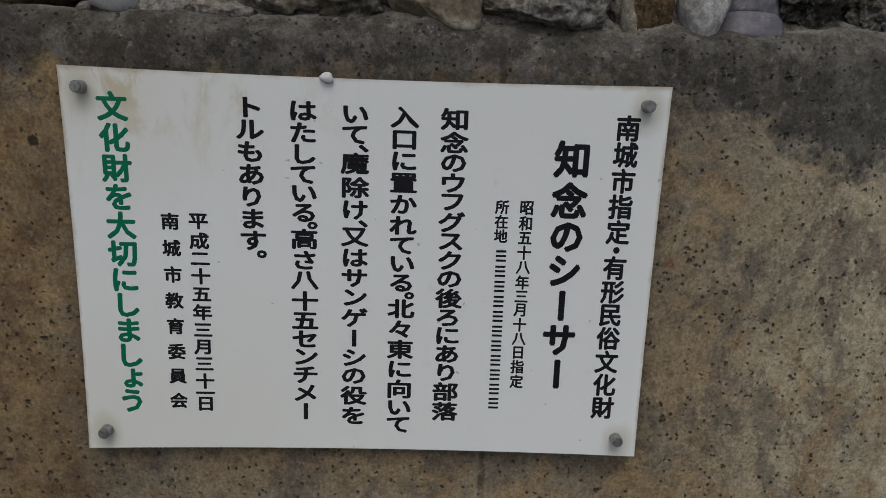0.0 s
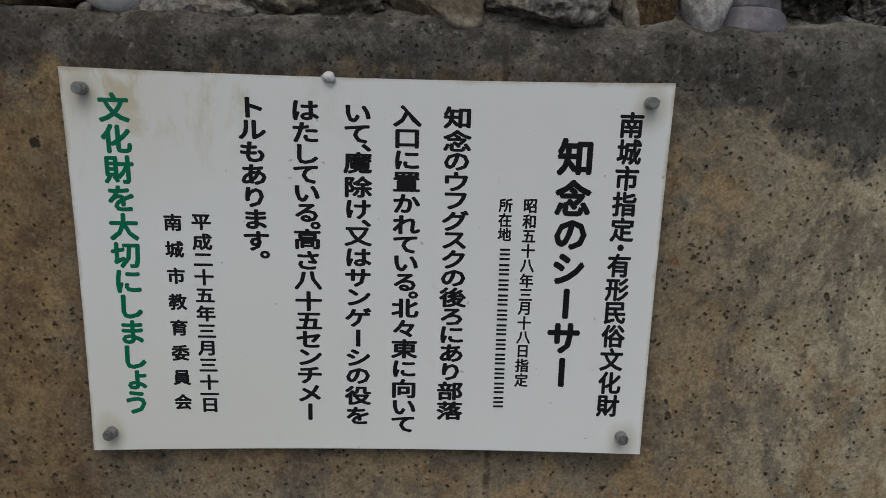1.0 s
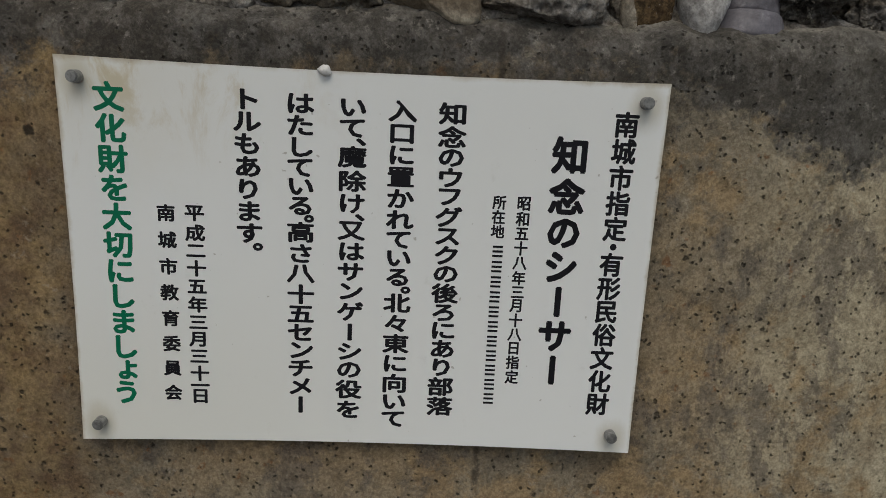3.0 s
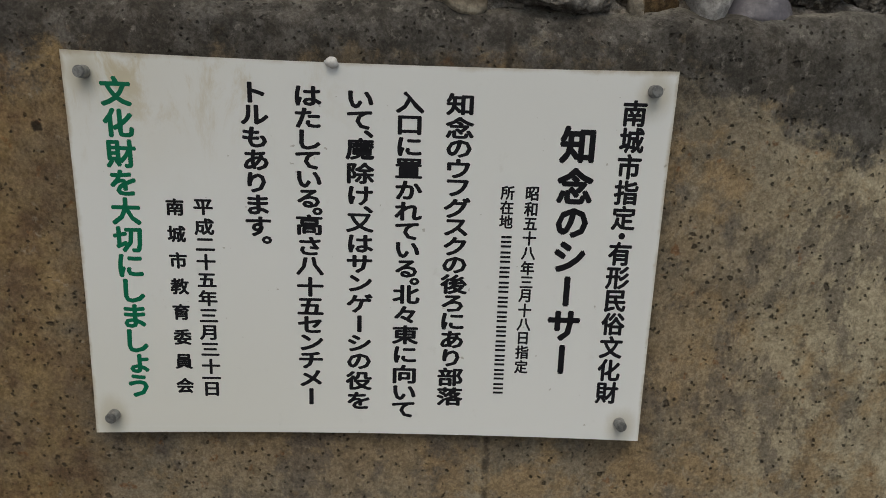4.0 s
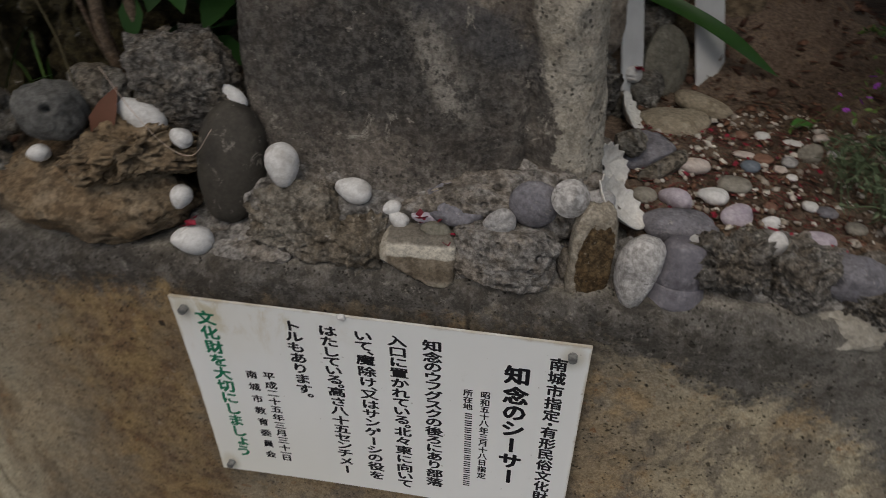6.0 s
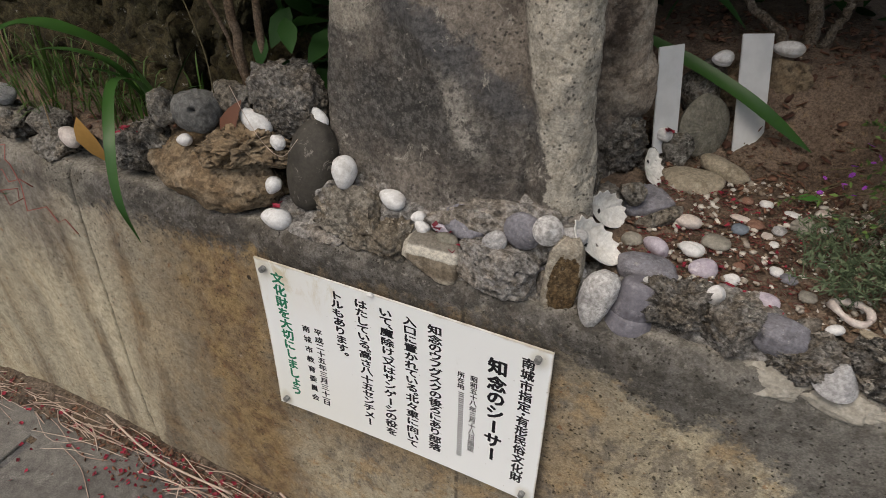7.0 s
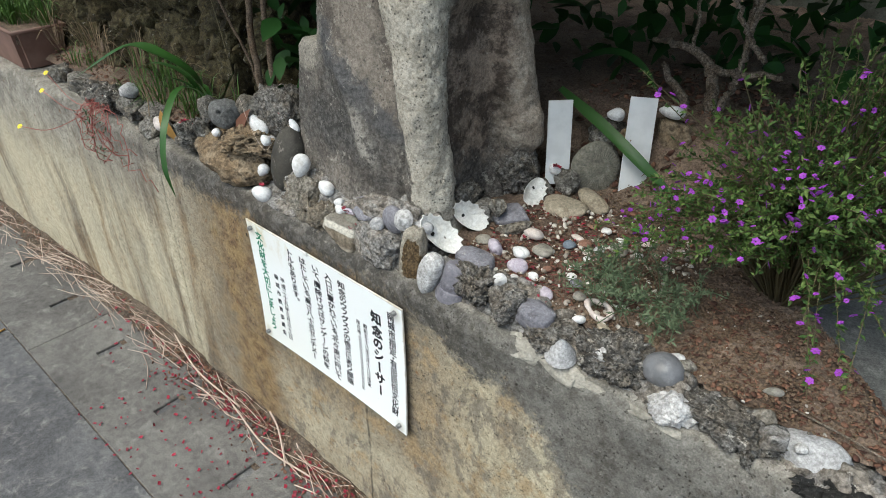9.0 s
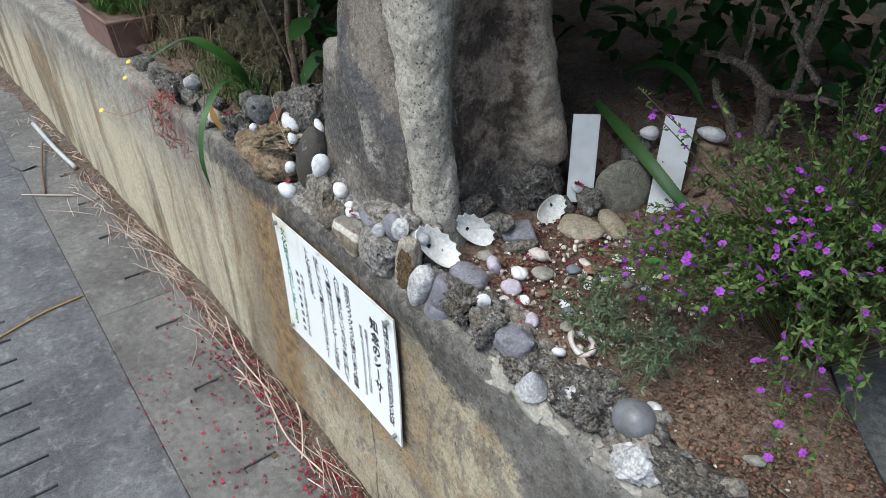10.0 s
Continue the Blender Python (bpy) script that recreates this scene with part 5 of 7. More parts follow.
# left hand stretch
rock("holed_stone", (-0.450, 0.070, 1.085), (0.090, 0.08, 0.080), M_HOLED, "grey rounded stone with a dark bored hole", seed=51, rough=0.08, cuts=2, group=G_ROW, level=5, hole=(0.45, -0.8, 0.4))
rock("coral_rock", (-0.545, 0.075, 1.075), (0.06, 0.06, 0.085), M_CORAL, "small upright pale coral rock", seed=52, rough=0.25, group=G_ROW)
rock("coral_rock", (-0.40, 0.11, 1.105), (0.10, 0.07, 0.06), M_CORAL, "grey coral rock behind a dead leaf", seed=53, rough=0.25, group=G_ROW)
rock("coral_rock", (-0.62, 0.065, 0.975), (0.13, 0.10, 0.13), M_CORAL, "grey coral rock with a ragged top on the wall", seed=54, rough=0.3, pits=0.4, group=G_ROW, level=5, fine=0.1)
rock("coral_rock", (-0.88, 0.06, 0.930), (0.12, 0.09, 0.075), M_CORAL, "low grey coral rock on the wall", seed=55, rough=0.3, pits=0.4, group=G_ROW)
rock("coral_rock", (-0.93, 0.085, 0.955), (0.10, 0.08, 0.065), M_CORAL, "weathered coral rock beside pale shells", seed=56, rough=0.3, group=G_ROW)
rock("coral_rock", (-1.04, 0.065, 0.950), (0.11, 0.09, 0.09), M_CORAL, "ragged grey coral rock on the wall", seed=57, rough=0.35, pits=0.5, group=G_ROW, fine=0.1)
rock("pale_stone", (-1.06, 0.07, 1.005), (0.07, 0.06, 0.05), M_SHELLGREY, "pale stone on top of grey coral", seed=58, rough=0.2, group=G_ROW)
rock("coral_rock", (-1.17, 0.055, 0.945), (0.13, 0.10, 0.09), M_CORALDARK, "dark ragged coral rock on the wall", seed=59, rough=0.35, pits=0.5, group=G_ROW, level=5, fine=0.12)
rock("coral_rock", (-1.32, 0.07, 0.935), (0.14, 0.10, 0.08), M_CORALDARK, "dark coral rubble on the wall", seed=60, rough=0.35, pits=0.5, group=G_ROW, fine=0.12)
rock("coral_rock", (-1.50, 0.08, 0.93), (0.13, 0.10, 0.07), M_CORAL, "grey rubble stone near the planter", seed=61, rough=0.35, group=G_ROW)
rock("coral_rock", (-1.66, 0.07, 0.93), (0.12, 0.10, 0.08), M_CORAL, "grey rubble stone beside the planter", seed=62, rough=0.35, group=G_ROW)
egg_shell((-0.264, 0.028, 0.922), (0.062, 0.044, 0.044), (0.93, 0.34, -0.17), seed=1)
egg_shell((-0.282, 0.055, 0.974), (0.038, 0.032, 0.034), (0.2, 0.5, 0.8), "small cream sea shell wedged between rocks", seed=2)
egg_shell((-0.130, 0.070, 1.030), (0.066, 0.047, 0.047), (-0.12, 0.5, 0.8), seed=3)
egg_shell((-0.034, 0.068, 1.003), (0.056, 0.036, 0.036), (1, -0.1, -0.15), seed=4)
egg_shell((-0.340, 0.098, 1.072), (0.082, 0.048, 0.046), (0.82, 0.00, -0.57), "white egg-shaped shell lying on coral", seed=5)
egg_shell((-0.294, 0.100, 1.042), (0.034, 0.028, 0.028), (0.94, 0.00, -0.34), "small pale ribbed shell", M_SHELLGREY, 0.03, seed=6)
egg_shell((-0.205, 0.115, 1.10), (0.045, 0.022, 0.030), (0.50, 0.00, -0.87), "small white shell tucked beside the statue", seed=7)
egg_shell((-0.265, 0.065, 1.062), (0.034, 0.028, 0.026), (0.80, 0.10, -0.60), "small ribbed pale shell between coral rocks", None, 0.04, seed=12)
egg_shell((0.020, 0.062, 0.985), (0.028, 0.022, 0.022), (0.77, 0.64, -0.00), "tiny white shell at the statue foot", seed=8)
egg_shell((0.030, 0.055, 0.972), (0.032, 0.024, 0.022), (0.77, 0.00, -0.64), "tiny ribbed white shell at the statue foot", None, 0.05, seed=9)
egg_shell((0.066, 0.062, 0.978), (0.042, 0.026, 0.020), (0.98, 0.17, -0.09), "small pale shell with a red petal", M_LILAC, seed=10)
egg_shell((0.163, 0.050, 0.985), (0.052, 0.036, 0.030), (0.87, 0.00, 0.50), "small pale grey shell beside the round stone", M_SHELLGREY, 0.03, seed=11)
egg_shell((0.345, 0.490, 1.027), (0.038, 0.030, 0.030), (1.00, 0.00, -0.00), "white shell at the foot of a white board", seed=12)
egg_shell((0.412, 0.645, 1.142), (0.048, 0.036, 0.034), (0.87, 0.50, -0.00), "white rounded shell on the rocks", seed=13)
egg_shell((0.526, 0.708, 1.160), (0.068, 0.040, 0.034), (0.98, 0.17, -0.00), "white rounded shell behind a white board", seed=14)
egg_shell((-0.475, 0.045, 1.030), (0.040, 0.026, 0.026), (0.97, 0.00, 0.26), "small white shell under the holed stone", seed=15)
egg_shell((-0.665, 0.035, 0.990), (0.045, 0.022, 0.026), (0.26, 0.00, -0.97), "slim white shell standing on the wall", seed=16)
egg_shell((-0.815, 0.045, 0.965), (0.060, 0.044, 0.040), (0.87, 0.00, -0.50), "pale pinkish shell among coral rocks", M_PINK, seed=17)
top_shell((0.681, 0.030, 0.916), 0.031, 0.047, (10, 4, 0), "pale grey conical top shell on the wall", M_SHELLGREY)
top_shell((0.250, 0.052, 1.030), 0.024, 0.020, (60, 0, 12), "knobbly pale whorled shell beside a clam", M_OYSTER)
egg_shell((0.285, 0.078, 1.015), (0.050, 0.034, 0.028), (0.89, 0.42, -0.17), "pale bluish shell behind a clam", M_SHELLGREY, 0.03, seed=32)
rock("limpet_shell", (0.896, 0.040, 0.918), (0.092, 0.080, 0.062), M_OYSTER, "large crusted limpet shell set in mortar", "shell", seed=66, rough=0.3, cuts=5, square=1.6, level=5, fine=0.08)
top_shell((0.410, 0.060, 0.980), 0.009, 0.012, (40, 0, 0), "tiny white snail shell on grey rock", M_SHELL)
top_shell((0.505, 0.065, 0.985), 0.015, 0.016, (60, 0, 30), "white coiled snail shell on coral", M_SHELL)


def bean_shell(at, size, turn, label):
    """Bulging bean-shaped oyster valve with fine wavy growth ridges across it."""
    d, f = ball(5)
    p = d / (np.abs(d) ** 2.3).sum(1, keepdims=True) ** (1 / 2.3)
    z = d[:, 2]
    p[:, 0] = p[:, 0] * (0.88 + 0.22 * z - 0.16 * z * z) + 0.22 * z * z - 0.10 * z
    ridge = np.sin(z * 62 + 5 * p[:, 0] ** 2 + 3 * fbm(d * 2, 2, 5)) * (0.4 + 0.6 * (z < 0.35))
    p = p * (1 + 0.010 * ridge + 0.035 * fbm(d * 3, 3, 9))[:, None]
    ob = link("oyster_shell", p * np.array(size) / 2, f, M_OYSTER)
    ob.matrix_world = Matrix.Translation(at) @ Euler([radians(a) for a in turn]).to_matrix().to_4x4()
    return tagged(ob, label, "shell", "sea shells round the statue")


bean_shell((0.341, 0.036, 0.940), (0.060, 0.052, 0.106), (-8, 14, 0), "white ribbed oyster shell standing on the wall")
lathe_shell("bell_shell", (0.394, 0.048, 0.892), [(0.0, 0.090), (0.014, 0.090), (0.024, 0.085), (0.029, 0.072), (0.032, 0.050), (0.0335, 0.034), (0.033, 0.031), (0.036, 0.028), (0.040, 0.014), (0.041, 0.004), (0.036, 0.0)], (-8, 4, 0), "smooth lilac grey stepped bell-shaped shell on the wall", M_BELL, 0.012)
rock("turban_shell", (0.853, 0.080, 0.953), (0.072, 0.066, 0.060), M_GLOSS, "smooth shiny grey turban shell in the row", "shell", seed=64, rough=0.03, cuts=0, square=2.0, fine=0.003)
rock("white_shell_block", (1.108, 0.085, 0.925), (0.115, 0.07, 0.06), M_SHELLGREY, "large pale crusted shell beside a black rock", "shell", seed=65, rough=0.15)
clam_shell((0.320, 0.0985, 1.002), 0.066, (0.776, -0.19, 0.577), (-0.138, 0.855, 0.468), "white fluted clam shell leaning on a brown stone", long=1.75, depth=0.5)
clam_shell((0.312, 0.206, 0.998), 0.060, (0.84, -0.37, 0.31), (0.03, 0.656, 0.70), "white fluted clam shell lying open below the statue", long=1.65)
clam_shell((0.348, 0.408, 0.996), 0.058, (0.70, -0.075, 0.60), (0.59, 0.26, -0.655), "white fluted clam shell propped on grey rubble", long=1.6)


def disc_stone(at, radius, thick, turn):
    """Round disc, domed on both sides, with fine ridges that run out from its middle."""
    nu, nv = 176, 20
    verts, faces = [], []
    for side in (-1, 1):
        for j in range(nv):
            s = j / (nv - 1)
            for i in range(nu):
                a = 2 * math.pi * i / nu
                rad = radius * s * (1 + 0.02 * math.sin(2 * a + 1) + 0.012 * math.sin(5 * a))
                y = thick * math.sqrt(max(0.0, 1 - s ** 3)) * (1 + 0.10 * s * (1 - s ** 6) * math.sin(44 * a + 0.8 * math.sin(3 * a)) + 0.04 * math.sin(17 * s))
                verts.append((rad * math.cos(a), side * y, 1.03 * rad * math.sin(a)))
    for k in (0, 1):
        o = k * nu * nv
        for j in range(nv - 1):
            for i in range(nu):
                q = (o + j * nu + i, o + (j + 1) * nu + i, o + (j + 1) * nu + (i + 1) % nu, o + j * nu + (i + 1) % nu)
                faces.append(q if k else q[::-1])
    ob = link("disc_stone", verts, faces, M_DISC)
    ob.matrix_world = Matrix.Translation(at) @ Euler([radians(a) for a in turn]).to_matrix().to_4x4()
    return tagged(ob, "round olive grey ridged disc standing upright", "stone", G_BED)


# bed beside the statue
G_BED = "stones on the flower bed"
rock("flat_stone", (0.398, 0.118, 0.960), (0.095, 0.06, 0.045), M_GREYSTONE, "flat round grey stone on the bed", seed=71, rough=0.08, cuts=3, group=G_BED)
rock("slate_stone", (0.360, 0.300, 0.975), (0.09, 0.07, 0.06), M_GREYSTONE, "angular grey stone at the statue foot", seed=72, rough=0.15, cuts=10, group=G_BED)
rock("slate_stone", (0.390, 0.268, 0.968), (0.085, 0.035, 0.035), M_CORAL, "long dark grey stone lying on the soil", seed=73, rough=0.1, group=G_BED, turn=(0, -20, 35))
rock("flat_stone", (0.418, 0.425, 0.968), (0.125, 0.085, 0.045), M_BUFF, "flat buff stone on the soil", seed=74, rough=0.1, group=G_BED)
rock("flat_stone", (0.470, 0.477, 0.985), (0.100, 0.045, 0.030), M_BUFF, "cream flat oval stone leaning on another", seed=75, rough=0.06, cuts=2, group=G_BED, turn=(0, 10, -20))
disc_stone((0.412, 0.578, 1.020), 0.066, 0.019, (-15, 0, 52))
rock("rubble_stone", (0.330, 0.455, 0.965), (0.06, 0.05, 0.07), M_CORAL, "grey rubble stone behind a clam shell", seed=77, rough=0.25, group=G_BED)
rock("rubble_stone", (0.300, 0.270, 0.975), (0.06, 0.08, 0.05), M_CEMENT, "mortar rubble at the statue foot", seed=78, rough=0.3, group=G_BED)
rock("rubble_stone", (0.375, 0.505, 0.985), (0.06, 0.05, 0.09), M_CORAL, "grey rough stone beside the disc stone", seed=79, rough=0.2, group=G_BED)
rock("rubble_stone", (0.385, 0.655, 1.075), (0.09, 0.08, 0.11), M_CORAL, "rough stone in the bank behind", seed=80, rough=0.25, group=G_BED)
rock("rubble_stone", (0.455, 0.665, 1.075), (0.07, 0.07, 0.09), M_TAN, "brown rough stone in the bank behind", seed=81, rough=0.25, group=G_BED)
rock("rubble_stone", (0.535, 0.730, 1.085), (0.12, 0.09, 0.12), M_TAN, "brown earth-covered stone in the bank", seed=82, rough=0.25, group=G_BED)
rock("rubble_stone", (0.335, 0.275, 1.005), (0.045, 0.04, 0.04), M_CORAL, "small grey lump beside the statue", seed=83, rough=0.25, group=G_BED)


def pebble(x, y, w, h, material, seed, label="small rounded pebble on the soil"):
    z = float(soil_height(np.array(x), np.array(y))) + 0.004
    t = 0.6 * min(w, h)
    ob = rock("pebble", (x, y, z + t * 0.25), (w, min(w, h * 1.25), t), material, label, "pebble", seed=seed, rough=0.1, cuts=2, square=2.1, level=3, fine=0.01,
              group="pebbles on the soil", turn=(0, 0, (seed * 37) % 60 - 30))
    return ob


def bed_shell(x, y, w, h, material, seed, label="small smooth sea shell lying on the soil"):
    z = float(soil_height(np.array(x), np.array(y))) + 0.004
    return egg_shell((x, y, z + 0.2 * h), (w, h * 1.1, h * 0.75), (1, math.tan(radians((seed * 53) % 70 - 35)), 0), label, material, 0.015, seed)


bed_shell(0.433, 0.281, 0.060, 0.036, M_PINK, 101)
bed_shell(0.454, 0.206, 0.048, 0.032, M_SHELL, 102)
pebble(0.489, 0.241, 0.049, 0.036, M_CREAM, 103, "yellowish coral chip on the soil")
bed_shell(0.479, 0.161, 0.050, 0.034, M_LILAC, 104)
bed_shell(0.523, 0.156, 0.028, 0.019, M_SHELL, 105)
pebble(0.494, 0.130, 0.020, 0.016, M_SHELL, 106)
bed_shell(0.399, 0.185, 0.055, 0.040, M_LILAC, 107, "mottled purplish shell on red petals")
pebble(0.359, 0.196, 0.036, 0.030, M_CREAM, 108)
pebble(0.521, 0.297, 0.030, 0.028, M_BLUESTONE, 109)
pebble(0.556, 0.396, 0.025, 0.021, M_SHELL, 110)
pebble(0.524, 0.396, 0.022, 0.018, M_REDSTONE, 111)
pebble(0.544, 0.324, 0.029, 0.022, M_REDSTONE, 112)
pebble(0.565, 0.299, 0.020, 0.017, M_PINK, 113)
pebble(0.582, 0.320, 0.024, 0.028, M_SHELLGREY, 114)
pebble(0.577, 0.279, 0.018, 0.014, M_SHELL, 115)
pebble(0.586, 0.206, 0.023, 0.019, M_SHELL, 116)
pebble(0.605, 0.194, 0.030, 0.020, M_GREYSTONE, 117)
pebble(0.633, 0.161, 0.027, 0.026, M_CREAM, 118)
bed_shell(0.576, 0.123, 0.046, 0.028, M_LILAC, 119)
pebble(0.576, 0.096, 0.020, 0.014, M_SHELL, 120)
bed_shell(0.616, 0.345, 0.042, 0.032, M_CREAM, 121)
pebble(0.601, 0.383, 0.030, 0.014, M_SHELL, 122)
pebble(0.649, 0.406, 0.026, 0.018, M_PINK, 123)
bed_shell(0.670, 0.101, 0.028, 0.023, M_SHELL, 124)
pebble(0.720, 0.111, 0.042, 0.016, M_BUFF, 125)
pebble(0.531, 0.198, 0.019, 0.016, M_REDSTONE, 126)
pebble(0.519, 0.335, 0.036, 0.015, M_PINK, 127)
pebble(0.622, 0.251, 0.016, 0.013, M_BUFF, 128)
pebble(0.800, 0.104, 0.018, 0.015, M_SHELL, 129)
bed_shell(0.860, 0.120, 0.032, 0.025, M_SHELL, 130)
pebble(0.656, 0.359, 0.021, 0.015, M_SHELLGREY, 131)
bed_shell(1.014, 0.150, 0.035, 0.022, M_CREAM, 132, "broken cream shell on the soil")


def ring_shell():
    pts = [(0.027 * math.cos(a), 0.017 * math.sin(a), 0.004 * math.sin(2 * a)) for a in np.linspace(0, 2 * math.pi, 41)]
    v, f = tube(pts, [0.0055 + 0.001 * math.sin(k * 0.6) for k in range(41)], 8)
    ob = link("ring_shell", v, f, M_PINK)
    ob.matrix_world = Matrix.Translation((0.688, 0.140, 0.966)) @ Euler((0.2, 0.1, -0.3)).to_matrix().to_4x4()
    return tagged(ob, "worn ring of a broken cream shell on the soil", "shell", "sea shells round the statue")


ring_shell()


def board(base, top, width, facing, label):
    """Thin white board pushed into the soil, leaning back. base, top: centres of its lower and upper ends."""
    b, t = Vector(base), Vector(top)
    up = (t - b).normalized()
    side = Vector((math.cos(radians(facing)), math.sin(radians(facing)), 0))
    out = side.cross(up).normalized()
    bm = box((-width / 2, -0.0025, -0.05), (width / 2, 0.0025, (t - b).length), 0.001, 1)
    ob = part("marker_board", bm, M_BOARD)
    ob.matrix_world = Matrix(((side.x, -out.x, up.x, b.x), (side.y, -out.y, up.y, b.y), (side.z, -out.z, up.z, b.z), (0, 0, 0, 1)))
    return tagged(ob, label, "marker", "white marker boards")


board((0.345, 0.503, 1.035), (0.326, 0.527, 1.190), 0.062, 52, "blank white marker board leaning beside the statue")
board((0.501, 0.611, 0.986), (0.468, 0.678, 1.191), 0.066, 32, "blank white marker board standing in the soil")

# ---- plants ----


def blade(points, width, fold=0.25, steps=10, facing=(0, 0, 1.0)):
    """A long strap leaf along a bent line, folded along its rib."""
    pts = bend(points, steps)
    n = len(pts)
    verts, faces = [], []
    for k, p in enumerate(pts):
        d = pts[min(k + 1, n - 1)] - pts[max(k - 1, 0)]
        d = d / np.linalg.norm(d)
        side = np.cross(d, facing)
        side = side / max(np.linalg.norm(side), 1e-6)
        up = np.cross(side, d)
        t = k / (n - 1)
        w = width / 2 * min(1.0, 0.55 + 2 * t) * (1 - max(0.0, (t - 0.6) / 0.4) ** 1.6)
        verts += [p - side * w + up * w * fold, p, p + side * w + up * w * fold]
    for k in range(n - 1):
        for s in (0, 1):
            faces.append((3 * k + s, 3 * k + s + 1, 3 * k + 4 + s, 3 * k + 3 + s))
    return verts, faces


def leaf_shape(length, width, curl=0.15):
    """Pointed oval leaf along +x, creased on its rib."""
    rows = ((0.0, 0.02), (0.18, 0.62), (0.42, 1.0), (0.7, 0.72), (0.9, 0.28), (1.0, 0.02))
    v, f = [], []
    for t, w in rows:
        z = -curl * length * t * t
        v += [(length * t, -w * width / 2, z + 0.12 * width * w), (length * t, 0, z), (length * t, w * width / 2, z + 0.12 * width * w)]
    for k in range(len(rows) - 1):
        for s in (0, 1):
            f.append((3 * k + s, 3 * k + s + 1, 3 * k + 4 + s, 3 * k + 3 + s))
    return np.array(v), f


def small_leaf(length, width):
    v = np.array([(0, 0, 0), (length * 0.45, -width / 2, 0.1 * width), (length, 0, -0.1 * length), (length * 0.45, width / 2, 0.1 * width)])
    return v, [(0, 1, 2), (0, 2, 3)]


def placed(shape, at, direction, roll, scale=1.0):
    v, f = shape
    d = np.array(direction, float)
    d = d / np.linalg.norm(d)
    s = np.cross((0, 0, 1.0), d)
    if np.linalg.norm(s) < 1e-3:
        s = np.array((0, 1.0, 0))
    s = s / np.linalg.norm(s)
    u = np.cross(d, s)
    c, q = math.cos(roll), math.sin(roll)
    s, u = c * s + q * u, c * u - q * s
    return [np.array(at) + scale * (p[0] * d + p[1] * s + p[2] * u) for p in v], f


def strap_plant():
    plant = new("strap_leaf_plant")
    plant.location = (-0.62, 0.13, 1.0)
    tagged(plant, "green strap-leaved plant arching over the wall", "plant")
    lines = [([(0, 0, 0), (-0.011, -0.035, 0.136), (-0.08, -0.093, 0.206), (-0.195, -0.13, 0.21), (-0.245, -0.27, 0.145)], 0.046),
             ([(0, 0, 0), (0.01, -0.04, 0.10), (0.022, -0.11, 0.128), (0.092, -0.20, 0.069), (0.118, -0.238, -0.033), (0.146, -0.239, -0.118)], 0.020),
             ([(0, 0, 0), (-0.08, -0.02, 0.12), (-0.25, -0.03, 0.13), (-0.42, -0.04, 0.07)], 0.018),
             ([(0, 0, 0), (0.07, 0.0, 0.08), (0.16, -0.02, 0.12)], 0.012),
             ([(0, 0, 0), (0.05, 0.02, 0.10), (0.10, 0.03, 0.17)], 0.010),
             ([(0, 0, 0), (-0.10, 0.04, 0.07), (-0.22, 0.05, 0.05)], 0.012),
             ([(0, 0, 0), (-0.05, -0.03, 0.10), (-0.15, -0.06, 0.12)], 0.010),
             ([(0, 0, 0), (0.03, -0.03, 0.05), (0.10, -0.06, 0.06)], 0.009)]
    for pts, w in lines:
        v, f = blade(pts, w)
        link("leaf_blade", v, f, M_BLADE, plant)
    return plant


strap_plant()


def long_leaf(points, width, material, label):
    v, f = blade(points, width, 0.3, facing=(0.4, -0.7, 0.6))
    return tagged(link("long_leaf", v, f, material), label, "leaf")


long_leaf([(0.238, 0.655, 1.167), (0.319, 0.632, 1.143), (0.386, 0.615, 1.122), (0.465, 0.598, 1.091), (0.525, 0.594, 1.058), (0.581, 0.602, 1.02), (0.621, 0.607, 0.994)], 0.029, M_BLADE, "long green strap leaf bending down across the white boards")
long_leaf([(0.12, 0.90, 1.16), (0.26, 0.86, 1.225), (0.36, 0.84, 1.215), (0.44, 0.82, 1.155)], 0.020, M_DEEPLEAF, "dark green strap leaf arching in the shade")


def tufts(name, label, category, spots, material, height, spread, count, seed, width=0.004):
    """Grass-like tufts: many thin bent blades."""
    rng = np.random.RandomState(seed)
    pieces = []
    for x, y, z in spots:
        for _ in range(count):
            a, r = rng.rand() * 6.283, rng.rand()
            h = height * (0.5 + 0.7 * rng.rand())
            o = np.array((x, y, z)) + np.array((math.cos(a), math.sin(a), 0)) * 0.03 * rng.rand()
            e = np.array((math.cos(a), math.sin(a), 0)) * spread * r
            pieces.append(blade([o, o + 0.4 * e + (0, 0, 0.7 * h), o + e + (0, 0, h * (1 - 0.5 * r))], width, 0.2, 3))
    v, f = gather(pieces)
    ob = link(name, v, f, material)
    return tagged(ob, label, category, kind="stuff")


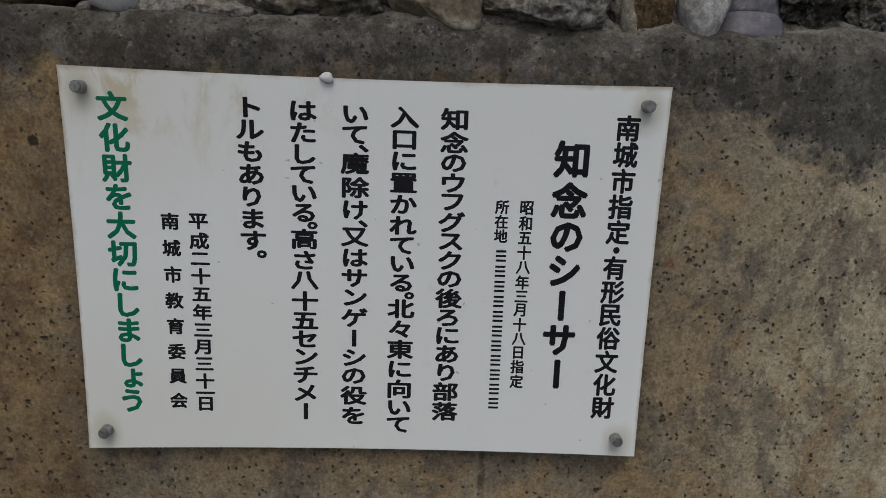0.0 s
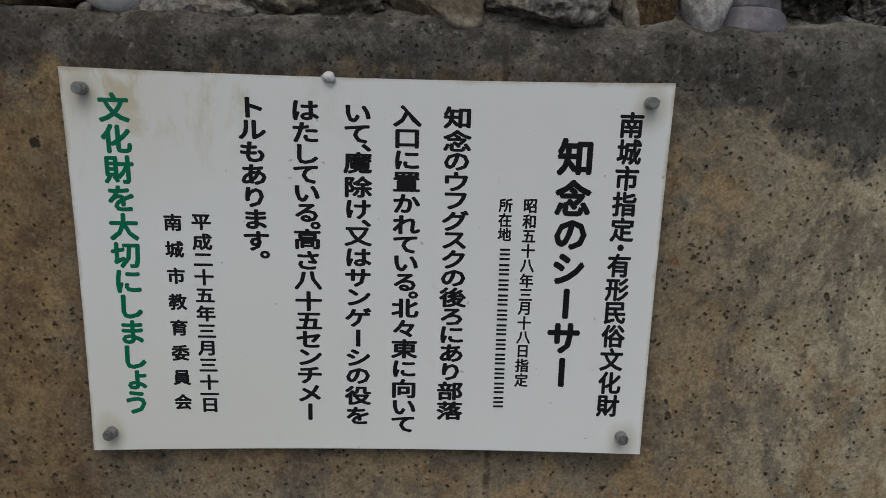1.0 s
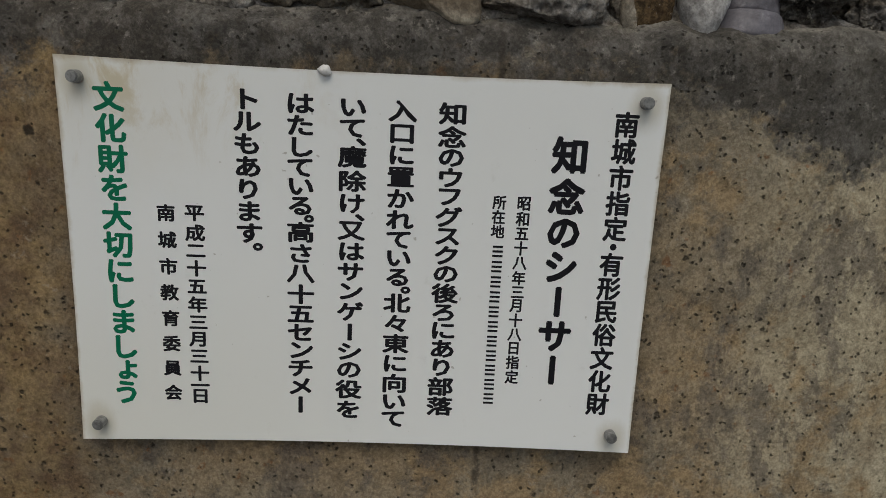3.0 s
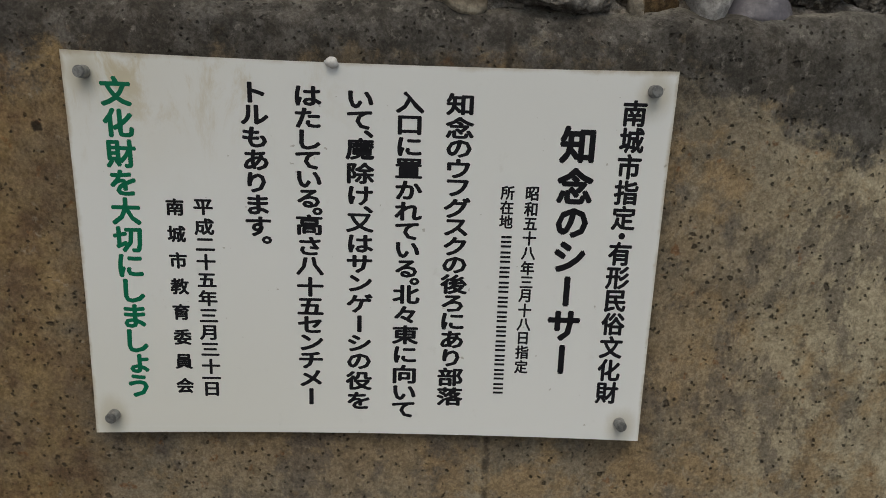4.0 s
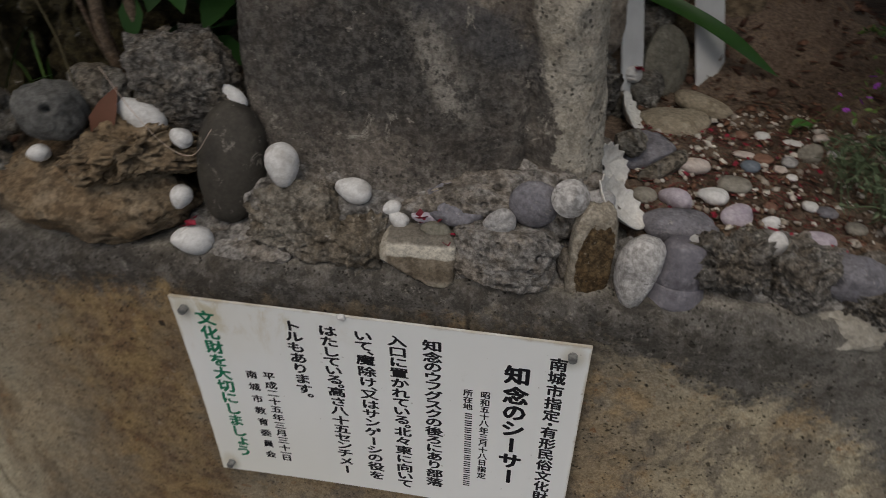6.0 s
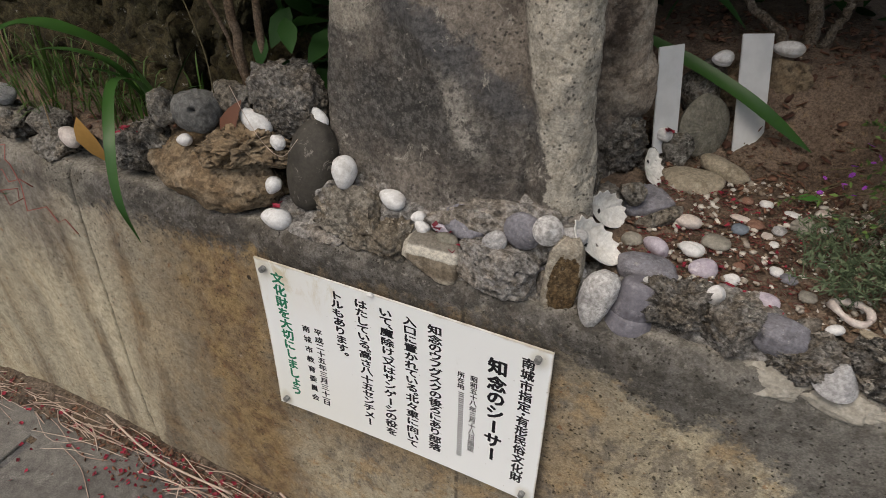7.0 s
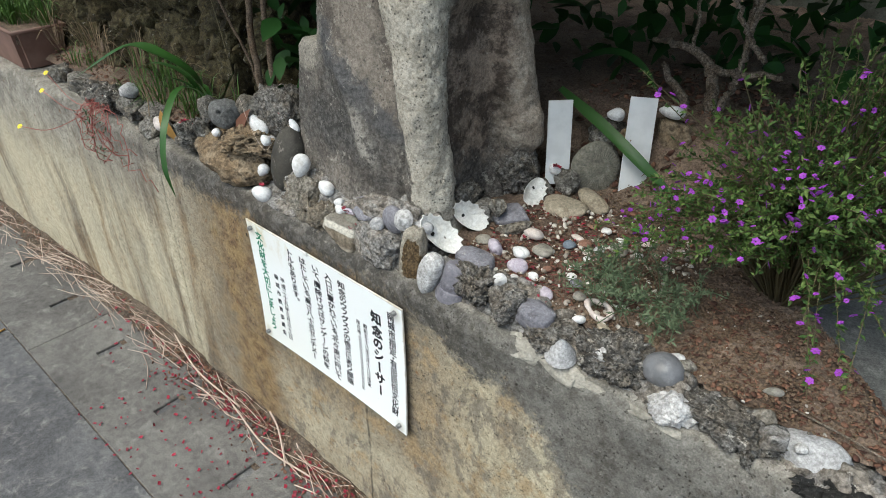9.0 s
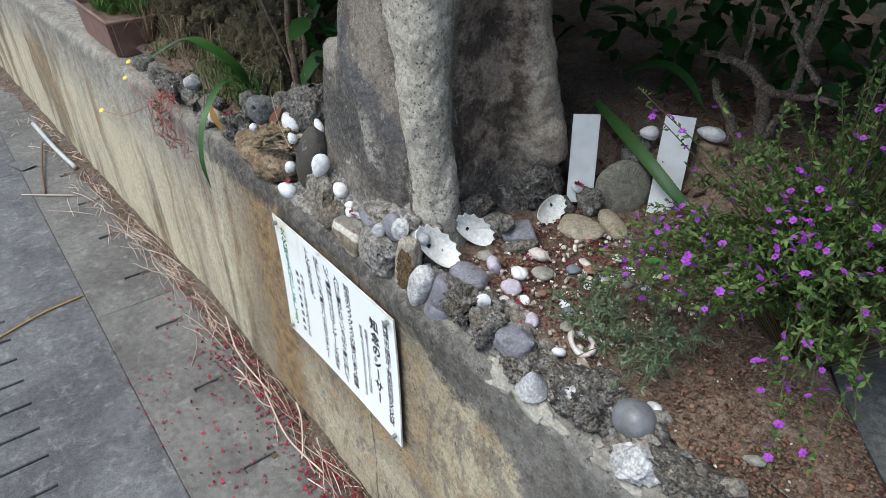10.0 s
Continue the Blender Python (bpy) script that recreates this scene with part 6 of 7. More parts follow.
def shrub(name, label, stems, leaves, leaf_size, leaf_mat, bark, seed, category="shrub"):
    """Bent woody stems and broad leaves. stems: (points, r0, r1); leaves: (centre, spread, count)."""
    rng = np.random.RandomState(seed)
    ob = new(name)
    tagged(ob, label, category)
    for pts, r0, r1 in stems:
        line = bend(pts, 6)
        wob = [p + 0.0022 * rng.randn(3) for p in line]
        v, f = tube(wob, list(np.linspace(r0, r1, len(wob))), 8)
        link("stem", v, f, bark, ob)
    pieces = []
    shape = leaf_shape(leaf_size, leaf_size * 0.52)
    for c, spread, count, grow in leaves:
        for _ in range(count):
            at = np.array(c) + rng.randn(3) * np.array(spread)
            if at[2] < 1.9 and -0.24 < at[0] < 0.36 and at[1] < 0.56:
                continue
            if at[2] < 1.78 and at[0] > 0.3 and at[1] < 0.85:
                continue
            # the added shading leaves stay high, out of sight
            if grow > 1.5 and at[2] < 1.85:
                continue
            d = rng.randn(3) + np.array((0, -0.6, -0.2))
            pieces.append(placed(shape, at, d, rng.randn() * 0.6, grow * (0.6 + 0.7 * rng.rand())))
    v, f = gather(pieces)
    link("foliage", v, f, leaf_mat, ob)
    return ob


shrub("leafy_shrub", "dark green broad-leaved shrub growing behind the statue, with added unseen shading leaves overhead",
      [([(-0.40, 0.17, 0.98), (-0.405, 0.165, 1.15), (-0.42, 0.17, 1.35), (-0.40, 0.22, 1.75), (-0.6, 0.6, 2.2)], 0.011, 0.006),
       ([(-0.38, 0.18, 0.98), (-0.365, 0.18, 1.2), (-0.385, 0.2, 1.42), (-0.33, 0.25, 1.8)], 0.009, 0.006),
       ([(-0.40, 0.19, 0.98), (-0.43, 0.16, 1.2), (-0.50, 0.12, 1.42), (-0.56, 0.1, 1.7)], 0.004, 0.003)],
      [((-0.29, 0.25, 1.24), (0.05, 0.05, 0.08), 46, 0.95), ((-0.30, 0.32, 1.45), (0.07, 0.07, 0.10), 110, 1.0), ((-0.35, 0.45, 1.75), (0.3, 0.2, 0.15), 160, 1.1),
       # unseen leaf groups added overhead to shade the rock face and bed
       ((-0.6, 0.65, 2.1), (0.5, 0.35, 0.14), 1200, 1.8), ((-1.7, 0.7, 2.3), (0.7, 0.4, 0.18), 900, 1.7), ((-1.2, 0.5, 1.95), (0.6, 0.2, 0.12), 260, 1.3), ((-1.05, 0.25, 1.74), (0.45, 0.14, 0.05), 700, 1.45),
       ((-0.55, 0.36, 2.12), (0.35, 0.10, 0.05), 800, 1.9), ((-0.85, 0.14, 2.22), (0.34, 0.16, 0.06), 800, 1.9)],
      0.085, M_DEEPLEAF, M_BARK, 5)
shrub("woody_shrub", "shrub with thick pale twisted branches in deep shade, with added unseen shading leaves overhead",
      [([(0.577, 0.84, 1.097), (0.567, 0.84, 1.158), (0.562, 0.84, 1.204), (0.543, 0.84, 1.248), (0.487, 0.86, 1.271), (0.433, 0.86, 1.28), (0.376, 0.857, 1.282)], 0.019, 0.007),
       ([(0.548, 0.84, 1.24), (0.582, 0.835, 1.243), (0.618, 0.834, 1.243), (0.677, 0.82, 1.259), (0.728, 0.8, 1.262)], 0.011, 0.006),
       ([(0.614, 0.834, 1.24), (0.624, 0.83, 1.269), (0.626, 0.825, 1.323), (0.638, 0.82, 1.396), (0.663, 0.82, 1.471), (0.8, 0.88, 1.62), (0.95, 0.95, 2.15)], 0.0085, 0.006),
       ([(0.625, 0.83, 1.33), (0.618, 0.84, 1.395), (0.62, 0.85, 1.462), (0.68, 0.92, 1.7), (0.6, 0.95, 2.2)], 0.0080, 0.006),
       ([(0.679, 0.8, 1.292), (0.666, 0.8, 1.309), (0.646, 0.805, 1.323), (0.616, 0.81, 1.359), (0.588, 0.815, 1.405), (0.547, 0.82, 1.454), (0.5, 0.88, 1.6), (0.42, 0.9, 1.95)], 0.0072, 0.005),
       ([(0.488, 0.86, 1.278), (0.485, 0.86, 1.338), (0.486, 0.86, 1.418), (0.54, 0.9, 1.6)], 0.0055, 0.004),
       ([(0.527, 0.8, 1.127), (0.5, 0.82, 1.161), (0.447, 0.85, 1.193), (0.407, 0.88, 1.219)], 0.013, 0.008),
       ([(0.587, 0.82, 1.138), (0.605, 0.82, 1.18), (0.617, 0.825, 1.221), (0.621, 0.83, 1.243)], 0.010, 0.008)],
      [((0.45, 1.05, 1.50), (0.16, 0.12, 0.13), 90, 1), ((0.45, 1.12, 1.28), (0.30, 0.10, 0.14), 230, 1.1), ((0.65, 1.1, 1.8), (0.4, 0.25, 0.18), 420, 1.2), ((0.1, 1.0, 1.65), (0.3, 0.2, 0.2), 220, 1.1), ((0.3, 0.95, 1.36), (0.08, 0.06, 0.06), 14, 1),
      # groups above z 2 are unseen, added to darken the bed and bank
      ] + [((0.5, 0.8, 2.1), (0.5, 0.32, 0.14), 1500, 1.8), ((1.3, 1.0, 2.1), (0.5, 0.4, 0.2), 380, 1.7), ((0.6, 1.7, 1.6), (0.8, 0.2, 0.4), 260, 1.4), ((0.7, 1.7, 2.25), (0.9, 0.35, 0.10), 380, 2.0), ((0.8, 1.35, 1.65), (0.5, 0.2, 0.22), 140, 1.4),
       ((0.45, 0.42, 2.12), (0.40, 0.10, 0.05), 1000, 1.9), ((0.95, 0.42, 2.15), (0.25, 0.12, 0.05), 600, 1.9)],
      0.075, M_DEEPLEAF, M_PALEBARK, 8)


def flower_shape(size):
    """Six small petals round a centre."""
    v, f = [], []
    for k in range(6):
        a = math.pi * k / 3
        c, s = math.cos(a), math.sin(a)
        for px, py, pz in ((0.04, 0, 0), (0.32, -0.2, 0.1), (0.52, 0, 0.05), (0.32, 0.2, 0.1)):
            v.append((size * (px * c - py * s), size * (px * s + py * c), size * pz))
        o = 4 * k
        f += [(o, o + 1, o + 2), (o, o + 2, o + 3)]
    return v, f


def flowering_bush():
    """Low wiry bush that sprawls over the bed: arching twigs set with small leaves, purple flowers near their ends."""
    rng = np.random.RandomState(11)
    bush = new("flowering_bush")
    bush.location = (1.0, 0.29, 0.95)
    tagged(bush, "sprawling green bush covered with small purple flowers", "plant")
    twigs, leaves, spots = [], [], []
    lv = small_leaf(0.0102, 0.0043)

    def twig(base, tip, lift, n_leaf, flowers, grow=1.0):
        base, tip = np.array(base, float), np.array(tip, float)
        mid = 0.55 * base + 0.45 * tip + np.array((0, 0, lift)) + 0.02 * rng.randn(3)
        line = bend([base, mid, tip], 7)
        twigs.append(tube(line, list(np.linspace(0.0019, 0.0007, len(line))), 4))
        m = len(line)
        for _ in range(n_leaf):
            k = (0.34 + 0.66 * rng.rand()) * (m - 1)
            p = line[int(k)] + (k - int(k)) * (line[min(int(k) + 1, m - 1)] - line[int(k)])
            d = line[min(int(k) + 1, m - 1)] - line[max(int(k) - 1, 0)]
            d = d / np.linalg.norm(d) * 0.7 + rng.randn(3) * 0.7 + np.array((0, 0, 0.15))
            leaves.append(placed(lv, p, d, rng.randn(), grow * (0.6 + 0.9 * rng.rand())))
        for _ in range(flowers):
            p = line[int((0.78 + 0.22 * rng.rand()) * (m - 1))]
            spots.append(p + rng.randn(3) * 0.007 + np.array((0.003, -0.020, 0.016)))
    for _ in range(370):
        a = rng.rand() * 6.283
        r = rng.rand() ** 0.6
        c, q = math.cos(a), math.sin(a)
        high = (0.39 + 0.22 * max(0.0, q) + 0.13 * max(0.0, c) - 0.10 * r * r) * (1 - 0.30 * max(0.0, -c) * r) * (0.72 + 0.42 * rng.rand())
        tip = np.array(((0.36 if c < 0 else 0.42) * r * c, (0.24 if q < 0 else 0.42) * r * q, high))
        base = np.array((-0.06 + 0.04 * c * r, 0.15 + 0.04 * q * r, 0.0))
        twig(base, tip, 0.06 + 0.06 * rng.rand(), 72, 1 + int(rng.rand() < 0.35) if tip[1] < 0.12 else int(rng.rand() < 0.15), 1.0)
    # stragglers at the rim
    for tip, lift in (((-0.37, -0.02, 0.44), 0.06), ((-0.34, -0.03, 0.42), 0.06), ((-0.16, -0.15, 0.51), 0.03), ((-0.21, -0.15, 0.32), 0.08), ((-0.17, -0.16, 0.32), 0.08), ((-0.12, -0.24, 0.31), 0.1),
                      ((-0.02, -0.25, 0.34), 0.08), ((-0.03, -0.18, 0.36), 0.06), ((-0.256, -0.15, 0.21), 0.10), ((-0.30, -0.10, 0.22), 0.08), ((-0.27, -0.05, 0.27), 0.08), ((-0.33, -0.08, 0.16), 0.10),
                      ((-0.35, 0.0, 0.12), 0.12), ((-0.42, -0.01, 0.10), 0.12), ((-0.40, -0.06, 0.13), 0.12), ((-0.38, 0.06, 0.13), 0.12), ((-0.44, 0.03, 0.07), 0.13), ((-0.34, -0.10, 0.10), 0.13), ((-0.37, 0.02, 0.19), 0.10),
                      ((-0.36, -0.05, 0.10), 0.12), ((-0.30, 0.06, 0.16), 0.12), ((-0.05, 0.05, 0.52), 0.02), ((0.08, 0.02, 0.54), 0.02), ((0.16, 0.1, 0.56), 0.02), ((0.03, -0.24, 0.22), 0.14), ((0.06, -0.25, 0.17), 0.16), ((0.09, -0.26, 0.20), 0.15), ((0.07, -0.26, 0.12), 0.18), ((0.11, -0.25, 0.14), 0.18), ((0.12, -0.22, 0.24), 0.12)):
        twig((-0.06, 0.14, 0.03), tip, lift, 90 if tip[0] > 0.02 and tip[1] < -0.2 else 26, 4, 1.0)
    for v, f in twigs:
        link("twig", v, f, M_TWIG, bush)
    v, f = gather(leaves)
    link("foliage", v, f, M_BUSHLEAF, bush)
    shape = flower_shape(0.0116)
    me = None
    rng.shuffle(spots)
    for p in spots[:299]:
        if me is None:
            ob = link("flower", shape[0], shape[1], M_FLOWER, bush, smooth=False)
            me = ob.data
        else:
            ob = new("flower", me)
            ob.parent = bush
        ob.matrix_basis = Matrix.Translation(p) @ Euler((rng.randn() * 0.5 + 0.6, rng.randn() * 0.5, rng.rand() * 6)).to_matrix().to_4x4() @ Matrix.Scale(0.7 + 0.5 * rng.rand(), 4)
    return bush


flowering_bush()


def ground_cover():
    rng = np.random.RandomState(21)
    ob = new("grey_green_herb")
    ob.location = (0.73, 0.22, 0.965)
    tagged(ob, "low grey-green herb with narrow leaves creeping over the soil", "plant")
    stems, leaves = [], []
    lv = small_leaf(0.0115, 0.0036)
    for _ in range(70):
        a, r = rng.rand() * 6.283, math.sqrt(rng.rand())
        b = np.array((0.12 * r * math.cos(a), 0.09 * r * math.sin(a), 0.0))
        tip = b + np.array((0.05 * rng.randn(), 0.05 * rng.randn() - 0.01, 0.03 + 0.06 * rng.rand()))
        line = bend([b, 0.5 * (b + tip) + (0, 0, 0.02), tip], 5)
        stems.append(tube(line, [0.001] * len(line), 4))
        for _ in range(34):
            p = line[rng.randint(2, len(line))]
            leaves.append(placed(lv, p + 0.003 * rng.randn(3), rng.randn(3) + (0, 0, 0.35), rng.randn(), 0.6 + 0.7 * rng.rand()))
    for v, f in stems:
        link("stem", v, f, M_SILVER, ob)
    v, f = gather(leaves)
    link("foliage", v, f, M_SILVER, ob)
    return ob


ground_cover()


def hanging_weed():
    rng = np.random.RandomState(31)
    ob = new("trailing_weed")
    ob.location = (-1.17, 0.03, 0.93)
    tagged(ob, "red-stemmed weed with yellow flowers trailing down the wall", "plant")
    stems = []
    for k in range(18):
        x = rng.randn() * 0.085
        drop = 0.05 + 0.17 * rng.rand()
        line = bend([(0, 0, 0.02), (x * 0.7, -0.04, 0.01), (x, -0.06 - 0.02 * rng.rand(), -drop * 0.5), (x * 1.2 + 0.06 * rng.randn(), -0.045, -drop)], 5)
        stems.append(tube([p + 0.009 * rng.randn(3) for p in line], [0.0014] * len(line), 4))
    tips = ((-0.30, -0.20, -0.09), (-0.38, -0.07, -0.01), (-0.34, -0.05, 0.06))
    for t in tips:
        line = bend([(0, 0, 0.02), (0.5 * t[0], t[1] * 0.7, t[2] * 0.4 - 0.04), t], 6)
        stems.append(tube(line, [0.0013] * len(line), 4))
    for v, f in stems:
        link("stem", v, f, M_REDSTEM, ob)
    for t in tips:
        v, f = flower_shape(0.022)
        fl = link("flower", v, f, M_YELLOW, ob, "small yellow flower", smooth=False)
        fl.location, fl.rotation_euler = t, (0.6, 0.3, 0)
    lv = small_leaf(0.02, 0.006)
    pieces = [placed(lv, np.array((rng.randn() * 0.06, -0.06, -0.15 * rng.rand())), rng.randn(3), rng.randn()) for _ in range(60)]
    v, f = gather(pieces)
    link("foliage", v, f, M_SILVER, ob)
    return ob


hanging_weed()


def planter():
    """Long tapered trough with a rolled rim, and grass in it."""
    ob = new("planter")
    ob.location = (-2.16, 0.105, 0.915)
    tagged(ob, "brown plastic trough planter full of grass on the wall", "planter")
    bm = bmesh.new()
    bmesh.ops.create_cube(bm, size=1)
    for v in bm.verts:
        k = 1.0 if v.co.z > 0 else 0.84
        v.co = Vector((v.co.x * 0.62 * (1.0 if v.co.z > 0 else 0.93), v.co.y * 0.20 * k, (v.co.z + 0.5) * 0.15))
    bmesh.ops.delete(bm, geom=[f for f in bm.faces if f.normal.z > 0.9], context="FACES")
    bmesh.ops.bevel(bm, geom=[e for e in bm.edges if abs(e.verts[0].co.z - e.verts[1].co.z) > 0.1], offset=0.02, segments=4, affect="EDGES")
    bmesh.ops.solidify(bm, geom=bm.faces[:], thickness=0.005)
    part("trough", bm, M_POT, ob, smooth=False)
    r = [(0.31, -0.10), (0.31, 0.10), (-0.31, 0.10), (-0.31, -0.10), (0.31, -0.10)]
    v, f = tube([(x, y, 0.15) for x, y in r], [0.008] * 5, 8)
    link("rim", v, f, M_POT, ob)
    part("earth", box((-0.29, -0.085, 0.10), (0.29, 0.085, 0.13)), M_SOIL, ob)
    return ob


planter()
rng0 = np.random.RandomState(3)
tufts("grass", "tuft of long green grass in the planter", "grass", [(-2.18 + rng0.uniform(-0.26, 0.28), 0.13 + rng0.uniform(-0.08, 0.08), 1.04) for _ in range(26)], M_GRASS, 0.16, 0.13, 26, 4)
tufts("dry_grass", "dry straw-coloured grass at the foot of the rock face", "grass", [(rng0.uniform(-1.9, -0.9), rng0.uniform(0.13, 0.22), 1.0) for _ in range(14)], M_DRYBROWN, 0.17, 0.22, 9, 5, 0.0025)
tufts("weeds", "thin green weeds growing between the stones on the wall", "weeds", [(rng0.uniform(-1.75, -0.62), rng0.uniform(0.09, 0.17), 0.95) for _ in range(15)], M_GRASS, 0.11, 0.12, 7, 7, 0.0035)
tufts("wild_grass", "thin green grass at the foot of the rock face", "grass", [(rng0.uniform(-1.1, -0.5), rng0.uniform(0.12, 0.2), 0.99) for _ in range(11)], M_GRASS, 0.15, 0.13, 9, 6, 0.0035)

# ---- rough stone face behind ----
rng1 = np.random.RandomState(9)
G_FACE = "stones of the rough face behind"
x = -0.42
k = 0
while x > -4.2:
    w = 0.20 + 0.16 * rng1.rand()
    z = 0.93
    while z < 2.0:
        hgt = 0.16 + 0.14 * rng1.rand()
        rock("face_stone", (x - w / 2, 0.37 + 0.02 * rng1.randn() + 0.06 * (z - 1.0), z + hgt / 2), (w * 1.22, 0.28, hgt * 1.22), M_BACKROCK, "mossy brown limestone block of the rough face", "stone", seed=300 + k,
             rough=0.22, square=6.0, cuts=9, group=G_FACE, level=5 if x > -1.4 else 4 if x > -2.2 else 3, fine=0.10, pits=0.3)
        z += hgt
        k += 1
    x -= w

# ---- litter ----


def dead_leaf(at, size, turn, material, label):
    v, f = leaf_shape(size, size * 0.45, 0.3)
    ob = link("dead_leaf", v, f, material)
    ob.matrix_world = Matrix.Translation(at) @ Euler([radians(a) for a in turn]).to_matrix().to_4x4()
    return tagged(ob, label, "leaf")


dead_leaf((-0.388, 0.060, 1.045), 0.080, (78, -66, 12), M_DEADLEAF, "curled brown dead leaf between the stones")
dead_leaf((-0.735, 0.020, 1.035), 0.12, (80, 80, 0), M_YELLOWLEAF, "withered yellow-brown leaf hanging on the wall")


def scatter_petals(name, label, count, seed, place, size=0.008):
    rng = np.random.RandomState(seed)
    pieces = []
    v0 = np.array([(-0.5, -0.35, 0.1), (0.5, -0.35, 0.0), (0.6, 0.3, 0.25), (-0.4, 0.4, 0.05), (0.0, 0.0, -0.05)])
    f0 = [(0, 1, 4), (1, 2, 4), (2, 3, 4), (3, 0, 4)]
    for _ in range(count):
        p = place(rng)
        pieces.append(placed((v0 * size * (0.6 + 0.8 * rng.rand()), f0), p, (math.cos(rng.rand() * 6.3), math.sin(rng.rand() * 6.3), 0.3 * rng.randn()), rng.randn() * 0.4))
    v, f = gather(pieces)
    ob = link(name, v, f, material=M_RED, smooth=False)
    return tagged(ob, label, "petals", kind="stuff")


def on_pavement(rng):
    x = rng.uniform(-1.5, 0.45)
    y = -0.02 - abs(rng.randn()) * 0.075
    if rng.rand() < 0.5:
        x = rng.uniform(-0.9, 0.35)
    if rng.rand() < 0.22:
        x, y = rng.uniform(-0.9, 0.3), rng.uniform(-0.46, -0.2)
    return (x, y, 0.006 + 0.018 * max(0.0, 1 + y / 0.12) * rng.rand())


def on_bed(rng):
    x, y = 0.36 + 0.28 * rng.rand() ** 1.5, rng.uniform(0.13, 0.42)
    return (x, y, float(soil_height(np.array(x), np.array(y))) + 0.009)


def grit(name, label, category, count, seed, x0, x1, y0, y1, material, lo, hi, flat, level=1, smooth=True):
    """Loose bits on the soil: small worn lumps or flakes."""
    rng = np.random.RandomState(seed)
    d, f = ball(level)
    pieces = []
    for _ in range(count):
        gx, gy = rng.uniform(x0, x1), rng.uniform(y0, y1)
        r = lo + (hi - lo) * rng.rand() ** 2
        q = d * (1 + 0.25 * rng.randn(len(d), 1)) * np.array((r, r * (0.5 + 0.5 * rng.rand()), r * flat)) / 2
        m = np.array(Euler((0.4 * rng.randn(), 0.4 * rng.randn(), 6.3 * rng.rand())).to_matrix())
        z = float(soil_height(np.array(gx), np.array(gy))) + 0.006
        pieces.append((q @ m.T + np.array((gx, gy, z)), f))
    v, f = gather(pieces)
    return tagged(link(name, v, f, material, smooth=smooth), label, category, kind="stuff")


grit("shell_grit", "pale shell and coral grit strewn over the soil", "grit", 640, 71, 0.34, 0.78, 0.10, 0.50, M_GRIT, 0.004, 0.017, 0.6)
grit("shell_grit", "sparse pale grit on bare soil", "grit", 45, 72, 0.7, 1.12, 0.10, 0.34, M_GRIT, 0.003, 0.010, 0.6)
grit("earth_crumbs", "crumbs of red-brown earth on the bed", "soil", 2600, 73, 0.34, 1.15, 0.10, 0.62, M_CRUMB, 0.002, 0.0095, 0.6)
grit("leaf_litter", "dry grass and leaf crumbs at the end of the bed", "litter", 950, 77, 0.84, 1.24, 0.10, 0.34, M_LITTER, 0.005, 0.016, 0.15)
grit("earth_clods", "dry orange-brown clods on the bare end of the bed", "soil", 3600, 78, 0.66, 1.15, 0.10, 0.36, M_CLOD, 0.002, 0.0085, 0.7, 1, False)
grit("leaf_litter", "brown leaf crumbs littering the bank", "litter", 900, 74, 0.25, 0.95, 0.45, 1.1, M_LITTER, 0.008, 0.030, 0.12)
grit("leaf_litter", "brown leaf crumbs among the pebbles", "litter", 420, 75, 0.34, 0.75, 0.12, 0.5, M_LITTER, 0.006, 0.018, 0.15)
grit("leaf_litter", "brown leaf crumbs at the foot of the rock face", "litter", 700, 76, -1.9, -0.35, 0.11, 0.26, M_LITTER, 0.006, 0.022, 0.15)
scatter_petals("fallen_petals", "crimson petals fallen on the gutter covers", 620, 41, on_pavement, 0.0105)
scatter_petals("bed_petals", "dark red petals among pebbles on the soil", 80, 42, on_bed, 0.007)
SPOTS = [(-0.262, 0.03, 0.948), (-0.272, 0.035, 0.945), (0.066, 0.05, 0.985), (0.10, 0.03, 0.965), (-0.61, 0.03, 1.035), (-0.595, 0.035, 1.03), (-0.24, 0.10, 1.13), (0.357, 0.485, 1.043), (0.585, 0.09, 0.965)]
scatter_petals("stone_petals", "crimson petals caught between stones and shells", 36, 43, lambda rng: np.array(SPOTS[rng.randint(len(SPOTS))]) + 0.006 * rng.randn(3), 0.009)


def red_threads(count, seed):
    """Short bent threads of fallen flowers, tangled between the pebbles."""
    rng = np.random.RandomState(seed)
    pieces = []
    for _ in range(count):
        p = np.array(on_bed(rng)) - (0, 0, 0.003)
        a, L = 6.283 * rng.rand(), 0.008 + 0.018 * rng.rand()
        d = np.array((math.cos(a), math.sin(a), 0.15 * rng.randn())) * L / 2
        line = [p - d, p + np.array((-d[1], d[0], 0.004 * rng.rand())) * 0.5 * rng.randn(), p + d]
        pieces.append(tube(bend(line, 3), [0.0007] * 7, 3))
    v, f = gather(pieces)
    return tagged(link("thread_litter", v, f, M_REDTHREAD), "dark red flower threads strewn between the pebbles", "litter", kind="stuff")


red_threads(520, 44)


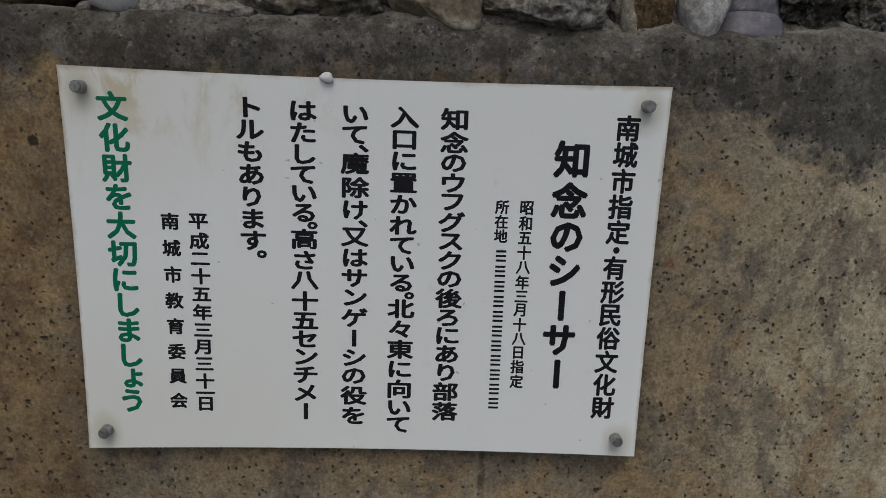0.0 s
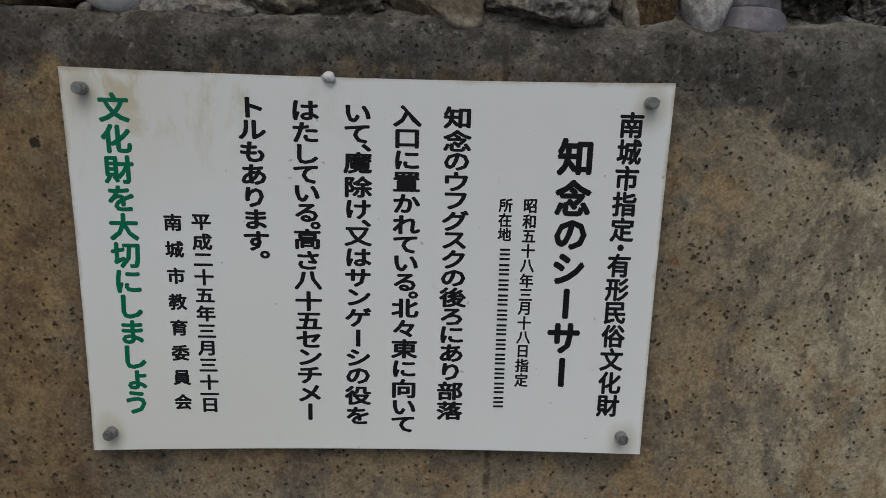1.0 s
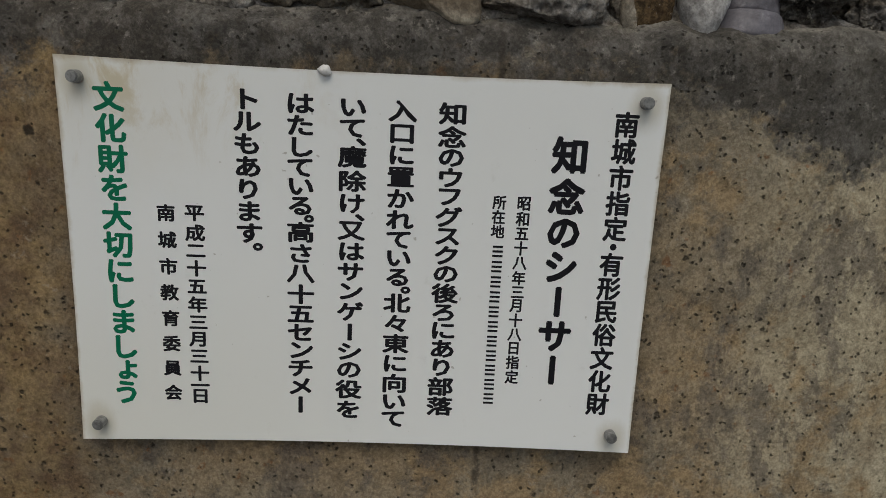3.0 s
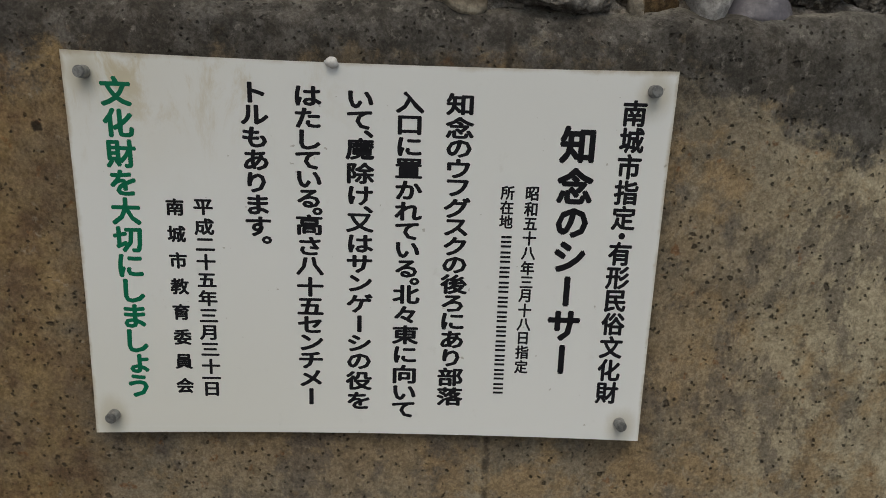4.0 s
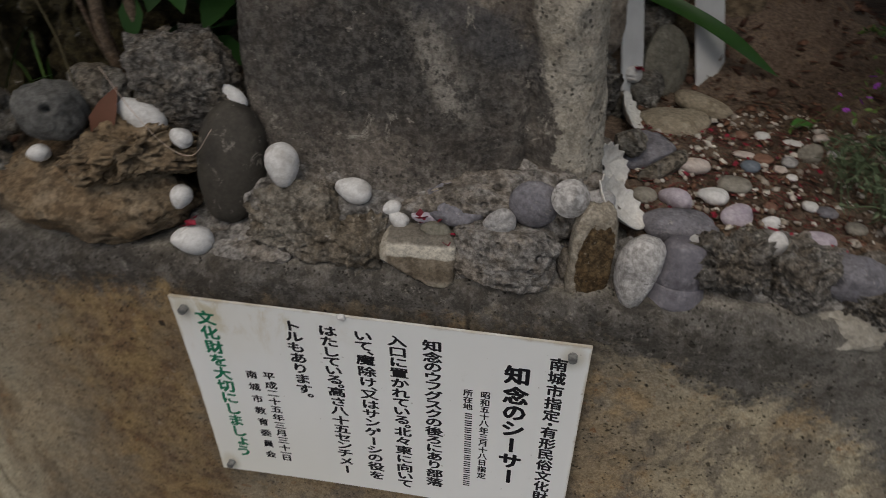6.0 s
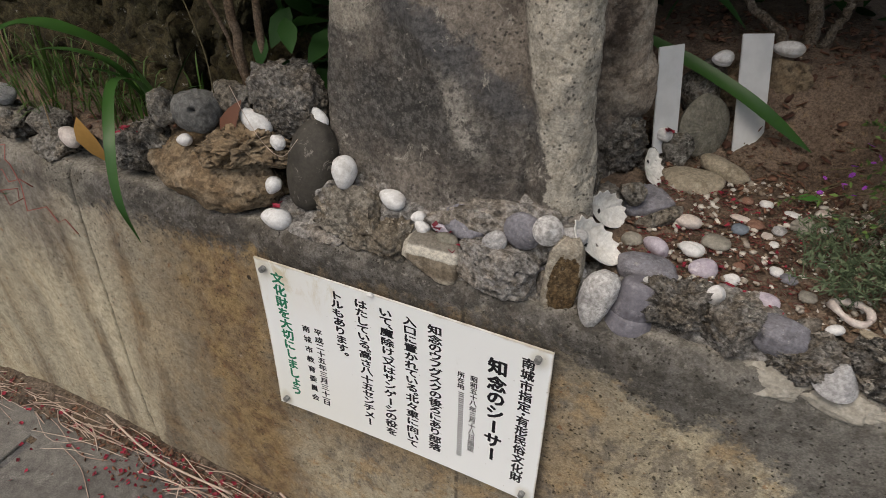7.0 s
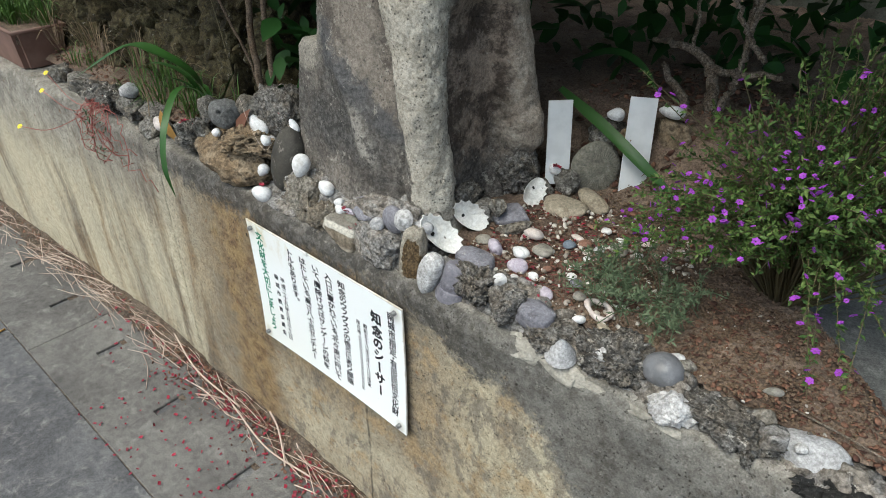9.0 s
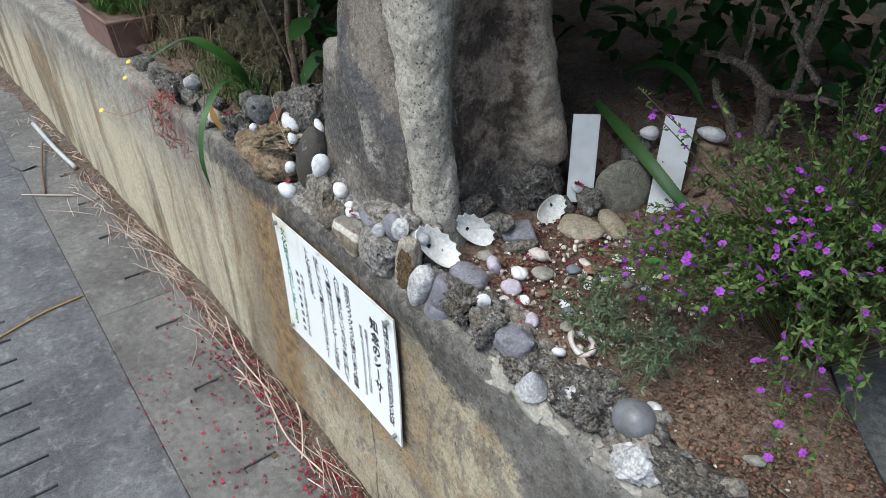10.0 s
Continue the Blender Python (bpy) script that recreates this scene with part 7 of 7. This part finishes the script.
def straw(name, label, count, seed, x0, x1, spread, heap, length, turn=0.5):
    rng = np.random.RandomState(seed)
    pieces = []
    for _ in range(count):
        x = rng.uniform(x0, x1)
        y = -0.015 - abs(rng.randn()) * spread * (1.6 if x < -2 else 1.0)
        z = 0.004 + heap * max(0.0, 1 + y / (2 * spread)) * rng.rand()
        a = rng.randn() * turn + (math.pi if rng.rand() < 0.5 else 0)
        L = length * (0.4 + 0.9 * rng.rand())
        d = np.array((math.cos(a), math.sin(a) * 0.6, 0))
        s = np.array((-d[1], d[0], 0)) * L * 0.06 * rng.randn()
        p0 = np.array((x, y, z))
        line = [p0 - d * L / 2, p0 + s + (0, 0, 0.006 * rng.rand()), p0 + d * L / 2 + s * 0.3]
        line = [np.array((q[0], min(q[1], -0.004) + float(wall_bend(q[0])), max(q[2], 0.003))) for q in bend(line, 4)]
        r = 0.0008 + 0.0015 * rng.rand() ** 2
        pieces.append(tube(line, [r] * (len(line) - 1) + [r * 0.4], 4))
    v, f = gather(pieces)
    return tagged(link(name, v, f, M_STRAW), label, "litter", kind="stuff")


straw("straw_litter", "dry straw and grass stems heaped against the wall foot", 230, 51, -4.2, 0.75, 0.045, 0.03, 0.13, 0.6)
for k, (xa, xb, count) in enumerate(((-2.9, -2.5, 26), (-2.1, -1.85, 34), (-1.60, -1.46, 30), (-1.12, -1.00, 26), (-0.62, -0.50, 18), (-0.16, -0.08, 10), (0.20, 0.26, 9))):
    straw("stem_bundle", "bundle of dry pinkish grass stems by the wall foot", count, 52 + k, xa - 0.06, xb + 0.06, 0.055, 0.035, 0.29, 0.42)


def dirt_strip():
    """Low drift of dirt and fine litter along the wall foot."""
    xs, ys = np.linspace(-6, 1.3, 700), np.linspace(-0.17, 0.008, 26)
    X, Y = np.meshgrid(xs, ys)
    P = np.stack([X.ravel(), Y.ravel(), np.zeros(X.size)], 1)
    t = np.clip(1 + P[:, 1] / 0.13 + 0.35 * fbm(P * 5, 3, 61), 0, 1.2)
    P[:, 2] = -0.004 + 0.024 * t * t + 0.005 * t * fbm(P * 60, 3, 63)
    P[:, 1] += wall_bend(P[:, 0])
    ob = link("dirt_drift", P, sheet(len(xs), len(ys)), M_DIRT)
    return tagged(ob, "drift of brown dirt along the wall foot", "dirt", kind="stuff")


dirt_strip()


def rod(name, label, category, points, radius, material):
    v, f = tube(bend(points, 6), [radius] * (6 * (len(points) - 1) + 1), 8)
    return tagged(link(name, v, f, material), label, category)


def foot_litter():
    """Fine brown litter that fills the angle between the covers and the wall."""
    rng = np.random.RandomState(91)
    d, f = ball(1)
    pieces = []
    for _ in range(2600):
        gx = rng.uniform(-3.2, 0.7) if rng.rand() < 0.4 else rng.uniform(-1.0, 0.5)
        gy = -0.012 - abs(rng.randn()) * 0.055
        r = 0.004 + 0.016 * rng.rand() ** 2
        q = d * (1 + 0.3 * rng.randn(len(d), 1)) * np.array((r, r * (0.3 + 0.4 * rng.rand()), r * 0.25)) / 2
        m = np.array(Euler((0.5 * rng.randn(), 0.5 * rng.randn(), 6.3 * rng.rand())).to_matrix())
        z = 0.004 + 0.022 * max(0.0, 1 + gy / 0.10) ** 2
        pieces.append((q @ m.T + np.array((gx, gy + float(wall_bend(gx)), z)), f))
    v, f = gather(pieces)
    return tagged(link("foot_litter", v, f, M_LITTER), "brown leaf crumbs and bark gathered along the wall foot", "litter", kind="stuff")


foot_litter()
part_shard = box((-0.08, -0.045, 0), (0.08, 0.045, 0.005), 0.001)
shard = part("plastic_shard", part_shard, M_SLAB)
shard.matrix_world = Matrix.Translation((-3.29, -0.415, 0.008)) @ Matrix.Rotation(0.35, 4, "Z") @ Matrix.Rotation(0.04, 4, "X")
tagged(shard, "flat grey plastic shard lying on the covers", "shard")
dead_leaf((0.601, 0.417, 0.985), 0.055, (8, -6, 30), M_FRESH, "small fresh green leaf lying on the soil")
rod("brown_twig", "reddish-brown twig lying on the gutter covers", "twig", [(-3.55, -0.25, 0.03), (-3.115, -0.333, 0.02), (-2.78, -0.382, 0.008)], 0.006, M_LITTER)
rod("straw_stalk", "pale straw stalk lying across the covers", "straw", [(-2.86, -0.49, 0.006), (-2.74, -0.36, 0.010), (-2.64, -0.248, 0.012)], 0.004, M_STRAW)
rod("straw_stalk", "thick pale straw stalk lying by the wall foot", "straw", [(0.02, -0.10, 0.02), (0.12, -0.075, 0.022), (0.22, -0.05, 0.02)], 0.0035, M_STRAW)
rod("straw_stalk", "bent pale straw stalk leaning on the wall foot", "straw", [(-0.36, -0.02, 0.07), (-0.30, -0.035, 0.05), (-0.22, -0.075, 0.02), (-0.18, -0.10, 0.01)], 0.003, M_STRAW)
rod("plastic_pipe", "thin white plastic pipe lying along the wall foot", "pipe", [(-3.95, -0.235, 0.03), (-3.4, -0.205, 0.032), (-3.0, -0.17, 0.03)], 0.014, M_PIPE)
rod("straw_stalk", "pale dry plant stem lying by the wall foot", "stem", [(-0.52, -0.07, 0.03), (-0.28, -0.10, 0.022), (-0.08, -0.075, 0.02)], 0.0028, M_STRAW)
rod("straw_stalk", "pale dry plant stem leaning on the wall foot", "stem", [(-1.0, -0.02, 0.05), (-0.75, -0.07, 0.05), (-0.50, -0.055, 0.02)], 0.0028, M_STRAW)
rod("orange_twig", "thin orange-brown twig lying across the covers", "twig", [(-1.60, -0.45, 0.006), (-1.57, -0.62, 0.007), (-1.50, -0.80, 0.006)], 0.004, M_YELLOWLEAF)
rod("thin_cane", "thin pale cane lying along the end of the bed", "cane", [(1.05, 0.135, 0.955), (1.15, 0.115, 0.965), (1.30, 0.10, 0.955)], 0.0018, M_PALEBARK)
rod("red_cord", "red cord lying at the edge of the path slab", "cord", [(1.12, 0.20, 0.945), (1.17, 0.15, 0.945), (1.26, 0.09, 0.945)], 0.004, M_RED)
rod("dry_tendril", "thin dry stem looping over white shells", "stem", [(-0.350, 0.060, 1.155), (-0.318, 0.055, 1.100), (-0.285, 0.055, 1.055), (-0.245, 0.050, 1.045), (-0.215, 0.060, 1.080)], 0.0005, M_STRAW)
rod("dry_tendril", "thin dry stem rising between the stones", "stem", [(-0.845, 0.03, 0.985), (-0.875, 0.05, 1.03), (-0.905, 0.06, 1.085)], 0.0016, M_DRYBROWN)
rod("dry_tendril", "thin dry stem leaning against the shrub", "stem", [(-0.415, 0.085, 1.120), (-0.435, 0.10, 1.20), (-0.50, 0.12, 1.33), (-0.56, 0.13, 1.45)], 0.0012, M_TWIG)
rock("white_splat", (-0.042, -0.010, 0.8435), (0.013, 0.006, 0.010), M_SHELL, "dried white splat on the upper edge of the plate", "stain", seed=91, rough=0.3, cuts=2, level=3)
